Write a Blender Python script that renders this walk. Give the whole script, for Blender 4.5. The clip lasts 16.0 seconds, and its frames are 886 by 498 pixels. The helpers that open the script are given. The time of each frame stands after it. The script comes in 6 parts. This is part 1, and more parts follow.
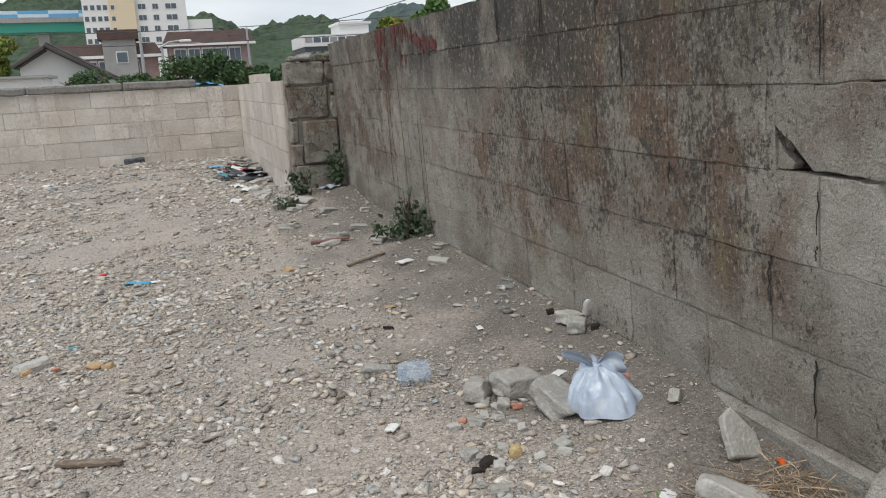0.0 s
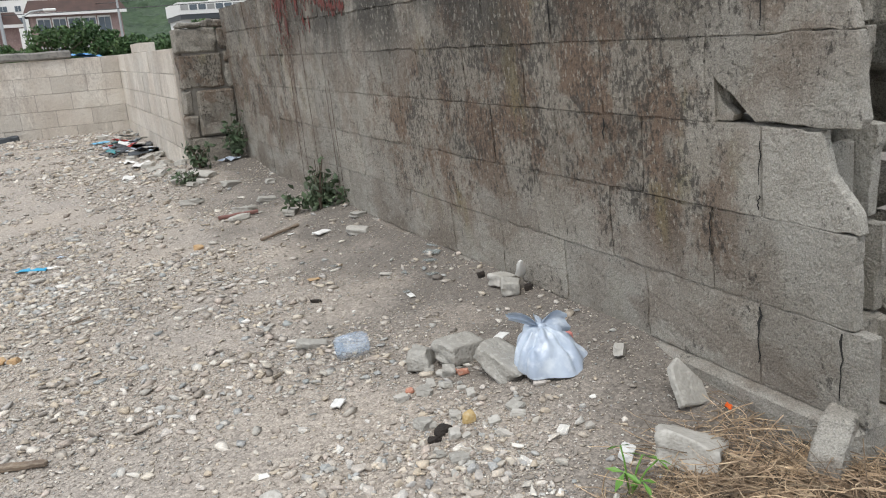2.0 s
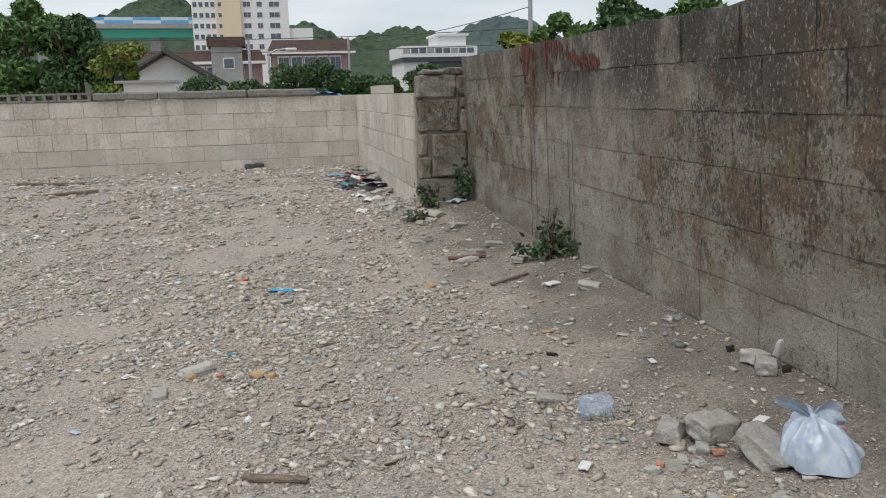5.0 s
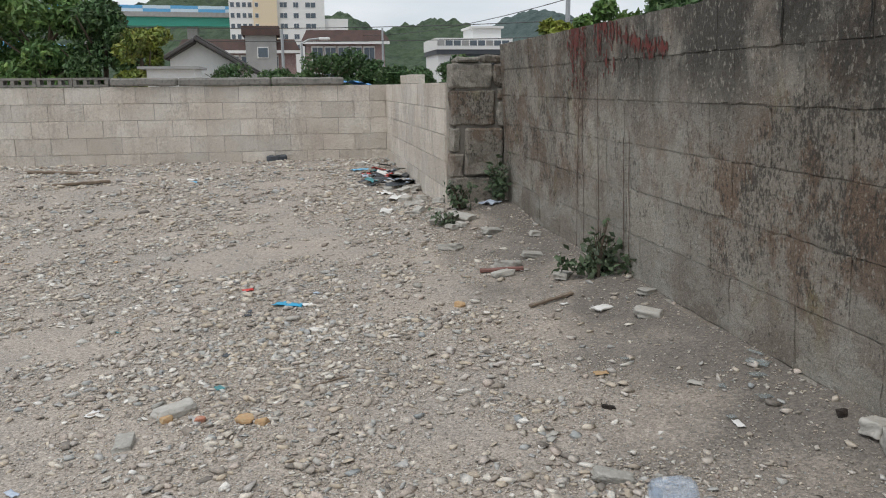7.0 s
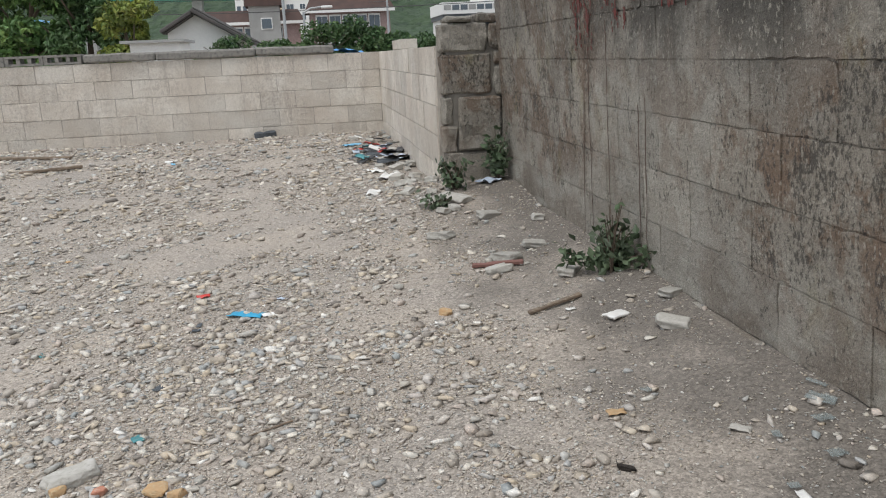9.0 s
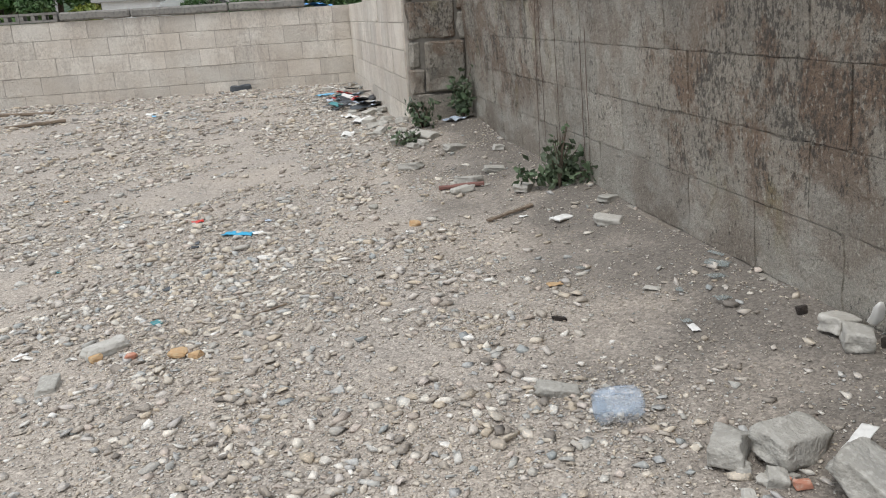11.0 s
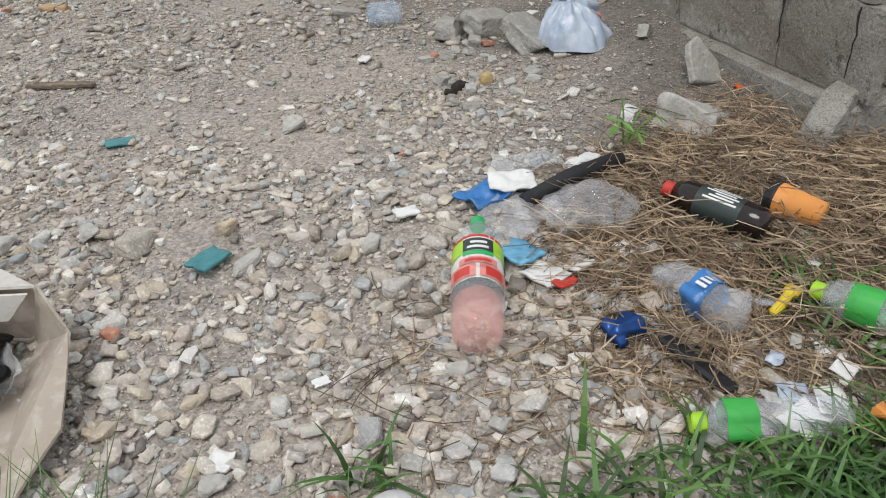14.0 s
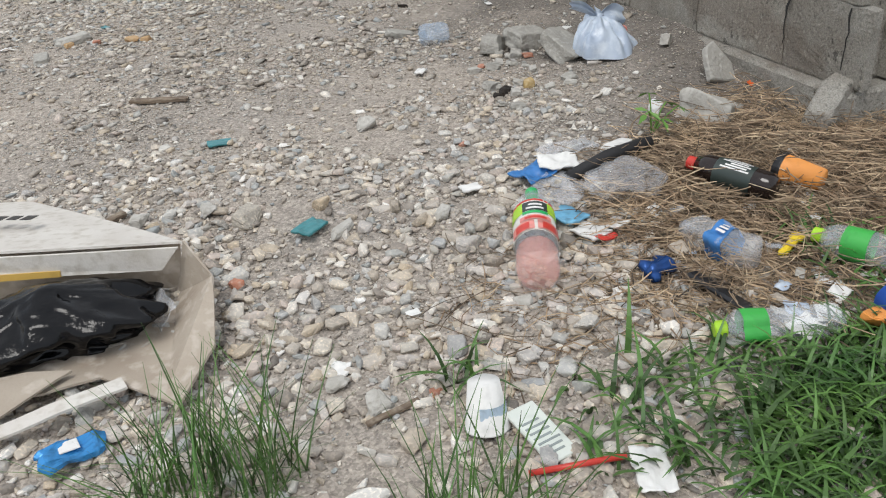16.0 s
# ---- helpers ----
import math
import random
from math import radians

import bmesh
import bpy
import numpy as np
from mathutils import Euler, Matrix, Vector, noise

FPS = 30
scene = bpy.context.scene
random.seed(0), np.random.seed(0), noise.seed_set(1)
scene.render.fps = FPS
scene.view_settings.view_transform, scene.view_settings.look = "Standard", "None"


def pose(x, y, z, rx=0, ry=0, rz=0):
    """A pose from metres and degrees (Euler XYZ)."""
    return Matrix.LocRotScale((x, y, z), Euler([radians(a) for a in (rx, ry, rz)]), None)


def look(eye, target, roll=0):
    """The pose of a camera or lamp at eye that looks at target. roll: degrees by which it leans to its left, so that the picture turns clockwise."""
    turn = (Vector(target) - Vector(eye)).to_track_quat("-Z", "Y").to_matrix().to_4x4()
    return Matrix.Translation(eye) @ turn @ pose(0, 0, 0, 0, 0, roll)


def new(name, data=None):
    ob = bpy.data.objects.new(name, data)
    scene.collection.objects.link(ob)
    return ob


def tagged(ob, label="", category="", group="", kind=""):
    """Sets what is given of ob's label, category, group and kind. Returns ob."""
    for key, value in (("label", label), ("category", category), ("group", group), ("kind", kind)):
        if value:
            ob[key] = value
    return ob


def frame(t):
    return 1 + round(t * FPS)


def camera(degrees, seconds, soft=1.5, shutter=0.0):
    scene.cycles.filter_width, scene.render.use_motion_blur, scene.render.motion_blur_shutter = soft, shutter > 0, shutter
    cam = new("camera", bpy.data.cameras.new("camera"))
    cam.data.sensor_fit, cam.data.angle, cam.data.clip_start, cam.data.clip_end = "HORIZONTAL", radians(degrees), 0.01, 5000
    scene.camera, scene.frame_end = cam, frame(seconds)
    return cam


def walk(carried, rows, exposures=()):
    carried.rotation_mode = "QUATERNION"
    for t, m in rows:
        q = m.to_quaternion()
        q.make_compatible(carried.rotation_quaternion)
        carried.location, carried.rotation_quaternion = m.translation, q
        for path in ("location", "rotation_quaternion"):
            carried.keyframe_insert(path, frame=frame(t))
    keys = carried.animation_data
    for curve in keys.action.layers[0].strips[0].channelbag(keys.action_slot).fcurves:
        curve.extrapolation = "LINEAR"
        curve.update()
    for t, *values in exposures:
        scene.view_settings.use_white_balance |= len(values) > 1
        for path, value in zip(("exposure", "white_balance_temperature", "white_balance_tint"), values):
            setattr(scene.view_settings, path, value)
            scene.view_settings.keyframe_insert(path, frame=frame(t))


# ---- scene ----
cam = camera(57.9, 16.0, soft=1.1)
walk(cam, [
    (0, look((-1.373, -1.020, 0.946), (-0.760, 0.837, 0.527), -3.1)),
    (0.5, look((-1.407, -0.965, 0.931), (-0.591, 0.801, 0.468), -4.6)),
    (1, look((-1.448, -0.929, 0.924), (-0.615, 0.824, 0.439), -4.9)),
    (1.5, look((-1.463, -0.916, 0.925), (-0.627, 0.831, 0.426), -4.7)),
    (2, look((-1.468, -0.916, 0.938), (-0.626, 0.823, 0.423), -4.3)),
    (2.5, look((-1.473, -0.921, 0.959), (-0.611, 0.822, 0.490), -3.2)),
    (3, look((-1.483, -0.919, 0.957), (-0.617, 0.836, 0.541), -2.6)),
    (3.5, look((-1.508, -0.908, 0.970), (-0.731, 0.889, 0.562), -2.6)),
    (4, look((-1.555, -0.887, 0.968), (-0.928, 0.972, 0.580), -1.9)),
    (4.5, look((-1.605, -0.861, 0.974), (-1.109, 1.040, 0.597), -1.6)),
    (5, look((-1.664, -0.841, 0.982), (-1.249, 1.078, 0.600), -1.5)),
    (5.2, look((-1.688, -0.831, 0.979), (-1.302, 1.095, 0.605), -1.5)),
    (7.3, look((-1.511, -0.101, 0.950), (-1.173, 1.828, 0.545), -0.6)),
    (7.5, look((-1.482, 0.001, 0.938), (-1.146, 1.929, 0.527), -1.1)),
    (8, look((-1.323, 0.298, 0.950), (-0.983, 2.223, 0.528), -2.4)),
    (8.2, look((-1.299, 0.364, 0.958), (-0.959, 2.288, 0.529), -2.7)),
    (10.3, look((-1.308, 0.200, 0.913), (-1.083, 2.113, 0.374), -2.1)),
    (10.5, look((-1.301, 0.123, 0.909), (-1.066, 2.034, 0.368), -2.7)),
    (11, look((-1.357, -0.123, 0.869), (-1.007, 1.761, 0.296), -3.6)),
    (11.5, look((-1.357, -0.297, 0.862), (-0.929, 1.559, 0.251), -3.2)),
    (12, look((-1.345, -0.541, 0.836), (-0.938, 1.295, 0.154), -2.4)),
    (12.5, look((-1.403, -0.690, 0.775), (-1.014, 1.070, -0.093), -2.3)),
    (13, look((-1.485, -0.837, 0.746), (-1.005, 0.817, -0.271), -2.5)),
    (13.5, look((-1.469, -0.971, 0.731), (-0.852, 0.611, -0.325), -0.5)),
    (14, look((-1.481, -1.123, 0.734), (-0.865, 0.456, -0.327), -0.4)),
    (14.5, look((-1.539, -1.183, 0.747), (-0.921, 0.411, -0.291), -1.8)),
    (15, look((-1.633, -1.280, 0.751), (-0.955, 0.300, -0.270), -2.6)),
    (15.5, look((-1.679, -1.355, 0.768), (-1.013, 0.231, -0.253), -3.0)),
    (16, look((-1.687, -1.411, 0.767), (-1.110, 0.230, -0.220), -2.5)),
], exposures=((0, 0.12), (0.6, 0.38), (1.2, 0.47), (2.3, 0.47), (3.5, 0.15), (5, 0.0), (8, 0.1), (10.5, 0.38), (12.5, 0.25), (14, 0.12), (16, 0.2)))

# world: bright overcast sky
world = bpy.data.worlds.new("overcast_sky")
scene.world = world
world.use_nodes = True
wn, wl = world.node_tree.nodes, world.node_tree.links
bg = wn["Background"]
sky = wn.new("ShaderNodeTexSky")
sky.sky_type = "NISHITA"
sky.sun_disc = False
sky.sun_elevation, sky.sun_rotation = radians(63), radians(-131)
dim = wn.new("ShaderNodeVectorMath")
dim.operation = "SCALE"
dim.inputs["Scale"].default_value = 0.10
wl.new(sky.outputs["Color"], dim.inputs[0])
co = wn.new("ShaderNodeTexCoord")
mp = wn.new("ShaderNodeMapping")
mp.inputs["Scale"].default_value = (1.6, 1.6, 7.0)
wl.new(co.outputs["Generated"], mp.inputs["Vector"])
cn = wn.new("ShaderNodeTexNoise")
cn.inputs["Scale"].default_value, cn.inputs["Detail"].default_value = 1.7, 6
wl.new(mp.outputs["Vector"], cn.inputs["Vector"])
cr = wn.new("ShaderNodeValToRGB")
cr.color_ramp.elements[0].position, cr.color_ramp.elements[0].color = 0.3, (0.60, 0.66, 0.74, 1)
cr.color_ramp.elements[1].position, cr.color_ramp.elements[1].color = 0.68, (0.97, 0.985, 1.0, 1)
wl.new(cn.outputs["Fac"], cr.inputs["Fac"])
cm = wn.new("ShaderNodeMixRGB")
cm.inputs["Fac"].default_value = 0.82
wl.new(dim.outputs["Vector"], cm.inputs["Color1"])
wl.new(cr.outputs["Color"], cm.inputs["Color2"])
wl.new(cm.outputs["Color"], bg.inputs["Color"])
bg.inputs["Strength"].default_value = 1.0
sun = new("sun", bpy.data.lights.new("sun", "SUN"))
sun.data.energy, sun.data.angle, sun.data.color = 1.4, radians(25), (1.0, 0.975, 0.935)
sun.matrix_world = look((-2.3, -2.0, 6), (0, 0, 0))


# ---------------------------------------------------------------- materials
def surf(name, a, b, scale=4.0, c=None, cscale=40.0, rough=0.85, bump=0.3, bscale=120.0, rand=0.0, island=0.0,
         metal=0.0, stretch=(1, 1, 1), contrast=0.18, bdist=0.01, trans=0.0):
    """Two colours mixed by a broad noise, a third by a fine one, relief by a finer one."""
    m = bpy.data.materials.new(name)
    m.use_nodes = True
    n, l = m.node_tree.nodes, m.node_tree.links
    p = n["Principled BSDF"]
    p.inputs["Roughness"].default_value, p.inputs["Metallic"].default_value = rough, metal
    g = n.new("ShaderNodeNewGeometry")
    mpp = n.new("ShaderNodeMapping")
    mpp.inputs["Scale"].default_value = stretch
    l.new(g.outputs["Position"], mpp.inputs["Vector"])

    def noise_node(s, d=5):
        t = n.new("ShaderNodeTexNoise")
        t.inputs["Scale"].default_value, t.inputs["Detail"].default_value = s, d
        l.new(mpp.outputs["Vector"], t.inputs["Vector"])
        return t

    def mixed(fac, c1, c2):
        x = n.new("ShaderNodeMixRGB")
        l.new(fac, x.inputs["Fac"])
        for s, v in (("Color1", c1), ("Color2", c2)):
            if isinstance(v, tuple):
                x.inputs[s].default_value = (*v, 1)
            else:
                l.new(v, x.inputs[s])
        return x.outputs["Color"]

    def ramp(fac, lo, hi):
        r = n.new("ShaderNodeMapRange")
        r.inputs["From Min"].default_value, r.inputs["From Max"].default_value = lo, hi
        l.new(fac, r.inputs["Value"])
        return r.outputs["Result"]

    col = mixed(ramp(noise_node(scale).outputs["Fac"], 0.5 - contrast, 0.5 + contrast), a, b)
    if c:
        col = mixed(ramp(noise_node(cscale, 3).outputs["Fac"], 0.5, 0.72), col, c)
    if rand or island:
        src = n.new("ShaderNodeObjectInfo").outputs["Random"] if rand else g.outputs["Random Per Island"]
        h = n.new("ShaderNodeHueSaturation")
        k = rand or island
        r = n.new("ShaderNodeMapRange")
        r.inputs["To Min"].default_value, r.inputs["To Max"].default_value = 1 - k, 1 + k
        l.new(src, r.inputs["Value"])
        l.new(r.outputs["Result"], h.inputs["Value"])
        l.new(col, h.inputs["Color"])
        col = h.outputs["Color"]
    l.new(col, p.inputs["Base Color"])
    if bump:
        bn = n.new("ShaderNodeBump")
        bn.inputs["Strength"].default_value, bn.inputs["Distance"].default_value = bump, bdist
        l.new(noise_node(bscale, 4).outputs["Fac"], bn.inputs["Height"])
        l.new(bn.outputs["Normal"], p.inputs["Normal"])
    if trans:
        p.inputs["Transmission Weight"].default_value = trans
    m["col"] = 1
    return m


def stone_mat(name, stops, island=True, bump=0.35, bscale=160.0):
    """Stone whose colour is picked piece by piece from a ramp."""
    m = surf(name, (0.5, 0.5, 0.5), (0.36, 0.36, 0.36), 35.0, (0.62, 0.6, 0.57), 160.0, 0.9, bump, bscale)
    n, l = m.node_tree.nodes, m.node_tree.links
    p = n["Principled BSDF"]
    old = p.inputs["Base Color"].links[0].from_socket
    src = n.new("ShaderNodeNewGeometry").outputs["Random Per Island"] if island else n.new("ShaderNodeObjectInfo").outputs["Random"]
    r = n.new("ShaderNodeValToRGB")
    e = r.color_ramp.elements
    e[0].position, e[0].color = 0, (*stops[0], 1)
    e[1].position, e[1].color = 1, (*stops[-1], 1)
    for i, s in enumerate(stops[1:-1], 1):
        q = e.new(i / (len(stops) - 1))
        q.color = (*s, 1)
    l.new(src, r.inputs["Fac"])
    x = n.new("ShaderNodeMixRGB")
    x.blend_type = "MULTIPLY"
    x.inputs["Fac"].default_value = 1
    l.new(r.outputs["Color"], x.inputs["Color1"])
    x2 = n.new("ShaderNodeVectorMath")
    x2.operation = "SCALE"
    x2.inputs["Scale"].default_value = 2.2
    l.new(old, x2.inputs[0])
    l.new(x2.outputs["Vector"], x.inputs["Color2"])
    l.new(x.outputs["Color"], p.inputs["Base Color"])
    return m


def wall_mat(name, base, warm, dark, moss, streak=1.0, rand=0.10):
    """Weathered concrete block: grain, brown stains, dark vertical streaks of mildew, pits."""
    m = surf(name, base, warm, 1.7, None, 40, 0.92, 0.0, rand=rand, contrast=0.14)
    n, l = m.node_tree.nodes, m.node_tree.links
    p = n["Principled BSDF"]
    col = p.inputs["Base Color"].links[0].from_socket
    geo = n.new("ShaderNodeNewGeometry")

    def field(scale, stretch, lo, hi, detail=6):
        mpp = n.new("ShaderNodeMapping")
        mpp.inputs["Scale"].default_value = stretch
        l.new(geo.outputs["Position"], mpp.inputs["Vector"])
        t = n.new("ShaderNodeTexNoise")
        t.inputs["Scale"].default_value, t.inputs["Detail"].default_value = scale, detail
        t.inputs["Roughness"].default_value = 0.62
        l.new(mpp.outputs["Vector"], t.inputs["Vector"])
        r = n.new("ShaderNodeMapRange")
        r.inputs["From Min"].default_value, r.inputs["From Max"].default_value = lo, hi
        l.new(t.outputs["Fac"], r.inputs["Value"])
        return r.outputs["Result"], t.outputs["Fac"]

    def over(col, fac, c, amount):
        x = n.new("ShaderNodeMixRGB")
        k = n.new("ShaderNodeMath")
        k.operation = "MULTIPLY"
        k.inputs[1].default_value = amount
        l.new(fac, k.inputs[0])
        l.new(k.outputs["Value"], x.inputs["Fac"])
        l.new(col, x.inputs["Color1"])
        x.inputs["Color2"].default_value = (*c, 1)
        return x.outputs["Color"]

    brown, _ = field(2.4, (1, 1, 1.3), 0.50, 0.66)
    col = over(col, brown, warm, 0.8)
    run, _ = field(9.0, (1, 1, 0.16), 0.50, 0.66)
    patch, _ = field(1.5, (1, 1, 0.8), 0.40, 0.56)
    k = n.new("ShaderNodeMath")
    k.operation = "MULTIPLY"
    l.new(run, k.inputs[0])
    l.new(patch, k.inputs[1])
    col = over(col, k.outputs["Value"], dark, 0.9 * streak)
    fine, _ = field(42.0, (1, 1, 0.5), 0.48, 0.58)
    kk = n.new("ShaderNodeMath")
    kk.operation = "MULTIPLY"
    l.new(fine, kk.inputs[0])
    l.new(patch, kk.inputs[1])
    col = over(col, kk.outputs["Value"], dark, 0.75 * streak)
    pit, _ = field(85.0, (1, 1, 0.8), 0.54, 0.62, 3)
    col = over(col, pit, dark, 0.38 * streak)
    bright, _ = field(70.0, (1, 1, 0.7), 0.58, 0.68, 3)
    col = over(col, bright, tuple(min(1, v * 1.6) for v in base), 0.35 * streak)
    ms, _ = field(6.0, (1, 1, 0.6), 0.60, 0.75)
    col = over(col, ms, moss, 0.35)
    light, _ = field(5.0, (1, 1, 0.3), 0.62, 0.74)
    col = over(col, light, tuple(min(1, v * 1.5) for v in base), 0.5)
    grain, gf = field(230.0, (1, 1, 1), 0.34, 0.62, 3)
    g2 = n.new("ShaderNodeMixRGB")
    g2.blend_type = "MULTIPLY"
    g2.inputs["Fac"].default_value = 0.62 if streak > 0.45 else 0.22
    l.new(col, g2.inputs["Color1"])
    l.new(grain, g2.inputs["Color2"])
    h = n.new("ShaderNodeHueSaturation")
    h.inputs["Value"].default_value = 1.30 if streak > 0.45 else 1.14
    l.new(g2.outputs["Color"], h.inputs["Color"])
    l.new(h.outputs["Color"], p.inputs["Base Color"])
    bn = n.new("ShaderNodeBump")
    bn.inputs["Strength"].default_value, bn.inputs["Distance"].default_value = 0.8, 0.008
    l.new(gf, bn.inputs["Height"])
    _, big = field(22.0, (1, 1, 1), 0, 1)
    b2 = n.new("ShaderNodeBump")
    b2.inputs["Strength"].default_value, b2.inputs["Distance"].default_value = 0.7, 0.02
    l.new(big, b2.inputs["Height"])
    l.new(bn.outputs["Normal"], b2.inputs["Normal"])
    l.new(b2.outputs["Normal"], p.inputs["Normal"])
    return m


def old_wall_mat(name):
    """Sandy old concrete block: brown blotches, black mildew specks, short runs, pale flecks; cleaner at the foot and at the broken end."""
    m = bpy.data.materials.new(name)
    m.use_nodes = True
    n, l = m.node_tree.nodes, m.node_tree.links
    p = n["Principled BSDF"]
    p.inputs["Roughness"].default_value = 0.93
    geo = n.new("ShaderNodeNewGeometry")
    sx = n.new("ShaderNodeSeparateXYZ")
    l.new(geo.outputs["Position"], sx.inputs[0])

    def calc(op, a, b):
        k = n.new("ShaderNodeMath")
        k.operation = op
        for i, v in enumerate((a, b)):
            if isinstance(v, (int, float)):
                k.inputs[i].default_value = v
            else:
                l.new(v, k.inputs[i])
        return k.outputs["Value"]

    def span(v, lo, hi, a=0.0, b=1.0):
        r = n.new("ShaderNodeMapRange")
        r.interpolation_type = "SMOOTHSTEP"
        for key, q in (("From Min", lo), ("From Max", hi), ("To Min", a), ("To Max", b)):
            r.inputs[key].default_value = q
        l.new(v, r.inputs["Value"])
        return r.outputs["Result"]

    def tex(scale, stretch=(1, 1, 1), detail=6, rough=0.6):
        mpp = n.new("ShaderNodeMapping")
        mpp.inputs["Scale"].default_value = stretch
        l.new(geo.outputs["Position"], mpp.inputs["Vector"])
        t = n.new("ShaderNodeTexNoise")
        t.inputs["Scale"].default_value, t.inputs["Detail"].default_value, t.inputs["Roughness"].default_value = scale, detail, rough
        l.new(mpp.outputs["Vector"], t.inputs["Vector"])
        return t.outputs["Fac"]

    def over(col, fac, c):
        x = n.new("ShaderNodeMixRGB")
        l.new(fac, x.inputs["Fac"])
        for key, v in (("Color1", col), ("Color2", c)):
            if isinstance(v, tuple):
                x.inputs[key].default_value = (*v, 1)
            else:
                l.new(v, x.inputs[key])
        return x.outputs["Color"]

    broad = tex(1.6, (1, 1, 0.8), 4)
    # weathered area: above the lowest courses, away from the broken end
    yy = calc("ADD", sx.outputs["Y"], calc("MULTIPLY", calc("SUBTRACT", broad, 0.5), 1.6))
    zz = calc("ADD", sx.outputs["Z"], calc("MULTIPLY", calc("SUBTRACT", tex(2.6, (1, 1, 0.5), 5), 0.5), 0.7))
    yy = calc("ADD", yy, calc("MULTIPLY", calc("MAXIMUM", calc("SUBTRACT", sx.outputs["Z"], 0.62), 0.0), 1.3))
    old = calc("MULTIPLY", span(yy, 0.25, 1.0), span(zz, 0.16, 0.52, 0.16, 1.0))
    old = calc("MULTIPLY", old, calc("MAXIMUM", span(yy, 2.9, 2.3, 0.38, 1.0), span(yy, 3.7, 4.4, 0.0, 0.8)))
    col = over((0.385, 0.368, 0.328), span(tex(3.1, (1, 1, 0.8)), 0.40, 0.62), (0.30, 0.28, 0.243))
    col = over(col, calc("MULTIPLY", old, 0.82), (0.232, 0.203, 0.165))
    brown = calc("MULTIPLY", span(tex(4.6, (1, 1, 0.9), 8, 0.66), 0.46, 0.56), calc("ADD", calc("MULTIPLY", old, 0.8), 0.06))
    col = over(col, brown, (0.15, 0.098, 0.066))
    foot = calc("MULTIPLY", span(tex(3.3, (1, 0.7, 1.4), 6), 0.48, 0.60), span(zz, 0.40, 0.12, 0.0, 0.6))
    col = over(col, foot, (0.165, 0.13, 0.10))
    olive = calc("MULTIPLY", span(tex(5.3, (1, 1, 0.5), 6), 0.58, 0.68), calc("MULTIPLY", old, 0.45))
    col = over(col, olive, (0.21, 0.185, 0.085))
    # black specks, thicker where the mildew is old
    speck = calc("ADD", tex(70.0, (1, 1, 0.6), 6, 0.75), calc("ADD", calc("MULTIPLY", calc("SUBTRACT", tex(8.0, (1, 1, 0.75), 7, 0.7), 0.5), 0.6), calc("MULTIPLY", calc("SUBTRACT", old, 1.0), 0.13)))
    col = over(col, span(speck, 0.47, 0.60, 0.0, 0.82), (0.047, 0.043, 0.037))
    run = calc("MULTIPLY", span(tex(15.0, (1, 1, 0.10), 5), 0.54, 0.70), calc("MULTIPLY", old, 0.35))
    col = over(col, run, (0.06, 0.052, 0.043))
    crust = calc("MULTIPLY", span(tex(3.0, (1, 1, 0.6), 7), 0.36, 0.52), calc("MULTIPLY", span(zz, 0.74, 1.10), calc("MULTIPLY", span(sx.outputs["Y"], 4.6, 2.9, 0.35, 0.92), span(sx.outputs["Y"], 0.7, 1.9, 0.35, 1.0))))
    col = over(col, crust, (0.05, 0.047, 0.041))
    col = over(col, span(tex(75.0, (1, 1, 0.6), 3), 0.57, 0.66, 0.0, 0.5), (0.40, 0.375, 0.32))
    grain = tex(250.0, (1, 1, 1), 3)
    tone = n.new("ShaderNodeMapRange")
    for key, q in (("From Min", 0.32), ("From Max", 0.68), ("To Min", 0.72), ("To Max", 1.3)):
        tone.inputs[key].default_value = q
    l.new(grain, tone.inputs["Value"])
    rnd_tone = n.new("ShaderNodeMapRange")
    rnd_tone.inputs["To Min"].default_value, rnd_tone.inputs["To Max"].default_value = 0.88, 1.12
    l.new(n.new("ShaderNodeObjectInfo").outputs["Random"], rnd_tone.inputs["Value"])
    sc = n.new("ShaderNodeVectorMath")
    sc.operation = "SCALE"
    l.new(col, sc.inputs[0])
    l.new(calc("MULTIPLY", tone.outputs["Result"], rnd_tone.outputs["Result"]), sc.inputs["Scale"])
    l.new(sc.outputs["Vector"], p.inputs["Base Color"])
    last = None
    for h, st, d in ((grain, 0.8, 0.006), (tex(60.0, (1, 1, 1), 4), 0.7, 0.012), (tex(14.0, (1, 1, 1), 4), 0.6, 0.03)):
        bn = n.new("ShaderNodeBump")
        bn.inputs["Strength"].default_value, bn.inputs["Distance"].default_value = st, d
        l.new(h, bn.inputs["Height"])
        if last:
            l.new(last, bn.inputs["Normal"])
        last = bn.outputs["Normal"]
    l.new(last, p.inputs["Normal"])
    return m


def glass_mat(name, colour, rough=0.08, trans=0.9, alpha=1.0):
    m = bpy.data.materials.new(name)
    m.use_nodes = True
    p = m.node_tree.nodes["Principled BSDF"]
    p.inputs["Base Color"].default_value = (*colour, 1)
    p.inputs["Roughness"].default_value, p.inputs["Transmission Weight"].default_value = rough, trans
    p.inputs["IOR"].default_value, p.inputs["Alpha"].default_value = 1.3, alpha
    return m


def plain(name, colour, rough=0.5, k=0.12, bump=0.15, bscale=60.0, metal=0.0):
    """Nearly one colour, with faint soiling."""
    return surf(name, colour, tuple(v * (1 - k) for v in colour), 9.0, tuple(v * (1 - 2 * k) for v in colour), 45.0, rough, bump, bscale, metal=metal)


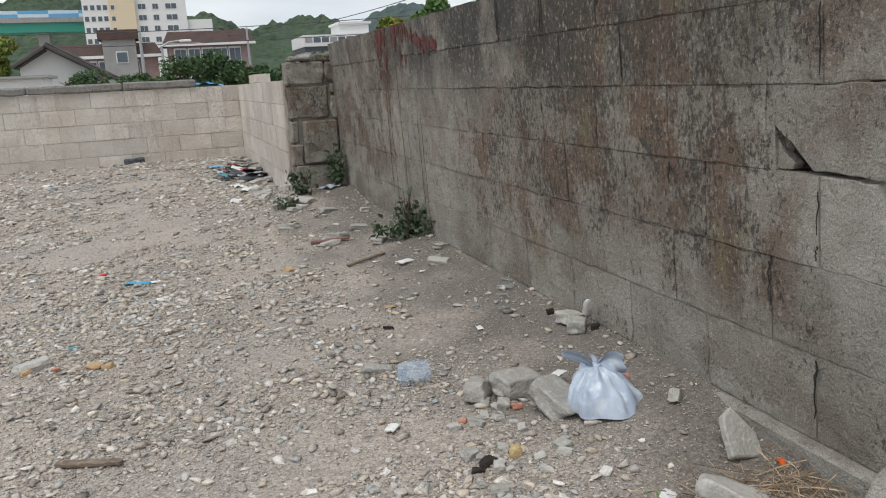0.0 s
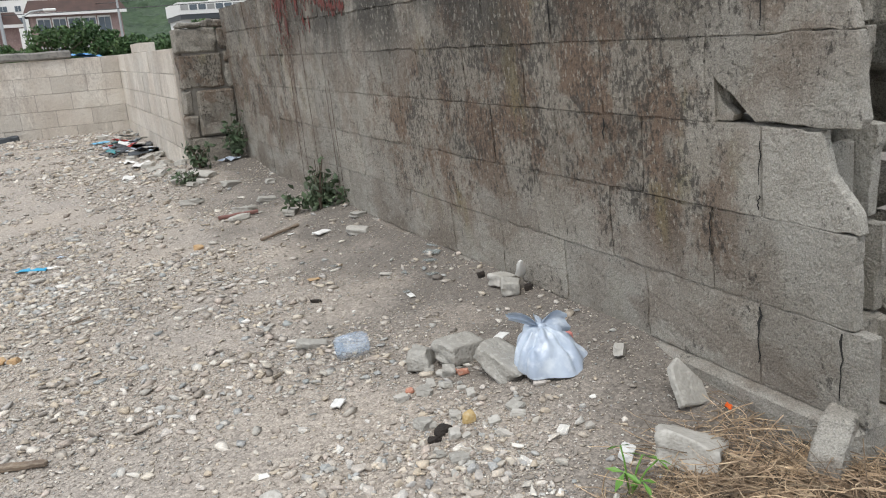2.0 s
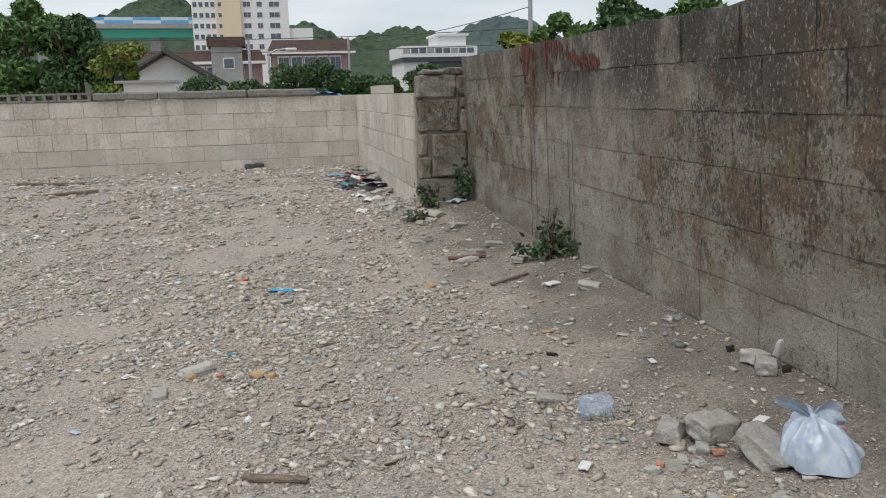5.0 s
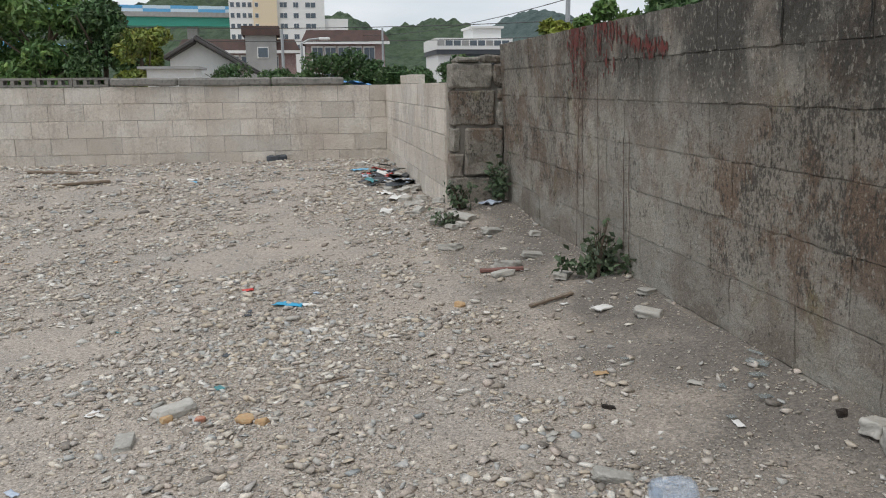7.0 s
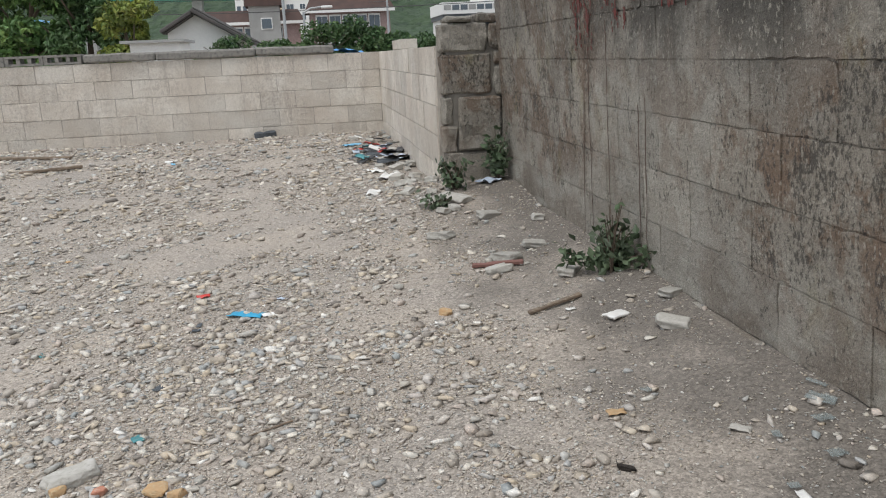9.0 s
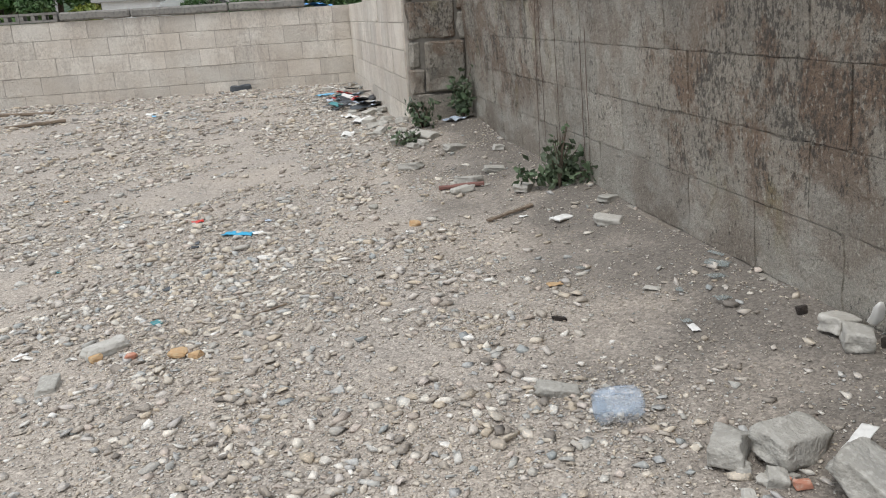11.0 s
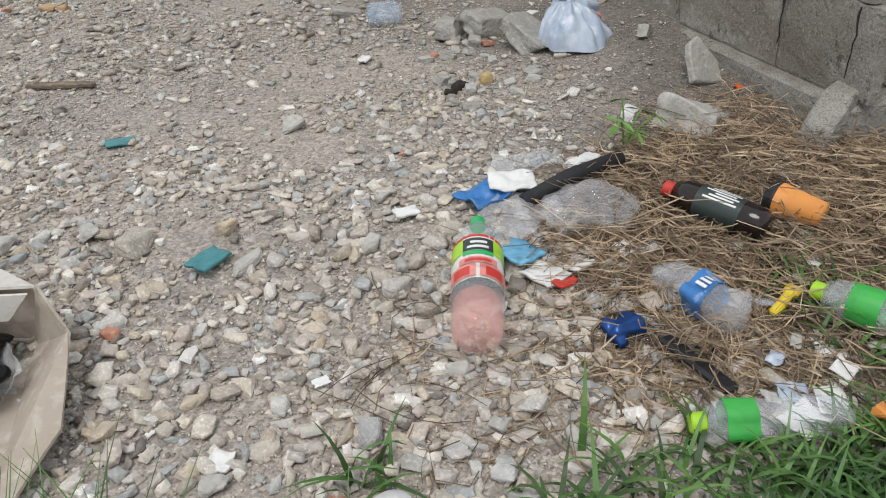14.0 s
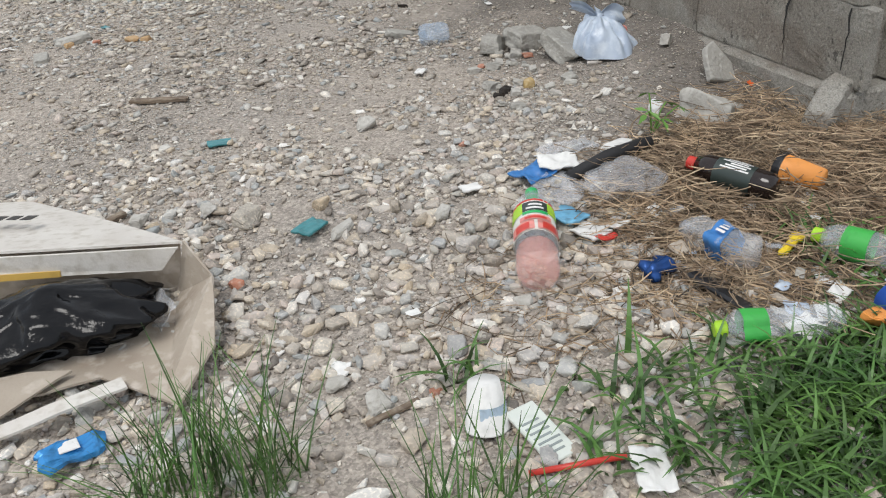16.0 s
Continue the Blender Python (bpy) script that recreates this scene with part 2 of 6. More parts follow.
M = {
    "dirt": surf("gravelly_dirt", (0.375, 0.326, 0.275), (0.295, 0.264, 0.232), 1.6, (0.45, 0.40, 0.345), 90.0, 0.95, 0.9, 140.0, contrast=0.16, bdist=0.02),
    "gravel": stone_mat("crushed_stone", [(0.19, 0.17, 0.15), (0.48, 0.43, 0.37), (0.57, 0.53, 0.49), (0.40, 0.35, 0.29), (0.53, 0.45, 0.35), (0.68, 0.64, 0.57), (0.40, 0.405, 0.40), (0.55, 0.47, 0.41), (0.29, 0.255, 0.22), (0.53, 0.47, 0.40), (0.33, 0.35, 0.35), (0.57, 0.50, 0.41), (0.78, 0.76, 0.72)]),
    "gravel_piece": stone_mat("loose_stone", [(0.28, 0.255, 0.225), (0.47, 0.43, 0.37), (0.36, 0.355, 0.345), (0.58, 0.54, 0.48), (0.33, 0.34, 0.345), (0.50, 0.41, 0.30), (0.43, 0.40, 0.37), (0.66, 0.64, 0.60)], island=False),
    "wall": old_wall_mat("weathered_block"),
    "wall_light": wall_mat("pale_block", (0.66, 0.62, 0.555), (0.56, 0.50, 0.43), (0.27, 0.225, 0.195), (0.45, 0.42, 0.35), streak=0.4, rand=0.13),
    "broken": wall_mat("broken_block", (0.35, 0.335, 0.295), (0.28, 0.25, 0.21), (0.10, 0.095, 0.08), (0.30, 0.29, 0.21), streak=0.6, rand=0.05),
    "mortar": surf("old_mortar", (0.20, 0.185, 0.16), (0.13, 0.12, 0.105), 12.0, None, 40, 0.95, 0.6, 90.0),
    "mortar_light": surf("pale_mortar", (0.47, 0.43, 0.38), (0.34, 0.305, 0.265), 12.0, None, 40, 0.95, 0.6, 90.0),
    "cap": surf("concrete_coping", (0.27, 0.255, 0.23), (0.19, 0.18, 0.165), 5.0, (0.12, 0.12, 0.11), 30.0, 0.92, 0.5, 90.0),
    "hole": surf("crack_shade_black", (0.03, 0.03, 0.028), (0.015, 0.015, 0.014), 10.0, None, 40, 0.95, 0.3),
    "leaf": surf("tree_leaves", (0.065, 0.145, 0.04), (0.11, 0.195, 0.05), 1.2, (0.17, 0.24, 0.06), 6.0, 0.6, 0, island=0.45),
    "leaf_dark": surf("evergreen_leaves", (0.04, 0.095, 0.03), (0.065, 0.12, 0.04), 1.0, (0.10, 0.155, 0.045), 5.0, 0.6, 0, island=0.45),
    "leaf_yellow": surf("yellowing_leaves", (0.24, 0.28, 0.04), (0.08, 0.13, 0.03), 2.5, (0.26, 0.24, 0.05), 7.0, 0.6, 0, island=0.4),
    "weed": surf("weed_leaves", (0.06, 0.10, 0.045), (0.10, 0.13, 0.08), 8.0, None, 40, 0.55, 0, island=0.4),
    "sprout": surf("fresh_green_leaves", (0.10, 0.24, 0.03), (0.16, 0.32, 0.06), 20.0, None, 40, 0.5, 0.1, island=0.25),
    "grass": surf("green_grass", (0.038, 0.10, 0.02), (0.085, 0.17, 0.034), 9.0, None, 40, 0.5, 0, island=0.6),
    "hay": surf("dry_straw", (0.385, 0.28, 0.178), (0.17, 0.118, 0.078), 9.0, (0.52, 0.41, 0.275), 30.0, 0.8, 0, island=0.75),
    "bark": surf("bark", (0.12, 0.09, 0.065), (0.07, 0.055, 0.04), 9.0, None, 40, 0.95, 0.6, 60.0, stretch=(1, 1, 0.3)),
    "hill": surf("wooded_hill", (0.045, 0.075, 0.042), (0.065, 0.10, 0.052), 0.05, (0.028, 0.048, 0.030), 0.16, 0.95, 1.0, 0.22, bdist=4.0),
    # the far ridge's haze is put into its colour: paler, bluer greens
    "hill_far": surf("haze_tinted_wooded_hill", (0.06, 0.09, 0.085), (0.075, 0.11, 0.10), 0.03, (0.05, 0.075, 0.075), 0.12, 0.95, 0.8, 0.16, bdist=4.0),
}


def gritty(m):
    """Adds packed grit to the dirt: cells of differing tone, raised, at two sizes."""
    n, l = m.node_tree.nodes, m.node_tree.links
    p = n["Principled BSDF"]
    col = p.inputs["Base Color"].links[0].from_socket
    geo = n.new("ShaderNodeNewGeometry")
    # a ragged strip along the foot of the east wall, mixed towards dark grey-brown
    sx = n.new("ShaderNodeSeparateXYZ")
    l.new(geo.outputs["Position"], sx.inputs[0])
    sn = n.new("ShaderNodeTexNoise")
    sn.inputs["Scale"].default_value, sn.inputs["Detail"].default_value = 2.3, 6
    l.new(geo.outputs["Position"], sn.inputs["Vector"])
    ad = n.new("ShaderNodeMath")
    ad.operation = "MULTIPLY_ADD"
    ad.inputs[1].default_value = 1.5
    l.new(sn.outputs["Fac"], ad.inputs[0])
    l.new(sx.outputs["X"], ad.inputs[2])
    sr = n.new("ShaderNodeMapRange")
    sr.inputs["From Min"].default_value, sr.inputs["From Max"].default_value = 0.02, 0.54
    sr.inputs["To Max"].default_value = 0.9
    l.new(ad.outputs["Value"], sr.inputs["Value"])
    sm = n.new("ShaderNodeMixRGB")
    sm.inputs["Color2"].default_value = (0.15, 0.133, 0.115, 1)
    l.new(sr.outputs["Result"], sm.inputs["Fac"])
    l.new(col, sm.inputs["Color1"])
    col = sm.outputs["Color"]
    last = None
    for scale, amount, depth in ((85.0, 0.20, 0.004), (210.0, 0.28, 0.003)):
        v = n.new("ShaderNodeTexVoronoi")
        v.inputs["Scale"].default_value = scale
        l.new(geo.outputs["Position"], v.inputs["Vector"])
        bw = n.new("ShaderNodeSeparateColor")
        l.new(v.outputs["Color"], bw.inputs["Color"])
        r = n.new("ShaderNodeMapRange")
        r.inputs["To Min"].default_value, r.inputs["To Max"].default_value = 1 - amount, 1 + amount
        l.new(bw.outputs["Red"], r.inputs["Value"])
        x = n.new("ShaderNodeVectorMath")
        x.operation = "SCALE"
        l.new(col, x.inputs[0])
        l.new(r.outputs["Result"], x.inputs["Scale"])
        col = x.outputs["Vector"]
        b = n.new("ShaderNodeBump")
        b.invert = True
        b.inputs["Strength"].default_value, b.inputs["Distance"].default_value = 0.5, depth
        l.new(v.outputs["Distance"], b.inputs["Height"])
        if last:
            l.new(last, b.inputs["Normal"])
        last = b.outputs["Normal"]
    l.new(col, p.inputs["Base Color"])
    l.new(last, p.inputs["Normal"])


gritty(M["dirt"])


# ---------------------------------------------------------------- mesh helpers
def mesh_ob(name, bm, material, parent=None, smooth=False):
    me = bpy.data.meshes.new(name)
    bm.to_mesh(me)
    bm.free()
    me.materials.append(material)
    if smooth:
        for f in me.polygons:
            f.use_smooth = True
    ob = new(name, me)
    if parent:
        ob.parent = parent
    return ob


def part(name, bm, material, parent, label="", smooth=False):
    ob = mesh_ob(name, bm, material, parent, smooth)
    return tagged(ob, label=label)


def shared(name, me, parent, m):
    ob = new(name, me)
    ob.parent = parent
    ob.matrix_local = m
    return ob


def thing(name, m, label, category, group="", kind=""):
    ob = new(name)
    ob.matrix_world = m
    return tagged(ob, label, category, group, kind)


def box(bm, x0, y0, z0, x1, y1, z1, bevel=0.0, m=None):
    """A bevelled box added to bm."""
    r = bmesh.ops.create_cube(bm, size=1.0)
    vs = r["verts"]
    for v in vs:
        v.co = Vector((x0 + (v.co.x + 0.5) * (x1 - x0), y0 + (v.co.y + 0.5) * (y1 - y0), z0 + (v.co.z + 0.5) * (z1 - z0)))
    if bevel:
        es = list({e for v in vs for e in v.link_edges})
        r = bmesh.ops.bevel(bm, geom=es, offset=bevel, segments=1, affect="EDGES", profile=0.5)
        vs = list({v for f in r["faces"] for v in f.verts} | {v for v in vs if v.is_valid})
    if m is not None:
        bmesh.ops.transform(bm, matrix=m, verts=vs)
    return vs


def new_box(*a, **k):
    bm = bmesh.new()
    box(bm, *a, **k)
    return bm


def lathe(bm, profile, seg=24, m=None, wobble=0.0, seed=0):
    """A turned body from (radius, height) pairs, about z."""
    rings = []
    for r, z in profile:
        ring = []
        for i in range(seg):
            a = 2 * math.pi * i / seg
            k = r * (1 + wobble * noise.noise((math.cos(a) * 1.5 + seed, math.sin(a) * 1.5, z * 25)))
            v = Vector((k * math.cos(a), k * math.sin(a), z))
            ring.append(bm.verts.new(m @ v if m is not None else v))
        rings.append(ring)
    for a, b in zip(rings, rings[1:]):
        for i in range(seg):
            bm.faces.new((a[i], a[(i + 1) % seg], b[(i + 1) % seg], b[i]))
    if profile[0][0] > 1e-5:
        bm.faces.new(rings[0][::-1])
    if profile[-1][0] > 1e-5:
        bm.faces.new(rings[-1])
    return bm


def extrude_poly(bm, pts, depth, m=None):
    """A flat outline in (u, v) made into a slab: u along y, v along z, depth along x."""
    a = [bm.verts.new(Vector((0, u, v))) for u, v in pts]
    b = [bm.verts.new(Vector((depth, u, v))) for u, v in pts]
    bm.faces.new(a)
    bm.faces.new(b[::-1])
    for i in range(len(pts)):
        j = (i + 1) % len(pts)
        bm.faces.new((a[j], a[i], b[i], b[j]))
    if m is not None:
        bmesh.ops.transform(bm, matrix=m, verts=a + b)
    bmesh.ops.recalc_face_normals(bm, faces=bm.faces)


def tube(bm, pts, r, seg=6, taper=1.0):
    """A thin round bar along points."""
    rings = []
    pts = [Vector(p) for p in pts]
    for i, p in enumerate(pts):
        d = (pts[min(i + 1, len(pts) - 1)] - pts[max(i - 1, 0)]).normalized()
        u = d.orthogonal().normalized()
        w = d.cross(u)
        k = r * (1 + (taper - 1) * i / max(1, len(pts) - 1))
        rings.append([bm.verts.new(p + k * (math.cos(2 * math.pi * j / seg) * u + math.sin(2 * math.pi * j / seg) * w)) for j in range(seg)])
    for a, b in zip(rings, rings[1:]):
        for j in range(seg):
            bm.faces.new((a[j], a[(j + 1) % seg], b[(j + 1) % seg], b[j]))
    bm.faces.new(rings[0][::-1])
    bm.faces.new(rings[-1])


def rock_bm(size, rough=0.25, sub=2, seed=0, flat=0.7, angular=True):
    """A broken stone: a sphere cut by random planes, slightly lumpy. size: (x, y, z)."""
    rnd = random.Random(seed)
    bm = bmesh.new()
    for _ in range(16):
        p = Vector((rnd.gauss(0, 1), rnd.gauss(0, 1), rnd.gauss(0, 1))).normalized()
        p = Vector([math.copysign(abs(q) ** 0.55, q) for q in p]) * rnd.uniform(0.8, 1.05)
        bm.verts.new(p)
    r = bmesh.ops.convex_hull(bm, input=bm.verts[:])
    bmesh.ops.delete(bm, geom=[g for g in r["geom_interior"] if isinstance(g, bmesh.types.BMVert)], context="VERTS")
    bmesh.ops.dissolve_limit(bm, angle_limit=radians(16), verts=bm.verts[:], edges=bm.edges[:])
    bmesh.ops.bevel(bm, geom=bm.edges[:], offset=0.07, segments=2, affect="EDGES")
    bmesh.ops.triangulate(bm, faces=bm.faces[:])
    if sub > 2:
        bmesh.ops.subdivide_edges(bm, edges=[e for e in bm.edges if e.calc_length() > 0.3], cuts=3, use_grid_fill=True)
    for v in bm.verts:
        v.co += 0.06 * Vector((noise.noise(v.co * 3.5 + Vector((seed, 0, 0))), noise.noise(v.co * 3.5 + Vector((0, seed, 0))), noise.noise(v.co * 3.5 + Vector((0, 0, seed)))))
        v.co = Vector((v.co.x * size[0] / 2, v.co.y * size[1] / 2, v.co.z * size[2] / 2))
    return bm


def ss(a, b, v):
    k = min(1.0, max(0.0, (v - a) / (b - a)))
    return k * k * (3 - 2 * k)


def gz(x, y):
    """Height of the ground: a lot that falls away from the east wall, level by the north wall."""
    s = ss(5, 9.5, y)
    xc = min(0.0, max(-6.0, x))
    h = 0.0577 * xc * (1 - s) + s * 0.07
    h += 0.055 * math.exp(-(x / 0.28) ** 2) * ss(0.3, 0.9, y) * (1 - ss(4, 5, y))
    h += 0.12 * math.exp(-((x + 0.25) ** 2 + (y - 5.5) ** 2) / 0.64)
    h -= 0.06 * (1 - ss(-0.2, 0.6, y))
    return h


def gl(x, y):
    """The ground with its unevenness."""
    k = ss(40, 12, max(abs(x), abs(y))) if max(abs(x), abs(y)) > 12 else 1.0
    return gz(x, y) + k * (0.016 * noise.noise((x * 1.7, y * 1.7, 0)) + 0.007 * noise.noise((x * 6, y * 6, 3)) + 0.0008 * noise.noise((x * 21, y * 21, 5)))


# ---------------------------------------------------------------- ground
def axis(lo, hi, fine):
    out = list(np.arange(lo, hi + 1e-6, fine))
    step, v = fine, hi
    while v < 3000:
        step *= 1.35
        v += step
        out.append(v)
    step, v = fine, lo
    while v > -3000:
        step *= 1.35
        v -= step
        out.insert(0, v)
    return out


xs, ys = axis(-4.2, 0.5, 0.035), axis(-1.5, 10.2, 0.045)
gv = [(x, y, gl(x, y)) for y in ys for x in xs]
nx = len(xs)
gf = [(j * nx + i, j * nx + i + 1, (j + 1) * nx + i + 1, (j + 1) * nx + i) for j in range(len(ys) - 1) for i in range(nx - 1)]
gme = bpy.data.meshes.new("ground")
gme.from_pydata(gv, [], gf)
gme.materials.append(M["dirt"])
for f in gme.polygons:
    f.use_smooth = True
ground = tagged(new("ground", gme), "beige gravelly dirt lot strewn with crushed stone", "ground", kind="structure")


# ---------------------------------------------------------------- walls of concrete block
def block_mesh(name, lx, ly, lz, material, seed):
    """A bevelled block with slightly worn corners; the front is at x = 0, it reaches back to x = lx."""
    rnd = random.Random(seed)
    bm = new_box(0, 0, 0, lx, ly, lz, bevel=0.0025)
    for v in bm.verts:
        v.co += Vector((rnd.uniform(-1, 1), rnd.uniform(-1, 1), rnd.uniform(-1, 1))) * 0.0022
    me = bpy.data.meshes.new(name)
    bm.to_mesh(me)
    bm.free()
    me.materials.append(material)
    return me


LEAN = pose(0, 0, 0, 0, -3.3, 0)
COURSES = (0.055, 0.268, 0.482, 0.692, 0.892, 1.078, 1.262)
PHASE = (0.378, 0.523, 0.369, 0.53, 0.357, 0.478)
END_Y = 5.62

bm = bmesh.new()
box(bm, 0.0045, 0.60, -0.25, 0.137, END_Y - 0.01, 1.255)
box(bm, 0.0045, 0.16, -0.25, 0.137, 0.62, 0.262)
wall_east = mesh_ob("wall_east", bm, M["wall"])
wall_east.matrix_world = LEAN
tagged(wall_east, "weathered grey concrete block wall with dark streaks, broken end", "wall", kind="structure")


def ragged_block(seed, ly=0.395, lz=0.207, lx=0.14):
    """A solid block whose front edges are chipped and uneven."""
    rn = random.Random(seed)
    pts = []
    for (u0, v0), (u1, v1) in zip(((0, 0), (ly, 0), (ly, lz), (0, lz)), ((ly, 0), (ly, lz), (0, lz), (0, 0))):
        k = 7 if abs(u1 - u0) > 0.01 else 4
        for j in range(k):
            f = (j + (0 if j == 0 else rn.uniform(-0.3, 0.3))) / k
            q = rn.uniform(0, 0.0016) + (rn.uniform(0.003, 0.010) if rn.random() < 0.28 else 0)
            x, z = u0 + (u1 - u0) * f, v0 + (v1 - v0) * f
            pts.append((min(max(x, q), ly - q), min(max(z, q), lz - q)))
    bm = bmesh.new()
    extrude_poly(bm, pts, lx)
    me = bpy.data.meshes.new("block")
    bm.to_mesh(me)
    bm.free()
    me.materials.append(M["wall"])
    return me


full = [ragged_block(s) for s in range(12)]
rnd = random.Random(5)
for c in range(6):
    z0, z1 = COURSES[c], COURSES[c + 1]
    y = PHASE[c]
    while y < END_Y - 0.02:
        ly = min(0.40, END_Y - y)
        m = Matrix.Translation((rnd.uniform(-0.002, 0.0015), y + 0.0005, z0 + 0.0005)) @ Matrix.Diagonal((1, (ly - 0.001) / 0.395, (z1 - z0 - 0.001) / 0.207, 1)) @ pose(0, 0, 0, rnd.uniform(-0.12, 0.12), rnd.uniform(-0.25, 0.25), 0)
        shared("block", rnd.choice(full), wall_east, m)
        y += 0.40
# footing strip that juts out under the first course
bm = bmesh.new()
box(bm, -0.03, 0.10, -0.3, 0.16, END_Y, 0.052, bevel=0.012)
part("footing", bm, M["wall"], wall_east, "rough concrete footing strip")


def shell(name, pts, mat, depth=0.028, x=0.0):
    bm = bmesh.new()
    extrude_poly(bm, pts, depth, Matrix.Translation((x, 0, 0)))
    r = bmesh.ops.bevel(bm, geom=bm.edges[:], offset=0.002, segments=1, affect="EDGES")
    return part(name, bm, mat, wall_east)


def jag(pts, amp=0.006, seed=1):
    """An outline with its long edges broken up, as of snapped concrete."""
    rnd = random.Random(seed)
    out = []
    for i, a in enumerate(pts):
        b = pts[(i + 1) % len(pts)]
        L = math.hypot(b[0] - a[0], b[1] - a[1])
        k = max(1, int(L / 0.03))
        for j in range(k):
            f = j / k
            q = amp if 0 < j else 0
            out.append((a[0] + (b[0] - a[0]) * f + rnd.uniform(-q, q), a[1] + (b[1] - a[1]) * f + rnd.uniform(-q, q)))
    return out


# broken end of the wall: hollow blocks with their faces snapped off
B = M["wall"]
shell("block", jag([(0.376, 0.057), (0.085, 0.057), (0.083, 0.266), (0.376, 0.266)], 0.003, 2), B)
shell("block", jag([(0.521, 0.270), (0.125, 0.270), (0.128, 0.480), (0.521, 0.480)], 0.003, 3), B)
shell("block", jag([(0.367, 0.483), (0.118, 0.483), (0.125, 0.525), (0.19, 0.60), (0.205, 0.655), (0.215, 0.690), (0.367, 0.690)], 0.004, 4), B)
shell("block", jag([(0.385, 0.700), (0.125, 0.700), (0.115, 0.72), (0.135, 0.891), (0.527, 0.891), (0.518, 0.81), (0.488, 0.782), (0.43, 0.74)], 0.004, 5), B)
shell("block", jag([(0.522, 0.697), (0.46, 0.697), (0.455, 0.712), (0.492, 0.735), (0.522, 0.79)], 0.004, 15), B, x=0.012)
shell("block", jag([(0.355, 0.894), (0.138, 0.894), (0.145, 0.93), (0.168, 1.0), (0.17, 1.076), (0.355, 1.076)], 0.006, 6), M["wall"])
shell("block", jag([(0.476, 1.080), (0.16, 1.080), (0.15, 1.18), (0.19, 1.256), (0.472, 1.256)], 0.006, 7), M["wall"])
for i, (y0, y1, z0, z1) in enumerate([(0.10, 0.372, 0.06, 0.262), (0.15, 0.517, 0.272, 0.478), (0.17, 0.363, 0.486, 0.688), (0.20, 0.52, 0.70, 0.888), (0.19, 0.351, 0.897, 1.072), (0.22, 0.472, 1.084, 1.256)]):
    shell("block", jag([(y1, z0), (y0 + 0.02, z0), (y0, z1), (y1, z1)], 0.006, 20 + i), B, x=0.12)
    for k in range(3):
        yy = y0 + 0.05 + k * (y1 - y0 - 0.08) / 2
        bm = bmesh.new()
        box(bm, 0.03, yy, z0 + 0.002, 0.118, yy + 0.026, z1 - 0.004 - 0.03 * (k == 0), bevel=0.006)
        part("web", bm, B, wall_east)
# mortar behind the joints of the broken blocks
bm = bmesh.new()
for y0, z0, z1 in ((0.16, 0.05, 0.27), (0.20, 0.27, 0.484), (0.26, 0.484, 0.692), (0.508, 0.692, 0.89), (0.24, 0.89, 1.08), (0.26, 1.08, 1.25)):
    box(bm, 0.0035, y0, z0, 0.027, 0.61, z1)
part("mortar", bm, M["wall"], wall_east)
# solid backing inside the top courses
bm = bmesh.new()
box(bm, 0.032, 0.40, 0.90, 0.118, 0.60, 1.25)
part("core", bm, M["mortar"], wall_east)

# north wall: pale block, mortar coping, a run of pierced blocks
NY, NX0 = 10.0, -0.45
bm = bmesh.new()
box(bm, -14.0, NY + 0.006, -0.3, NX0 + 0.10, NY + 0.145, 0.985)
wall_north = tagged(mesh_ob("wall_north", bm, M["mortar_light"]), "pale grey-beige concrete block boundary wall", "wall", kind="structure")
pale = [block_mesh("block", 0.393, 0.15, 0.194, M["wall_light"], 30 + s) for s in range(5)]
for c in range(6):
    x = NX0 - 0.40 * (0.5 if c % 2 else 1.0)
    z0 = -0.005 + 0.2 * c - 0.2
    while x > -9.2:
        shared("block", rnd.choice(pale), wall_north, Matrix.Translation((x + 0.003, NY + rnd.uniform(-0.002, 0.003), z0)) @ pose(0, 0, 0, rnd.uniform(-0.4, 0.4), 0, 0))
        x -= 0.40
for i, (xa, xb) in enumerate([(-1.85, -0.97), (-2.95, -1.86), (-3.72, -2.96)]):
    bm = new_box(xa, NY - 0.035, 0.995, xb, NY + 0.18, 1.09, bevel=0.018)
    bmesh.ops.subdivide_edges(bm, edges=[e for e in bm.edges if e.calc_length() > 0.3], cuts=8)
    for v in bm.verts:
        v.co.z += 0.012 * noise.noise((v.co.x * 4, v.co.y * 9, i))
    part("coping", bm, M["cap"], wall_north, "rough grey mortar coping")
for i in range(14):
    x = -3.74 - 0.4 * (i + 1)
    bm = bmesh.new()
    box(bm, x, NY - 0.01, 0.995, x + 0.394, NY + 0.14, 1.02)
    box(bm, x, NY - 0.01, 1.075, x + 0.394, NY + 0.14, 1.10)
    for k in range(4):
        q = x + k * 0.118
        box(bm, q, NY - 0.006, 1.021, q + 0.04, NY + 0.136, 1.074)
    part("pierced_block", bm, M["cap"], wall_north, "pierced concrete block")

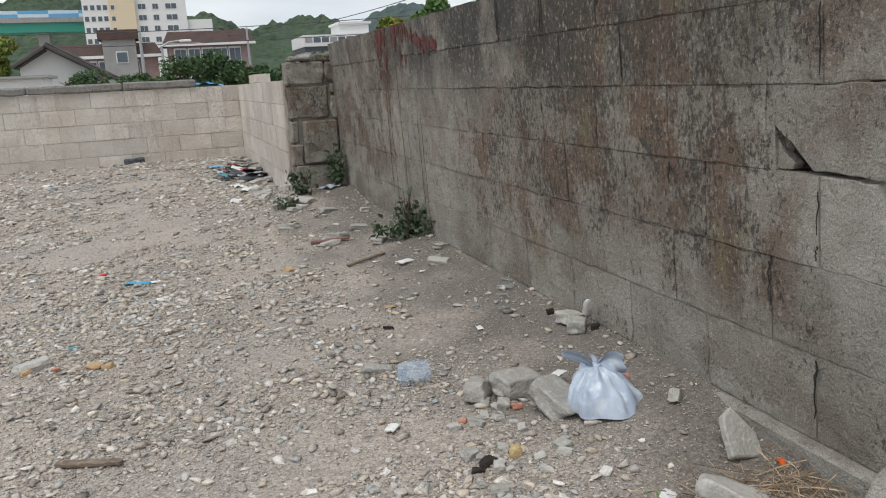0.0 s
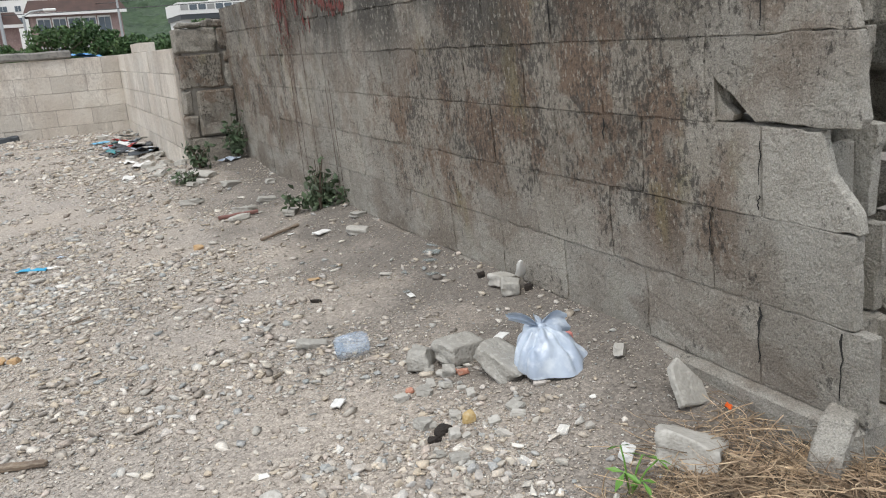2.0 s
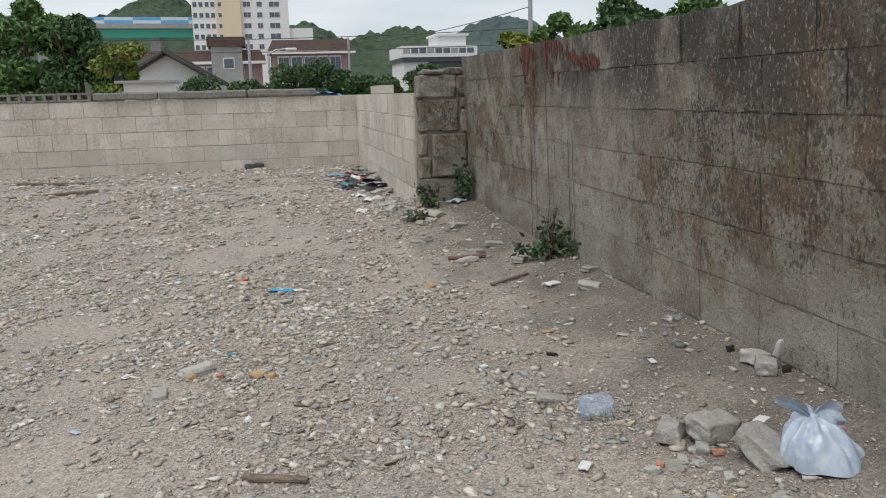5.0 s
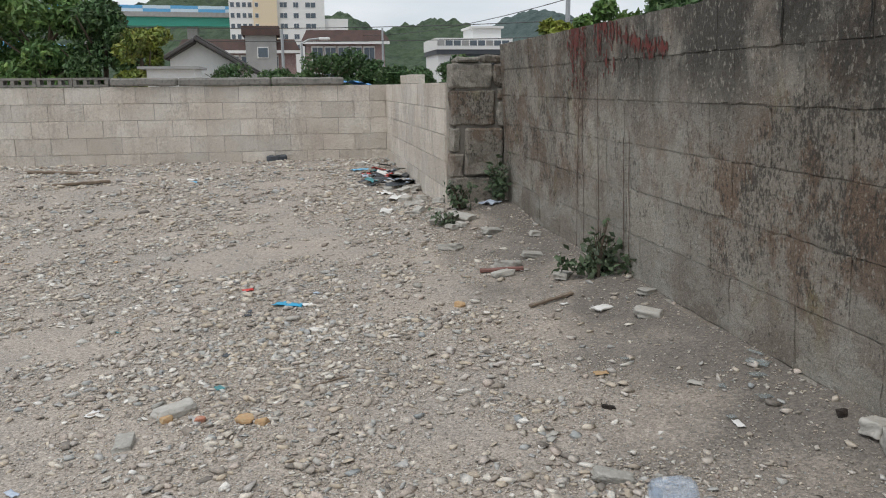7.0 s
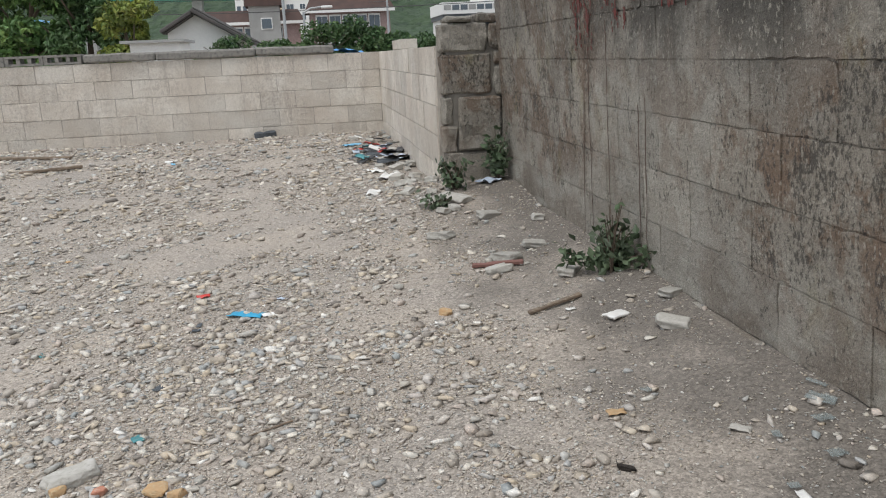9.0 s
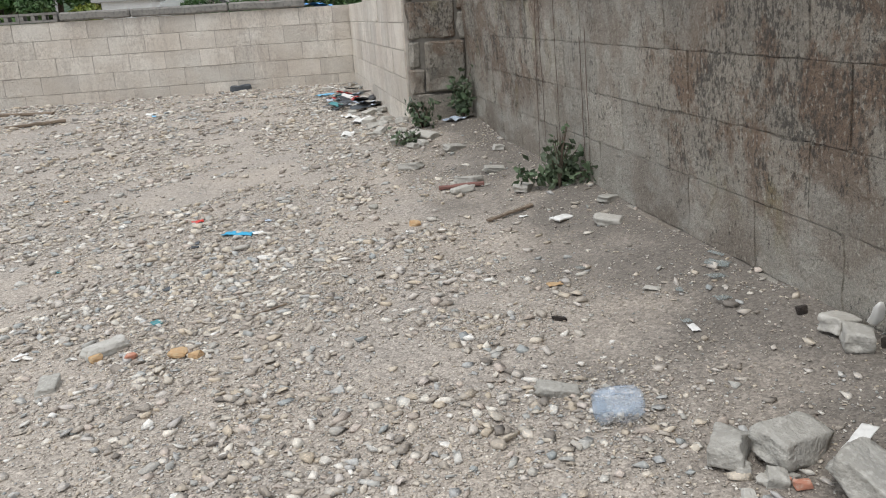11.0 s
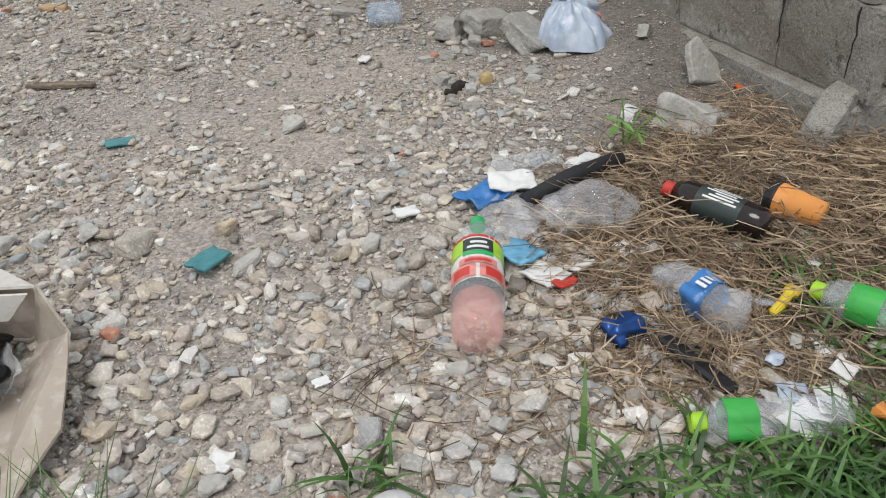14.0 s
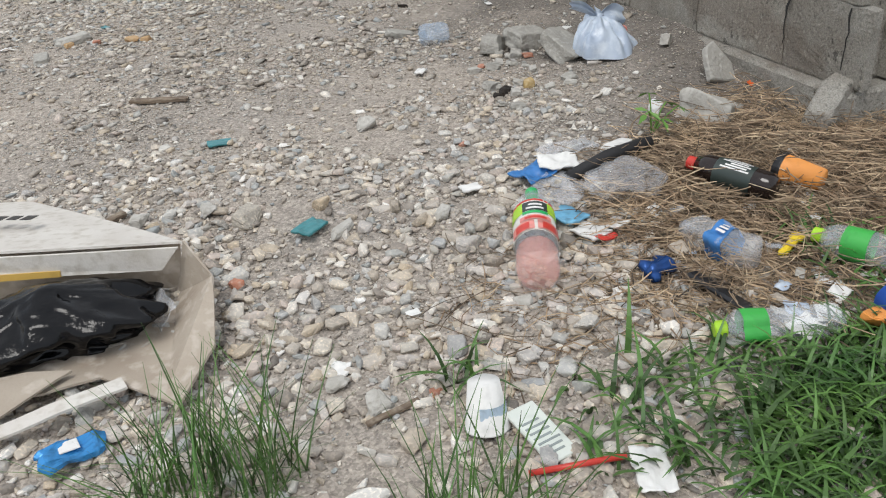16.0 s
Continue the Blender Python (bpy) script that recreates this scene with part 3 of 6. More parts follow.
# low wall between the pillar and the corner
bm = bmesh.new()
box(bm, -0.438, 5.80, -0.2, -0.30, NY + 0.1, 0.99)
wall_low = tagged(mesh_ob("wall_low", bm, M["mortar_light"]), "pale concrete block wall with a broken top edge", "wall", kind="structure")
palex = [block_mesh("block", 0.15, 0.393, 0.194, M["wall_light"], 50 + s) for s in range(5)]
for c in range(7):
    y = 5.66 + (0.2 if c % 2 else 0.0) - 0.2
    while y < NY - 0.05:
        y0, y1 = max(y, 5.81), min(y + 0.4, NY)
        if y1 - y0 > 0.05 and (c < 6 or 5.9 < y < 6.2 or 7.6 < y < 8.6):
            shared("block", rnd.choice(palex), wall_low, Matrix.Translation((-0.447 + rnd.uniform(-0.003, 0.003) + (0.02 if c == 6 else 0), y0 + 0.003, -0.205 + 0.2 * c)) @ Matrix.Diagonal((1, (y1 - y0 - 0.006) / 0.393, 0.45 if c == 6 else 1, 1)))
        y += 0.4

# pillar of stacked broken blocks at the end of the east wall
pillar = thing("pillar", pose(-0.24, 5.735, 0), "rough pillar of stacked dark concrete blocks", "pillar", kind="structure")
for i, (x0, x1, z0, z1) in enumerate([(-0.17, 0.24, -0.1, 0.285), (-0.19, -0.10, 0.29, 0.46), (-0.185, -0.11, 0.475, 0.655), (-0.085, 0.205, 0.30, 0.655), (0.215, 0.25, 0.30, 0.66), (-0.18, 0.145, 0.675, 0.93), (0.165, 0.25, 0.67, 0.85), (0.16, 0.25, 0.865, 0.95), (-0.185, 0.12, 0.945, 1.13), (0.135, 0.25, 0.965, 1.12), (-0.15, 0.03, 1.135, 1.17), (0.05, 0.20, 1.13, 1.185)]):
    bm = new_box(x0, -0.10 + 0.012 * (i % 3), z0, x1, 0.12, z1, bevel=0.012)
    bmesh.ops.subdivide_edges(bm, edges=[e for e in bm.edges if e.calc_length() > 0.06], cuts=3, use_grid_fill=True)
    for v in bm.verts:
        v.co += 0.017 * Vector((noise.noise(v.co * 14 + Vector((i, 0, 0))), noise.noise(v.co * 14 + Vector((i, 5, 0))), 0.7 * noise.noise(v.co * 14 + Vector((i, 0, 7)))))
    part("block", bm, M["wall"] if i % 2 else M["broken"], pillar)
bm = new_box(-0.15, -0.06, -0.1, 0.22, 0.11, 1.10)
part("core", bm, M["mortar"], pillar)


# ---------------------------------------------------------------- foliage
def leaf_mesh(name, centres, size, material, rs, aspect=0.45, droop=0.0):
    """Many small pointed leaves at the centres, as one mesh."""
    n = len(centres)
    c = np.asarray(centres, float)
    d = rs.normal(size=(n, 3))
    d[:, 2] -= droop
    d /= np.linalg.norm(d, axis=1)[:, None]
    u = np.cross(d, rs.normal(size=(n, 3)))
    u /= np.linalg.norm(u, axis=1)[:, None]
    w = np.cross(d, u)
    s = size * rs.uniform(0.6, 1.3, n)[:, None]
    v = np.stack([c - d * s * 0.5, c + u * s * aspect * 0.5 + w * s * 0.08, c + d * s * 0.5, c - u * s * aspect * 0.5 + w * s * 0.08], 1).reshape(-1, 3)
    me = bpy.data.meshes.new(name)
    me.from_pydata(v.tolist(), [], np.arange(4 * n).reshape(n, 4).tolist())
    me.materials.append(material)
    return me


def tree(name, x, y, base, top, radius, material, leaves, size, seed, label, category="tree", group="", low=0.15):
    """Trunk, limbs and a crown of leaves in uneven clumps."""
    rs = np.random.RandomState(seed)
    rn = random.Random(seed)
    h = top - base
    t = thing(name, pose(x, y, base), label, category, group)
    bm = bmesh.new()
    tube(bm, [(0, 0, -0.3), (0.04 * h * rn.uniform(-1, 1), 0, h * 0.3), (0.06 * h * rn.uniform(-1, 1), 0.03, h * 0.75)], 0.035 * h, 8, 0.35)
    for i in range(7):
        a = rn.uniform(0, 6.28)
        z = h * rn.uniform(low, 0.65)
        r = radius * rn.uniform(0.5, 0.9)
        tube(bm, [(0, 0, z), (0.5 * r * math.cos(a), 0.5 * r * math.sin(a), z + 0.1 * h), (r * math.cos(a), r * math.sin(a), z + 0.22 * h)], 0.012 * h, 5, 0.3)
    part("trunk", bm, M["bark"], t)
    cs = []
    k = 26
    for i in range(k):
        a, zz = rn.uniform(0, 6.28), rn.uniform(0, 1)
        prof = math.sin(math.pi * (0.12 + 0.83 * zz)) ** 0.6
        r = radius * prof * math.sqrt(rn.uniform(0.05, 1.0)) * 0.85
        q = radius * rn.uniform(0.22, 0.42)
        m = leaves // k
        p = rs.normal(size=(m, 3))
        p /= np.linalg.norm(p, axis=1)[:, None]
        p *= (rs.uniform(0.35, 1, m) ** 0.5)[:, None] * q
        p[:, 2] *= 0.75
        p += (r * math.cos(a), r * math.sin(a), h * (low + (0.95 - low) * zz))
        cs.append(p)
    crown = new("crown", leaf_mesh("crown", np.concatenate(cs), size, material, rs))
    crown.parent = t
    return t


# trees beyond the walls
tree("orchard_tree", -5.95, 15.6, 0, 2.85, 1.15, M["leaf"], 15000, 0.13, 1, "dense dark green garden tree behind the wall", group="garden trees", low=0.1)
tree("orchard_tree", -4.95, 15.0, 0, 2.5, 0.85, M["leaf_dark"], 12000, 0.12, 2, "dense dark green garden tree behind the wall", group="garden trees", low=0.1)
tree("orchard_tree", -7.7, 16.4, 0, 2.75, 1.3, M["leaf"], 14000, 0.13, 3, "dense dark green garden tree behind the wall", group="garden trees", low=0.1)
tree("yellow_tree", -4.0, 14.2, 0, 2.05, 0.62, M["leaf_yellow"], 6000, 0.11, 4, "small yellow-green tree with pale bare twigs", group="garden trees", low=0.15)
cit = [(-4.0, 30, 2.2, 1.2), (-2.2, 29, 2.1, 1.1), (-0.6, 27, 2.45, 1.15), (0.5, 28, 2.3, 1.0), (1.7, 30, 2.0, 1.0), (3.0, 31, 2.15, 1.1), (4.3, 32, 2.0, 1.0), (2.6, 20, 1.85, 0.75), (1.5, 24, 1.75, 0.9), (5.6, 33, 2.2, 1.2)]
for i, (x, y, tp, r) in enumerate(cit):
    tree("citrus_tree", x, y, -0.2, tp - (0.12 if i % 3 else 0.0) - (0.35 if x < 0 else 0.1), r, M["leaf_dark"], 5000, 0.15, 20 + i, "round dark green citrus tree in a far row", group="citrus trees", low=0.12)
for i, (x, y, tp, r) in enumerate([(1.5, 9.0, 1.72, 0.45), (2.1, 8.8, 1.95, 0.6), (2.8, 8.6, 2.05, 0.65), (3.4, 8.2, 2.08, 0.65), (4.0, 7.6, 2.08, 0.6), (4.3, 6.8, 2.05, 0.5)]):
    tree("shrub", x, y, 0, tp, r, M["leaf"] if i % 2 else M["leaf_yellow"] if i == 0 else M["leaf_dark"], 6500, 0.11, 40 + i, "leafy green shrub rising behind the wall", "shrub", "shrubs behind the wall", low=0.2)

# ---------------------------------------------------------------- hills and buildings
def hills(name, material, y0, y1, peaks, seed, label):
    v, f = [], []
    nu, nv = 420, 44
    for j in range(nv):
        for i in range(nu):
            x = (-0.75 + 1.6 * i / (nu - 1)) * y1
            y = y0 + (y1 - y0) * j / (nv - 1)
            k = math.sin(0.5 * math.pi * j / (nv - 1))
            h = sum(a * math.exp(-((x / y1 - c) / w) ** 2) for c, a, w in peaks) * y1
            h = h * k * (1 + 0.05 * noise.noise((x * 0.02, y * 0.02, seed))) + k * (5.0 * noise.noise((x * 0.06, y * 0.06, seed)) + 2.6 * noise.noise((x * 0.17, y * 0.17, seed)) + 3.2 * abs(noise.noise((x * 0.42, y * 0.42, seed))))
            v.append((x, y, h - 4))
    for j in range(nv - 1):
        for i in range(nu - 1):
            a = j * nu + i
            f.append((a, a + 1, a + nu + 1, a + nu))
    me = bpy.data.meshes.new(name)
    me.from_pydata(v, [], f)
    me.materials.append(material)
    return tagged(new(name, me), label, "hill", kind="structure")


hills("backdrop", M["hill"], 300, 470, [(0.165, 0.056, 0.085), (0.045, 0.046, 0.045), (-0.10, 0.085, 0.10), (0.09, 0.028, 0.3), (-0.4, 0.12, 0.2), (0.6, 0.05, 0.2)], 1, "dark green wooded hill in the distance")
hills("backdrop", M["hill_far"], 700, 950, [(0.29, 0.052, 0.07), (0.36, 0.03, 0.12), (0.19, 0.02, 0.08), (0.0, 0.025, 0.5)], 7, "wooded ridge far off, coloured as if through haze")

WHITE = plain("white_render", (0.78, 0.78, 0.76), 0.7, 0.06, 0.05)
CREAM = plain("cream_render", (0.74, 0.62, 0.44), 0.7, 0.06, 0.05)
REDB = surf("red_brown_brick", (0.33, 0.235, 0.22), (0.26, 0.185, 0.175), 2.0, (0.42, 0.33, 0.31), 8.0, 0.9, 0.1)
ROOFB = surf("brown_roof", (0.10, 0.06, 0.05), (0.07, 0.045, 0.04), 2.0, None, 8.0, 0.8, 0.1)
TILE = surf("dark_roof_tile", (0.06, 0.058, 0.056), (0.095, 0.085, 0.08), 1.5, None, 8.0, 0.8, 0.3, 20)
SLATE = plain("dark_cladding", (0.06, 0.07, 0.08), 0.5)
PANE = plain("window_glass", (0.10, 0.13, 0.16), 0.12, 0.2, 0)
GREEN = plain("green_girder_paint", (0.05, 0.36, 0.27), 0.5)
BLUE = plain("blue_panel", (0.13, 0.42, 0.72), 0.5)
PALEB = plain("pale_panel", (0.62, 0.76, 0.86), 0.5)
CONC = surf("plain_concrete", (0.36, 0.36, 0.35), (0.28, 0.28, 0.27), 1.0, None, 8, 0.9, 0.2)
STEEL = plain("galvanised_steel", (0.42, 0.44, 0.45), 0.45, 0.1, 0.05, metal=0.6)


def window(parent, x, y, z, w, h, cols=2):
    """A window in a wall that faces south."""
    p = part("window", new_box(x - w / 2, y - 0.06, z, x + w / 2, y + 0.05, z + h), WHITE, parent)
    for i in range(cols):
        a = x - w / 2 + 0.06 * w + i * 0.9 * w / cols
        part("pane", new_box(a + 0.02 * w, y - 0.10, z + 0.08 * h, a + 0.86 * w / cols, y - 0.055, z + 0.9 * h), PANE, p)


apt = thing("apartment_building", pose(-1.5, 235, 0), "tall white apartment block with a cream corner strip", "building")
part("wall", new_box(-17.5, 0, -3, -11, 14, 46), WHITE, apt, "white rendered wall")
part("wall", new_box(-11, -1.2, -3, -4.5, 14, 48), CREAM, apt, "cream rendered wall")
part("wall", new_box(-4.5, 0, -3, 8.5, 14, 46), WHITE, apt, "white rendered wall")
part("wall", new_box(8.5, 1, -3, 15, 12, 20), WHITE, apt, "low white annex")
for fl in range(4, 15):
    z = fl * 2.85
    for x in (-16.6, -15.0, -13.4, -11.9):
        window(apt, x, 0, z, 1.2, 1.5, 1)
    window(apt, -10.0, -1.2, z, 1.0, 1.3, 1)
    for x, w in ((-2.8, 2.2), (0.6, 1.6), (4.6, 3.2)):
        window(apt, x, 0, z, w, 1.6)
for z in (35.5, 32.6):
    part("sign", new_box(-7.6, -1.35, z, -6.3, -1.2, z + 0.35), SLATE, apt)
    part("sign", new_box(-7.3, -1.35, z + 0.6, -6.4, -1.2, z + 1.9), SLATE, apt)

inn = thing("brick_house", pose(-2, 76, 0), "two-storey red brick building with brown roof and glazed front", "building")
for x0, x1, zt, yy in ((-9.5, 0.5, 4.3, 0), (1.4, 8.4, 5.0, -2)):
    part("wall", new_box(x0, yy, -2, x1, yy + 8, zt), REDB, inn)
    bm = bmesh.new()
    r = box(bm, x0 - 0.4, yy - 0.5, zt, x1 + 0.4, yy + 8, zt + 1.0)
    for v in r:
        if v.co.z > zt + 0.5:
            v.co.x += 0.5 if v.co.x < (x0 + x1) / 2 else -0.5
            v.co.y += 0.7 if v.co.y < yy + 4 else 0
    part("roof", bm, ROOFB, inn)
    part("fascia", new_box(x0 - 0.42, yy - 0.55, zt - 0.25, x1 + 0.42, yy - 0.4, zt), WHITE, inn, "white fascia")
    n = int((x1 - x0 - 1) / 1.15)
    for i in range(n):
        for zz in ((zt - 1.9, zt - 4.2) if zt > 4.6 else (zt - 1.9,)):
            window(inn, x0 + 1.0 + i * 1.15, yy, zz, 1.05, 1.5, 2)
part("wall", new_box(-3.9, -0.6, -2, -1.2, 3, 5.6), CONC, inn, "grey stair tower")
part("roof", new_box(-4.2, -0.9, 5.6, -0.9, 3, 6.4), ROOFB, inn)
window(inn, -2.4, -0.6, 3.6, 1.0, 1.0, 1)

motel = thing("hotel_building", pose(15.4, 98, -0.4), "white and dark-clad low hotel with roof terrace", "building")
part("wall", new_box(0, 0, -2, 3.2, 9, 5.2), WHITE, motel)
part("wall", new_box(3.2, -0.1, -2, 8.9, 9, 5.2), SLATE, motel, "dark slate cladding")
part("cornice", new_box(-0.2, -0.4, 5.2, 9.1, 9, 5.75), SLATE, motel)
part("parapet", new_box(-0.3, -0.5, 5.75, 9.2, 9, 7.1), WHITE, motel)
part("penthouse", new_box(4.4, 0.5, 7.1, 8.0, 6, 8.3), WHITE, motel)
part("roof", new_box(4.1, 0.2, 8.3, 8.3, 6, 8.55), WHITE, motel)
for i in range(5):
    window(motel, 4.0 + i * 1.05, -0.1, 3.5, 0.7, 0.8, 1)
for i in range(9):
    part("railing_post", new_box(-0.1 + i * 1.0, -0.52, 6.2, 0.75 + i * 1.0, -0.5, 6.8), PANE if i % 3 else CONC, motel)

bridge = thing("road_bridge", pose(0, 262, 0), "green steel road bridge with blue and white noise barrier", "bridge")
for i in range(14):
    x = -10 - 8 * (i + 1)
    zb = 19.6 + 0.05 * i * 1.2
    if i < 9:
        part("girder", new_box(x, 0, zb, x + 8, 9, zb + 2.6), GREEN, bridge)
        part("deck", new_box(x, -1, zb + 2.6, x + 8, 10, zb + 4.0), CONC, bridge)
        for k in range(4):
            for r in range(2):
                part("barrier_panel", new_box(x + 2 * k, -0.9, zb + 4.0 + 0.95 * r, x + 2 * k + 1.98, -0.75, zb + 4.93 + 0.95 * r), BLUE if (k // 2 + r + i) % 2 else PALEB, bridge)
    if i in (2, 6):
        part("pier", new_box(x, 2, -3, x + 3, 7, zb), CONC, bridge)

house = thing("gable_house", pose(-5.15, 31, 0), "small white house with dark tiled gable roof", "house")
bm = bmesh.new()
r = [bm.verts.new(p) for p in ((-0.9, 0, -0.5), (1.45, 0, -0.5), (1.45, 0, 1.82), (0.0, 0, 2.68), (-0.9, 0, 2.2))]
bm.faces.new(r)
e = bmesh.ops.extrude_face_region(bm, geom=bm.faces[:])
bmesh.ops.translate(bm, vec=(0, 7, 0), verts=[v for v in e["geom"] if isinstance(v, bmesh.types.BMVert)])
bmesh.ops.recalc_face_normals(bm, faces=bm.faces)
part("wall", bm, WHITE, house)
for a, b in (((0.0, 2.74), (1.95, 1.55)), ((0.0, 2.74), (-1.1, 2.1))):
    bm = bmesh.new()
    L = math.hypot(b[0] - a[0], b[1] - a[1])
    ang = math.degrees(math.atan2(b[1] - a[1], b[0] - a[0]))
    box(bm, 0, -0.5, -0.02, L, 7.3, 0.12, bevel=0.03, m=pose(a[0], 0, a[1], 0, -ang, 0))
    part("roof", bm, TILE, house)
    for k in range(24):
        bm = bmesh.new()
        q = (k + 0.5) * 7.6 / 24 - 0.5
        box(bm, 0.02, q - 0.06, 0.12, L - 0.02, q + 0.06, 0.17, bevel=0.02, m=pose(a[0], 0, a[1], 0, -ang, 0))
        part("tile_row", bm, TILE, house)
shed = thing("garden_shed", pose(-3.55, 13.2, 0), "low white shed with a thin flat roof", "shed")
part("wall", new_box(-0.30, 0, -0.2, 0.42, 1.0, 1.27), WHITE, shed)
part("roof", new_box(-0.42, -0.1, 1.27, 0.5, 1.1, 1.31), CONC, shed)
shed2 = thing("blue_roofed_shed", pose(-9.0, 19.5, 0), "dark shed with a blue metal roof", "shed")
part("wall", new_box(-2.0, 0, -0.2, 1.7, 3, 1.75), SLATE, shed2)
bm = new_box(-2.2, -0.4, 1.75, 1.9, 3.2, 2.05, bevel=0.05)
part("roof", bm, BLUE, shed2, "blue metal roof")

tarp = thing("blue_tarpaulin", pose(-1.0, 10.7, 0), "creased bright blue tarpaulin beyond the wall", "tarpaulin")
bm = bmesh.new()
bmesh.ops.create_grid(bm, x_segments=24, y_segments=12, size=0.5)
for v in bm.verts:
    v.co = Vector((v.co.x * 0.7 + 0.1, v.co.y * 0.8, 1.03 - 0.25 * v.co.x ** 2 + 0.05 * noise.noise((v.co.x * 6, v.co.y * 6, 1)) + 0.05 * (v.co.x < -0.3)))
part("sheet", bm, plain("blue_tarp", (0.06, 0.30, 0.66), 0.45, 0.15, 0.3), tarp)
part("bale", new_box(-0.2, -0.3, 0.0, 0.42, 0.35, 0.95, bevel=0.06), M["hay"], tarp)

# poles and wires
def pole(name, x, y, h, r, label, arm=False):
    p = thing(name, pose(x, y, 0), label, "pole")
    bm = bmesh.new()
    tube(bm, [(0, 0, -0.5), (0, 0, h)], r, 10, 0.7)
    part("shaft", bm, STEEL, p)
    if arm:
        bm = bmesh.new()
        tube(bm, [(0, 0, h - 0.05), (0.35, 0, h + 0.15), (1.0, 0, h + 0.22)], r * 0.6, 6)
        part("arm", bm, STEEL, p)
        part("lamp_head", new_box(0.9, -0.12, h + 0.14, 1.5, 0.12, h + 0.27, bevel=0.04), WHITE, p)
    return p


pole("utility_pole", 12.6, 41.5, 9.0, 0.15, "tall grey concrete utility pole")
pole("utility_pole", -2.2, 44, 4.0, 0.10, "thin grey pole among the trees")
pole("street_lamp", -1.2, 44, 3.3, 0.08, "white street lamp with a short arm", True)
pole("utility_pole", 5.4, 66, 5.6, 0.11, "thin grey pole by the brick building")
pole("utility_pole", 1.55, 40, 2.6, 0.09, "thin brown pole among the trees")
WIRE = plain("black_cable", (0.02, 0.02, 0.022), 0.5, 0.1, 0)
for i, (a, b, sag) in enumerate([((-28, 60, 5.9), (12.6, 41.5, 4.3), 0.6), ((-28, 60, 5.0), (12.6, 41.5, 3.5), 0.5), ((12.6, 41.5, 4.3), (30, 37, 4.9), 0.2), ((3, 80, 6.0), (12.6, 41.5, 5.4), 0.7)]):
    bm = bmesh.new()
    tube(bm, [(a[0] + (b[0] - a[0]) * k / 16, a[1] + (b[1] - a[1]) * k / 16, a[2] + (b[2] - a[2]) * k / 16 - sag * 4 * (k / 16) * (1 - k / 16)) for k in range(17)], 0.022, 5)
    tagged(mesh_ob("overhead_wire", bm, WIRE), "thin black overhead wire strung between poles", "wire", "overhead wires")

# ---------------------------------------------------------------- on the east wall: spilt paint and drips
RED = surf("dried_red_paint", (0.15, 0.028, 0.022), (0.08, 0.022, 0.018), 30.0, (0.13, 0.09, 0.075), 60.0, 0.85, 0.2)
RUST = surf("brown_drip", (0.075, 0.045, 0.035), (0.13, 0.09, 0.07), 30.0, None, 60.0, 0.8, 0.1)


def splash(name, y, z0, z1, w, mat, seed, label, slant=0.0):
    """A thin run of paint down the wall, ragged at its edges."""
    rn = random.Random(seed)
    bm = bmesh.new()
    n = max(6, int((z1 - z0) / 0.02))
    left, right = [], []
    for i in range(n + 1):
        f = i / n
        k = w * (0.35 + 0.65 * abs(noise.noise((f * 5, seed, 0))) * 1.8) * (0.3 + 0.7 * f)
        c = y + slant * (1 - f) + 0.012 * noise.noise((f * 4, seed, 4))
        left.append(bm.verts.new((-0.007, c - k, z0 + (z1 - z0) * f)))
        right.append(bm.verts.new((-0.007, c + k, z0 + (z1 - z0) * f)))
    for i in range(n):
        bm.faces.new((left[i], right[i], right[i + 1], left[i + 1]))
    ob = mesh_ob(name, bm, mat)
    ob.matrix_world = LEAN
    so = ob.modifiers.new("thick", "SOLIDIFY")
    so.thickness = 0.002
    return tagged(ob, label, "paint stain", "paint runs on the wall", "structure")


def blotch(y0, y1, z0, z1, inside, seed, label):
    """Ragged spatter of paint on the wall, in small flat flakes."""
    bm = bmesh.new()
    c = 0.007
    ny, nz = int((y1 - y0) / c), int((z1 - z0) / c)
    grid = {}

    def vert(i, j):
        if (i, j) not in grid:
            grid[i, j] = bm.verts.new((-0.006, y0 + c * i + 0.002 * noise.noise((i, j, seed)), z0 + c * j + 0.002 * noise.noise((j, i, seed + 3))))
        return grid[i, j]

    for i in range(ny):
        for j in range(nz):
            y, z = y0 + c * i, z0 + c * j
            k = inside((y - y0) / (y1 - y0), (z - z0) / (z1 - z0))
            if k + 0.9 * noise.noise((y * 38, z * 9, seed)) + 0.7 * noise.noise((y * 90, z * 45, seed)) > 0.5:
                bm.faces.new((vert(i, j), vert(i + 1, j), vert(i + 1, j + 1), vert(i, j + 1)))
    ob = mesh_ob("paint_splash", bm, RED)
    ob.matrix_world = LEAN
    so = ob.modifiers.new("thick", "SOLIDIFY")
    so.thickness = 0.0015
    tagged(ob, label, "paint stain", "paint runs on the wall", "structure")


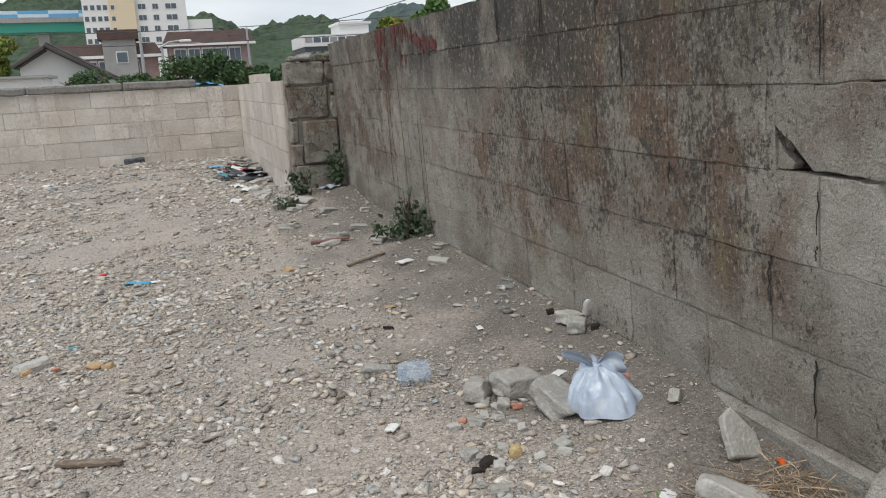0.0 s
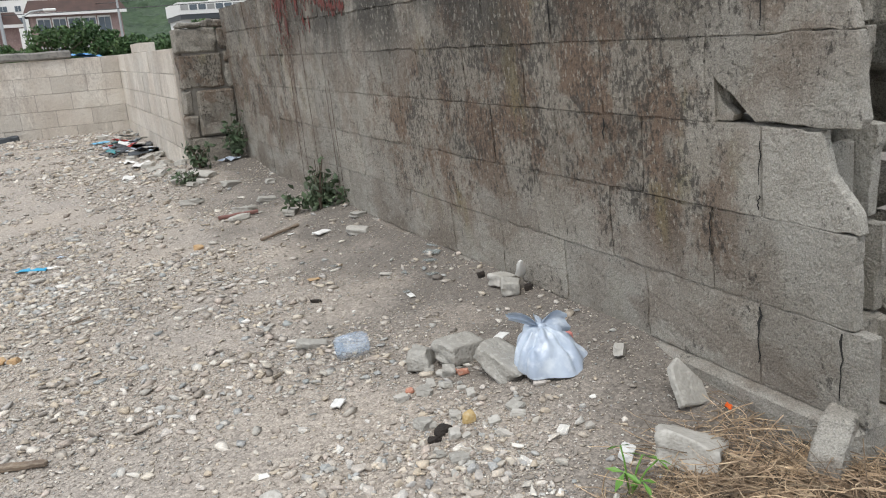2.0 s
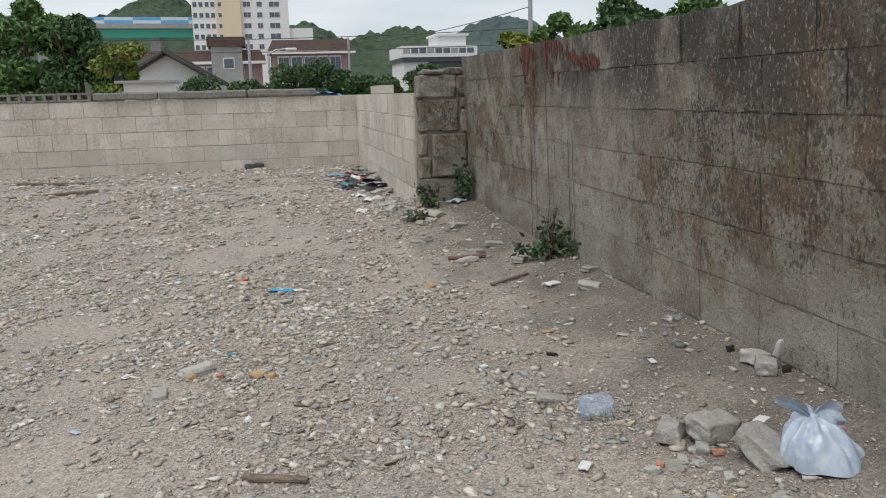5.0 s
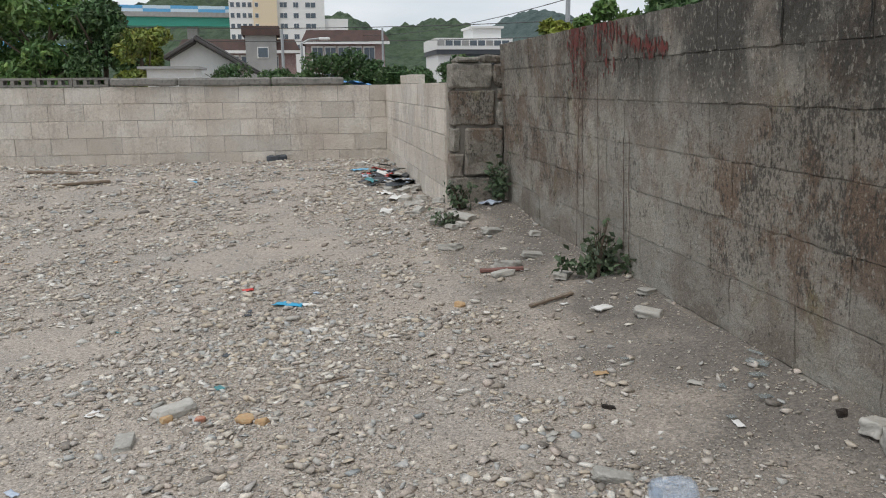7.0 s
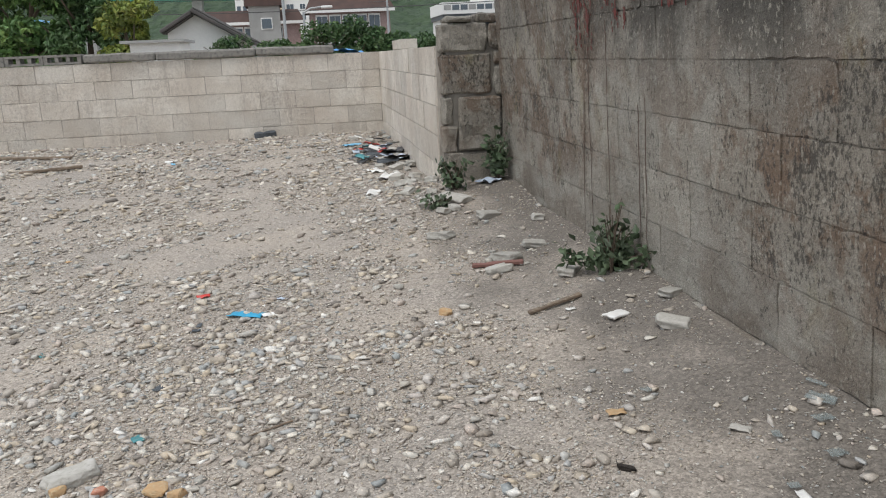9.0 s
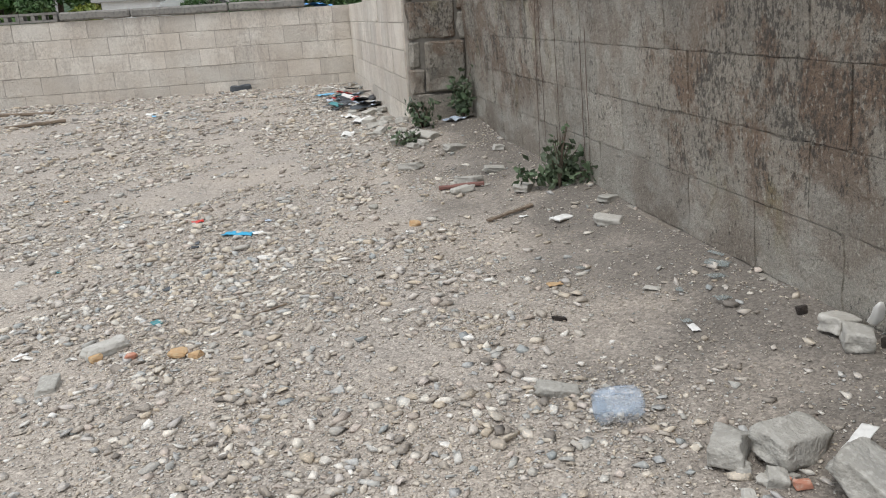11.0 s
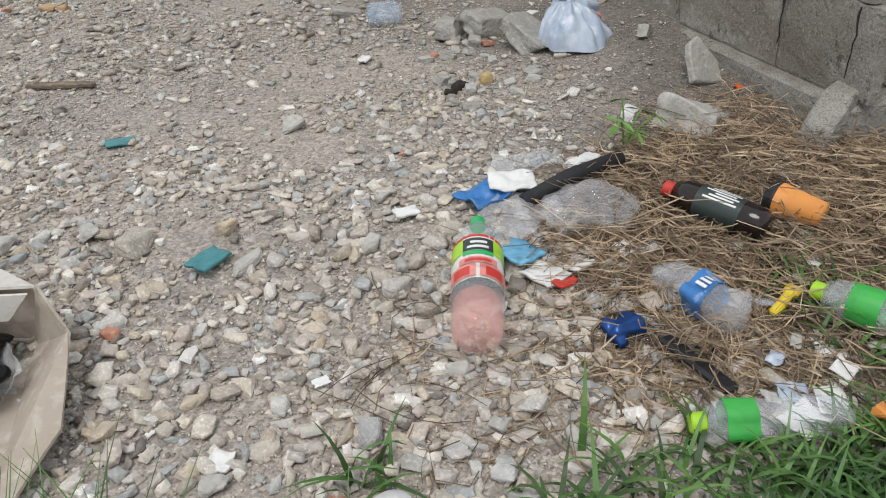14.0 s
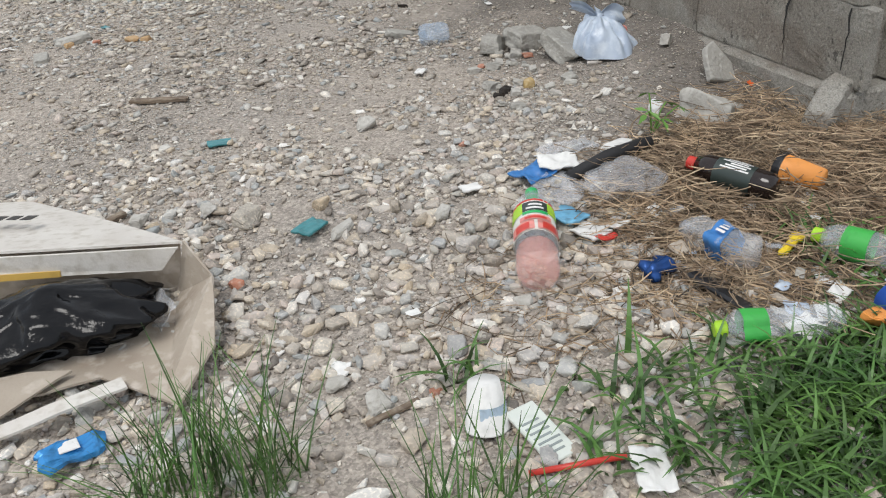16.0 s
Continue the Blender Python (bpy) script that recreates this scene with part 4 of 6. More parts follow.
blotch(3.78, 4.10, 0.93, 1.262, lambda u, v: 0.75 * v * (1 - abs(2 * u - 1) ** 3), 1, "dried dark red paint run down the blocks")
blotch(3.42, 3.70, 1.00, 1.262, lambda u, v: 0.62 * v * (1 - abs(2 * u - 1) ** 3), 2, "dried dark red paint run down the blocks")
blotch(2.86, 3.46, 1.03, 1.255, lambda u, v: 0.75 - 3.2 * abs(v - (0.35 + 0.55 * u * u)), 3, "dried red paint sprayed across the blocks")
for i, (y, z0, z1, s) in enumerate([(3.91, 0.03, 1.0, 0.14), (3.87, 0.10, 1.0, 0.05), (3.64, 0.03, 1.05, 0.05), (3.33, 0.10, 0.72, 0.02), (3.26, 0.12, 0.75, 0.03)]):
    splash("drip", y, z0, z1, 0.005, RUST, 80 + i, "thin dark brown drip down the wall", s)
# cracks: thin near-black strips on the face, their inner shade put in as colour
for i, (y, z0, z1, w) in enumerate([(0.368, 0.50, 0.535, 0.004), (0.372, 0.115, 0.262, 0.005), (0.522, 0.385, 0.47, 0.004), (0.150, 0.10, 0.262, 0.004), (0.365, 0.56, 0.66, 0.002), (0.357, 0.91, 1.06, 0.003), (1.145, 0.92, 1.05, 0.003), (1.278, 1.09, 1.25, 0.004), (1.674, 1.09, 1.25, 0.004), (2.072, 1.10, 1.24, 0.004), (0.92, 0.62, 0.68, 0.006)]):
    splash("crack", y, z0, z1, w, M["hole"], 120 + i, "crack between concrete blocks, its shade drawn as a dark strip", 0.004)

# ---------------------------------------------------------------- weeds, vine, grass, straw
def blades(name, bases, length, width, material, rs, bend=0.6, parent=None, segs=4, upright=0.7):
    """Many curved grass blades as one mesh."""
    v, f = [], []
    for (x, y, z) in bases:
        a = rs.uniform(0, 6.283)
        L = length * rs.uniform(0.5, 1.25)
        dx, dy = math.cos(a), math.sin(a)
        up = upright * rs.uniform(0.6, 1.3)
        w = width * rs.uniform(0.6, 1.2)
        b = len(v)
        px, py, pz, el = x, y, z, min(1.5, up * 1.57)
        for i in range(segs + 1):
            k = w * (1 - (i / segs) ** 1.6) * 0.5 + 0.0003
            v += [(px - dy * k, py + dx * k, pz), (px + dy * k, py - dx * k, pz)]
            px += dx * math.cos(el) * L / segs
            py += dy * math.cos(el) * L / segs
            pz += math.sin(el) * L / segs
            el -= bend * rs.uniform(0.6, 1.4) * 1.6 / segs
            pz = max(pz, z + 0.004)
        f += [(b + 2 * i, b + 2 * i + 1, b + 2 * i + 3, b + 2 * i + 2) for i in range(segs)]
    me = bpy.data.meshes.new(name)
    me.from_pydata(v, [], f)
    me.materials.append(material)
    return new(name, me)


rs = np.random.RandomState(11)


def scatter(n, cx, cy, rx, ry, keep=lambda x, y: True):
    out = []
    while len(out) < n:
        x, y = cx + rx * rs.uniform(-1, 1), cy + ry * rs.uniform(-1, 1)
        if ((x - cx) / rx) ** 2 + ((y - cy) / ry) ** 2 < 1 and keep(x, y):
            out.append((x, y, gl(x, y)))
    return out


tagged(blades("grass", scatter(3300, -0.60, -0.88, 0.43, 0.32) + scatter(260, -0.95, -0.62, 0.25, 0.14) + scatter(150, -0.42, -0.42, 0.12, 0.22), 0.10, 0.0085, M["grass"], rs, 0.85, upright=0.6), "lush green broad-bladed grass at the lot's edge", "grass", kind="stuff")
tagged(blades("grass", scatter(230, -1.74, -0.45, 0.15, 0.09), 0.21, 0.0032, M["grass"], rs, 0.35, upright=0.85), "tuft of thin upright green grass", "grass", kind="stuff")
tagged(blades("grass", scatter(85, -1.40, -0.68, 0.12, 0.07), 0.20, 0.0032, M["grass"], rs, 0.35, upright=0.85), "tuft of thin upright green grass", "grass", kind="stuff")
tagged(blades("grass", scatter(16, -1.30, -0.36, 0.06, 0.06) + scatter(14, -1.05, -0.50, 0.12, 0.06), 0.13, 0.010, M["grass"], rs, 0.7), "few green grass blades on gravel", "grass", kind="stuff")


def straw(n, cx, cy, rx, ry, heap, seed):
    v, f = [], []
    r2 = np.random.RandomState(seed)
    for _ in range(n):
        q, a0 = math.sqrt(r2.uniform(0, 1)), r2.uniform(0, 6.283)
        x, y = cx + rx * q * math.cos(a0), cy + ry * q * math.sin(a0)
        z = gl(x, y) + 0.004 + heap * max(0, 1 - q * q) * r2.uniform(0.1, 1)
        a, L, w = r2.uniform(0, 6.283), r2.uniform(0.05, 0.20), r2.uniform(0.0005, 0.0013)
        turn, lift = r2.normal(0, 0.6), r2.normal(0.03, 0.2)
        b = len(v)
        for i in range(5):
            for k in (-1, 1):
                v.append((x - math.sin(a) * w * k, y + math.cos(a) * w * k, z + 0.0006 * k))
            v.append((x, y, z + 1.6 * w))
            x += math.cos(a) * L / 4
            y += math.sin(a) * L / 4
            z = max(gl(x, y) + 0.003, z + lift * L / 4)
            a += turn
            lift -= 0.05
        for i in range(4):
            p = b + 3 * i
            f += [(p, p + 2, p + 5, p + 3), (p + 2, p + 1, p + 4, p + 5)]
    me = bpy.data.meshes.new("straw")
    me.from_pydata(v, [], f)
    me.materials.append(M["hay"])
    return tagged(new("straw", me), "tangled heap of dry brown straw", "straw", kind="stuff")


straw(4600, -0.38, -0.01, 0.42, 0.29, 0.055, 1)
straw(1700, -0.52, -0.30, 0.42, 0.22, 0.02, 2)
straw(900, 0.05, -0.10, 0.40, 0.35, 0.05, 3)
straw(150, -0.20, 0.34, 0.15, 0.07, 0.02, 4)
straw(260, -0.95, -0.20, 0.35, 0.25, 0.006, 5)


def weed(x, y, h, r, n, size, mat, seed, name="weed", label="bushy dark green weed at the wall's foot", z=None):
    rq = np.random.RandomState(seed)
    z = gl(x, y) if z is None else z
    t = thing(name, pose(x, y, z), label, "weed", "weeds by the wall")
    cs = []
    bm = bmesh.new()
    for i in range(12):
        a = rq.uniform(0, 6.283)
        rr, hh = r * rq.uniform(0.3, 1), h * rq.uniform(0.4, 1)
        pts = [(0, 0, -0.01), (rr * 0.4 * math.cos(a), rr * 0.4 * math.sin(a), hh * 0.6), (rr * math.cos(a), rr * math.sin(a), hh)]
        tube(bm, pts, 0.004, 5, 0.4)
        for k in range(n // 12):
            f = rq.uniform(0.25, 1)
            cs.append((rr * f * math.cos(a) + rq.normal(0, 0.025), rr * f * math.sin(a) + rq.normal(0, 0.025), max(0.01, hh * f + rq.normal(0, 0.025))))
    tagged(part("stem", bm, M["bark"], t), kind="stuff")
    c = new("foliage", leaf_mesh("foliage", cs, size, mat, rq, 0.6))
    c.parent = t


weed(-0.13, 3.40, 0.17, 0.22, 420, 0.046, M["weed"], 1)
weed(-0.14, 3.36, 0.33, 0.06, 50, 0.04, M["weed"], 2)
weed(-0.42, 5.38, 0.22, 0.12, 160, 0.05, M["weed"], 3, label="low dark weed at the pillar's foot")
weed(-0.10, 5.50, 0.36, 0.10, 260, 0.05, M["weed"], 4, label="climbing dark weed beside the pillar")
weed(-0.60, 5.05, 0.07, 0.12, 90, 0.04, M["weed"], 5, label="flattened mossy weed among rubble")


def palmate(bm, m, size, lobes=5):
    """A lobed leaf."""
    c = bm.verts.new(m @ Vector((0, 0, 0)))
    for i in range(lobes):
        a = math.radians(-80 + 160 * i / (lobes - 1))
        L = size * (1 - 0.25 * abs(i - (lobes - 1) / 2) / (lobes / 2))
        w = 0.30
        pts = [bm.verts.new(m @ Vector((L * k * math.sin(a + d), L * k * math.cos(a + d), zz))) for k, d, zz in ((0.55, -w, 0.0), (1.0, 0, -0.12 * L), (0.55, w, 0.0))]
        bm.faces.new((c, *pts))


sp = thing("seedling", pose(-0.476, 0.30, gl(-0.476, 0.30)), "small bright green seedling in gravel", "plant")
for i, (dx, dy, hz, rz, s) in enumerate([(-0.03, -0.02, 0.07, 120, 0.05), (0.035, 0.0, 0.08, -60, 0.055), (0.0, 0.03, 0.10, 10, 0.045), (0.0, -0.04, 0.05, 180, 0.045), (0.06, -0.02, 0.07, -100, 0.045)]):
    bm = bmesh.new()
    tube(bm, [(0, 0, -0.01), (dx * 0.6, dy * 0.6, hz * 0.7), (dx, dy, hz)], 0.0022, 5)
    part("stem", bm, M["sprout"], sp)
    bm = bmesh.new()
    palmate(bm, pose(dx, dy, hz, -25, 12 * (i % 3 - 1), rz), s, 3)
    part("leaf", bm, M["sprout"], sp)
vine = thing("vine", pose(0.20, 0.10, 0), "green vine with lobed leaves over broken blocks", "vine")
bm = bmesh.new()
tube(bm, [(0.05, 0.0, 0.0), (0.03, 0.02, 0.5), (-0.06, 0.0, 0.85), (-0.10, -0.02, 1.05), (0.0, 0.05, 1.3)], 0.004, 6)
part("stem", bm, M["bark"], vine)
for i, (x, y, z, s, rz) in enumerate([(-0.12, -0.06, 1.0, 0.06, 200), (-0.12, -0.07, 0.88, 0.055, 150), (-0.08, -0.02, 1.08, 0.05, 240), (-0.05, -0.08, 0.92, 0.06, 170), (0.0, -0.06, 0.98, 0.06, 120), (0.03, -0.05, 1.12, 0.06, 190), (0.05, -0.1, 0.85, 0.05, 200), (-0.10, -0.10, 1.12, 0.06, 160), (-0.06, -0.12, 1.04, 0.06, 210), (-0.02, -0.13, 1.16, 0.065, 180), (0.04, -0.14, 1.02, 0.06, 150), (-0.13, -0.03, 1.16, 0.05, 230), (0.08, -0.15, 0.93, 0.06, 190)]):
    bm = bmesh.new()
    palmate(bm, pose(x, y, z, 50, 20 * (i % 3 - 1), rz - 180), s)
    part("leaf", bm, M["sprout"], vine)

# rubble stacked behind the broken end of the wall
rub = thing("rubble_pile", pose(0.36, 0.22, -0.05), "pile of broken grey blocks behind the wall's end", "rubble")
rn = random.Random(3)
for i in range(76):
    lv = i // 7
    sx, sy, sz = rn.uniform(0.13, 0.24), rn.uniform(0.13, 0.24), rn.uniform(0.11, 0.17)
    o = part("stone", rock_bm((sx, sy, sz), 0.2, 2, 300 + i), M["broken"], rub)
    o.matrix_local = pose(rn.uniform(-0.12, 0.30), rn.uniform(-0.30, 0.24) + 0.02 * lv, 0.05 + lv * 0.118, rn.uniform(-20, 20), rn.uniform(-20, 20), rn.uniform(0, 360))

# ---------------------------------------------------------------- single stones and chunks
GREYC = surf("broken_concrete", (0.40, 0.385, 0.35), (0.32, 0.305, 0.272), 14.0, (0.48, 0.46, 0.42), 70.0, 0.93, 0.8, 110.0, bdist=0.008)


def chunk(name, x, y, size, seed, mat, label, category="stone", rot=(0, 0, 0), sink=0.25, group="", sub=3):
    ob = mesh_ob(name, rock_bm(size, 0.25, sub, seed), mat)
    ob.matrix_world = pose(x, y, gl(x, y) + size[2] * (0.5 - sink), *rot)
    return tagged(ob, label, category, group)


def slab_piece(name, x, y, size, seed, mat, label, rot=(0, 0, 0), lift=0.4, category="rubble", group=""):
    """A snapped piece of concrete: flat faces, chipped edges, uneven corners."""
    rn = random.Random(seed)
    bm = new_box(-0.5, -0.5, -0.5, 0.5, 0.5, 0.5)
    for v in bm.verts:
        v.co.x *= rn.uniform(0.72, 1.1)
        v.co.y *= rn.uniform(0.72, 1.1)
        v.co.z *= rn.uniform(0.75, 1.05)
    bmesh.ops.subdivide_edges(bm, edges=bm.edges[:], cuts=9 if max(size) > 0.08 else 4, use_grid_fill=True)
    off = Vector((seed * 3.1, seed * 1.7, 0))
    for v in bm.verts:
        p = v.co * 2
        k = (abs(p.x) ** 7 + abs(p.y) ** 7 + abs(p.z) ** 7) ** (1 / 7)
        v.co *= 1 / max(0.75, k) if k > 1 else 1
        v.co += 0.10 * noise.noise_vector(v.co * 2.0 + off) + 0.018 * noise.noise_vector(v.co * 6 + off)
        v.co = Vector((v.co.x * size[0], v.co.y * size[1], v.co.z * size[2]))
    ob = mesh_ob(name, bm, mat, smooth=max(size) > 0.08)
    ob.matrix_world = pose(x, y, gl(x, y) + size[2] * lift, *rot)
    return tagged(ob, label, category, group)


YEL = surf("yellow_stone", (0.50, 0.36, 0.16), (0.42, 0.30, 0.14), 30.0, (0.55, 0.45, 0.3), 90.0, 0.9, 0.3)
ORB = surf("orange_crumbs", (0.52, 0.33, 0.17), (0.44, 0.30, 0.17), 30.0, (0.5, 0.4, 0.25), 90.0, 0.9, 0.3)
PALE = surf("pale_stone", (0.52, 0.50, 0.46), (0.42, 0.40, 0.36), 30.0, (0.36, 0.34, 0.3), 90.0, 0.9, 0.4)
BLK = surf("charred_lump", (0.022, 0.018, 0.015), (0.04, 0.03, 0.024), 40.0, None, 90.0, 0.9, 0.8, 200)
RBR = surf("reddish_brick", (0.50, 0.22, 0.14), (0.42, 0.20, 0.14), 30.0, (0.55, 0.38, 0.30), 90.0, 0.9, 0.3)
slab_piece("concrete_chunk", -0.395, 0.955, (0.15, 0.16, 0.06), 7, GREYC, "broken concrete slab leaning beside the plastic bag", (28, 6, 28), 0.55)
slab_piece("concrete_chunk", -0.445, 1.13, (0.16, 0.10, 0.07), 8, GREYC, "broken concrete chunk on gravel", (10, 8, 20))
slab_piece("concrete_chunk", -0.56, 1.17, (0.10, 0.085, 0.07), 9, GREYC, "small broken concrete chunk on gravel", (0, 10, 50))
slab_piece("flat_stone", -0.785, 1.56, (0.11, 0.05, 0.028), 10, GREYC, "flat dark grey stone on gravel", (0, 8, -20), 0.4, "stone")
slab_piece("concrete_chunk", -0.26, 0.34, (0.19, 0.17, 0.09), 12, PALE, "pale crumbling concrete lump beside straw", (14, 20, 40), 0.0)
slab_piece("concrete_chunk", -0.40, 0.40, (0.045, 0.035, 0.035), 13, WHITE, "white broken concrete bit", (20, 10, 40), 0.4)
rn = random.Random(31)
for i in range(26):
    x, y = rn.uniform(-0.75, -0.40), rn.uniform(0.62, 1.15)
    q = rn.uniform(0.025, 0.05)
    slab_piece("concrete_crumb", x, y, (q, q * rn.uniform(0.6, 0.9), q * rn.uniform(0.35, 0.6)), 200 + i, (GREYC, PALE)[i % 2], "small angular concrete crumb on gravel", (rn.uniform(-15, 15), rn.uniform(-15, 15), rn.uniform(0, 360)), 0.35, group="concrete crumbs")
chunk("yellow_stone", -0.605, 0.79, (0.045, 0.04, 0.045), 14, YEL, "rounded yellow stone on gravel", "stone")
chunk("charred_lump", -0.69, 0.775, (0.065, 0.035, 0.025), 15, BLK, "small charred black lump on gravel", "debris", (0, 0, 30))
chunk("charred_lump", -0.73, 0.745, (0.045, 0.03, 0.02), 16, BLK, "small charred black lump on gravel", "debris")
chunk("black_scrap", -0.63, 1.98, (0.05, 0.025, 0.018), 17, BLK, "crumpled black scrap on gravel", "debris", (0, 0, -40))
slab_piece("pale_stone", -0.13, 0.76, (0.055, 0.03, 0.04), 18, PALE, "pale jagged stone on dirt", (0, 20, 40), 0.4, "stone")
for i, (x, y, s) in enumerate([(-1.16, 0.72, 0.075), (-1.555, 0.345, 0.085), (-1.64, 0.42, 0.06), (-1.62, 0.36, 0.05), (-1.45, -0.36, 0.07), (-1.27, -0.28, 0.06), (-1.10, -0.20, 0.05), (-1.12, 0.02, 0.07), (-1.13, 0.17, 0.06), (-0.98, 0.25, 0.05), (-0.95, 0.03, 0.085), (-1.38, 0.33, 0.06), (-1.80, 0.46, 0.06), (-1.9, 0.5, 0.07), (-1.5, -0.28, 0.05), (-1.03, -0.34, 0.06), (-1.0, -0.42, 0.05), (-1.17, -0.37, 0.05)]):
    chunk("large_pebble", x, y, (s, s * 0.75, s * 0.6), 60 + i, (PALE, M["gravel_piece"])[i % 2], "rounded pale stone among gravel", "stone", (0, 0, 50 * i), 0.2, "large pebbles")
for i, (x, y, s) in enumerate([(-1.76, 2.27, 0.07), (-1.70, 2.24, 0.05), (-2.02, 2.35, 0.05), (-0.84, 3.3, 0.06)]):
    chunk("orange_crumb", x, y, (s, s, 0.03), 90 + i, ORB, "orange-brown crumbled lump on gravel", "debris", (0, 0, 70 * i), 0.2, "orange crumbs")
for i, (x, y, s) in enumerate([(-0.27, 4.05, 0.12), (-0.27, 3.52, 0.14), (-0.45, 3.92, 0.16), (-0.52, 3.75, 0.12), (-0.63, 5.12, 0.18), (-0.48, 5.1, 0.2), (-0.35, 4.7, 0.14), (-0.12, 4.5, 0.12), (-0.66, 4.5, 0.15), (-2.0, 2.4, 0.14), (-2.12, 2.2, 0.1), (-0.15, 2.75, 0.12), (-0.05, 3.0, 0.1)]):
    slab_piece("rubble_stone", x, y, (s, s * 0.6, s * 0.28), 110 + i, (GREYC, PALE)[i % 2], "flat pale rubble stone on dirt", (4, 6, 63 * i), 0.35, "stone", "rubble stones")

for i, (x, y, s) in enumerate([(-0.49, 1.03, 0.04), (-0.50, 1.06, 0.03), (-0.63, 1.00, 0.025), (-0.66, 1.04, 0.03), (-0.95, 0.48, 0.03), (-0.90, 0.55, 0.025), (-1.72, 0.20, 0.045), (-1.62, 0.12, 0.04), (-1.35, -0.38, 0.03), (-1.9, 2.3, 0.05)]):
    chunk("brick_crumb", x, y, (s, s * 0.7, s * 0.6), 150 + i, RBR, "small reddish brick fragment on gravel", "brick fragment", (0, 0, 47 * i), 0.2, "brick fragments", 2)

# leaning slab and the snapped block at the wall's end
slab = mesh_ob("concrete_slab", bmesh.new(), GREYC)
bm = bmesh.new()
extrude_poly(bm, jag([(-0.05, 0.0), (0.05, -0.008), (0.058, 0.05), (0.015, 0.125), (-0.025, 0.105)], 0.004, 8), 0.022)
bmesh.ops.bevel(bm, geom=bm.edges[:], offset=0.004, segments=1, affect="EDGES")
bm.to_mesh(slab.data)
bm.free()
slab.matrix_world = pose(-0.135, 0.475, gl(-0.135, 0.475)) @ pose(0, 0, 0, -42) @ pose(0, 0, 0, 0, 0, -80)
tagged(slab, "angular grey concrete slab piece on dirt", "rubble")
eb = mesh_ob("snapped_block", bmesh.new(), M["wall"])
bm = bmesh.new()
extrude_poly(bm, jag([(-0.10, -0.04), (0.09, -0.04), (0.085, 0.125), (0.025, 0.135), (-0.03, 0.115), (-0.085, 0.03)], 0.005, 9), 0.07)
bmesh.ops.bevel(bm, geom=bm.edges[:], offset=0.006, segments=1, affect="EDGES")
bm.to_mesh(eb.data)
bm.free()
eb.matrix_world = pose(-0.045, 0.17, gl(-0.07, 0.12) + 0.005) @ pose(0, 0, 0, -8, 0, -72)
tagged(eb, "snapped grey concrete block at the wall's end", "rubble")

# ---------------------------------------------------------------- wood and bars
WOOD = surf("grey_weathered_wood", (0.22, 0.165, 0.115), (0.14, 0.105, 0.08), 20.0, (0.30, 0.25, 0.19), 60.0, 0.9, 0.5, 90.0, stretch=(1, 1, 4))
RUSTW = surf("red_brown_bar", (0.24, 0.12, 0.10), (0.18, 0.09, 0.075), 20.0, None, 60.0, 0.85, 0.3)


def plank(name, a, b, w, h, mat, label, category="wood", seed=0):
    L = math.hypot(b[0] - a[0], b[1] - a[1])
    bm = bmesh.new()
    box(bm, 0, -w / 2, 0, L, w / 2, h, bevel=min(w, h) * 0.2)
    bmesh.ops.subdivide_edges(bm, edges=[e for e in bm.edges if e.calc_length() > L * 0.5], cuts=7)
    for v in bm.verts:
        v.co += Vector((0.05 * w * noise.noise(v.co * 60), 0.22 * w * noise.noise(v.co * 14 + Vector((seed, 0, 0))), 0.2 * h * noise.noise(v.co * 20)))
    ob = mesh_ob(name, bm, mat)
    za, zb = gl(*a), gl(*b)
    ob.matrix_world = pose(a[0], a[1], za + 0.004, 0, -math.degrees(math.atan2(zb - za, L)), math.degrees(math.atan2(b[1] - a[1], b[0] - a[0])))
    return tagged(ob, label, category)


plank("wood_stick", (-1.79, 1.375), (-1.61, 1.295), 0.028, 0.014, WOOD, "short weathered wooden stick on gravel", seed=1)
plank("wood_stick", (-0.545, 3.15), (-0.315, 3.22), 0.022, 0.012, WOOD, "dark weathered stick near the wall", seed=2)
plank("bar", (-0.62, 3.85), (-0.39, 3.80), 0.03, 0.02, RUSTW, "red-brown flat bar on dirt", "bar", 3)
plank("plank", (-4.5, 9.15), (-3.72, 8.98), 0.06, 0.03, WOOD, "dark old plank on the ground", seed=4)
plank("plank", (-3.98, 8.22), (-3.45, 8.34), 0.05, 0.03, WOOD, "dark old plank on the ground", seed=5)
plank("brick", (-1.95, 9.93), (-1.70, 9.93), 0.09, 0.07, SLATE, "dark brick against the pale wall", "brick", 6)
plank("wood_stick", (-1.99, 0.42), (-1.83, 0.52), 0.022, 0.014, WOOD, "split wooden stick among stones", seed=7)
plank("wood_stick", (-1.48, -0.40), (-1.38, -0.385), 0.012, 0.008, WOOD, "small pale wood splinter", seed=8)
plank("wood_stick", (-1.55, 2.5), (-1.42, 2.55), 0.006, 0.005, WOOD, "thin brown twig on gravel", seed=9)

# ---------------------------------------------------------------- litter
FOIL = glass_mat("clear_plastic_film", (0.78, 0.80, 0.83), 0.06, 0.0, 0.22)
PET = glass_mat("clear_bottle_plastic", (0.74, 0.78, 0.82), 0.05, 0.0, 0.22)
WBAG = surf("white_thin_plastic", (0.50, 0.57, 0.66), (0.36, 0.43, 0.54), 14.0, (0.62, 0.68, 0.75), 34.0, 0.35, 0.25, 40)
WPAP = plain("white_paper", (0.80, 0.79, 0.76), 0.7, 0.1, 0.2)
BPAP = plain("blue_printed_card", (0.05, 0.22, 0.55), 0.4, 0.2, 0.1)
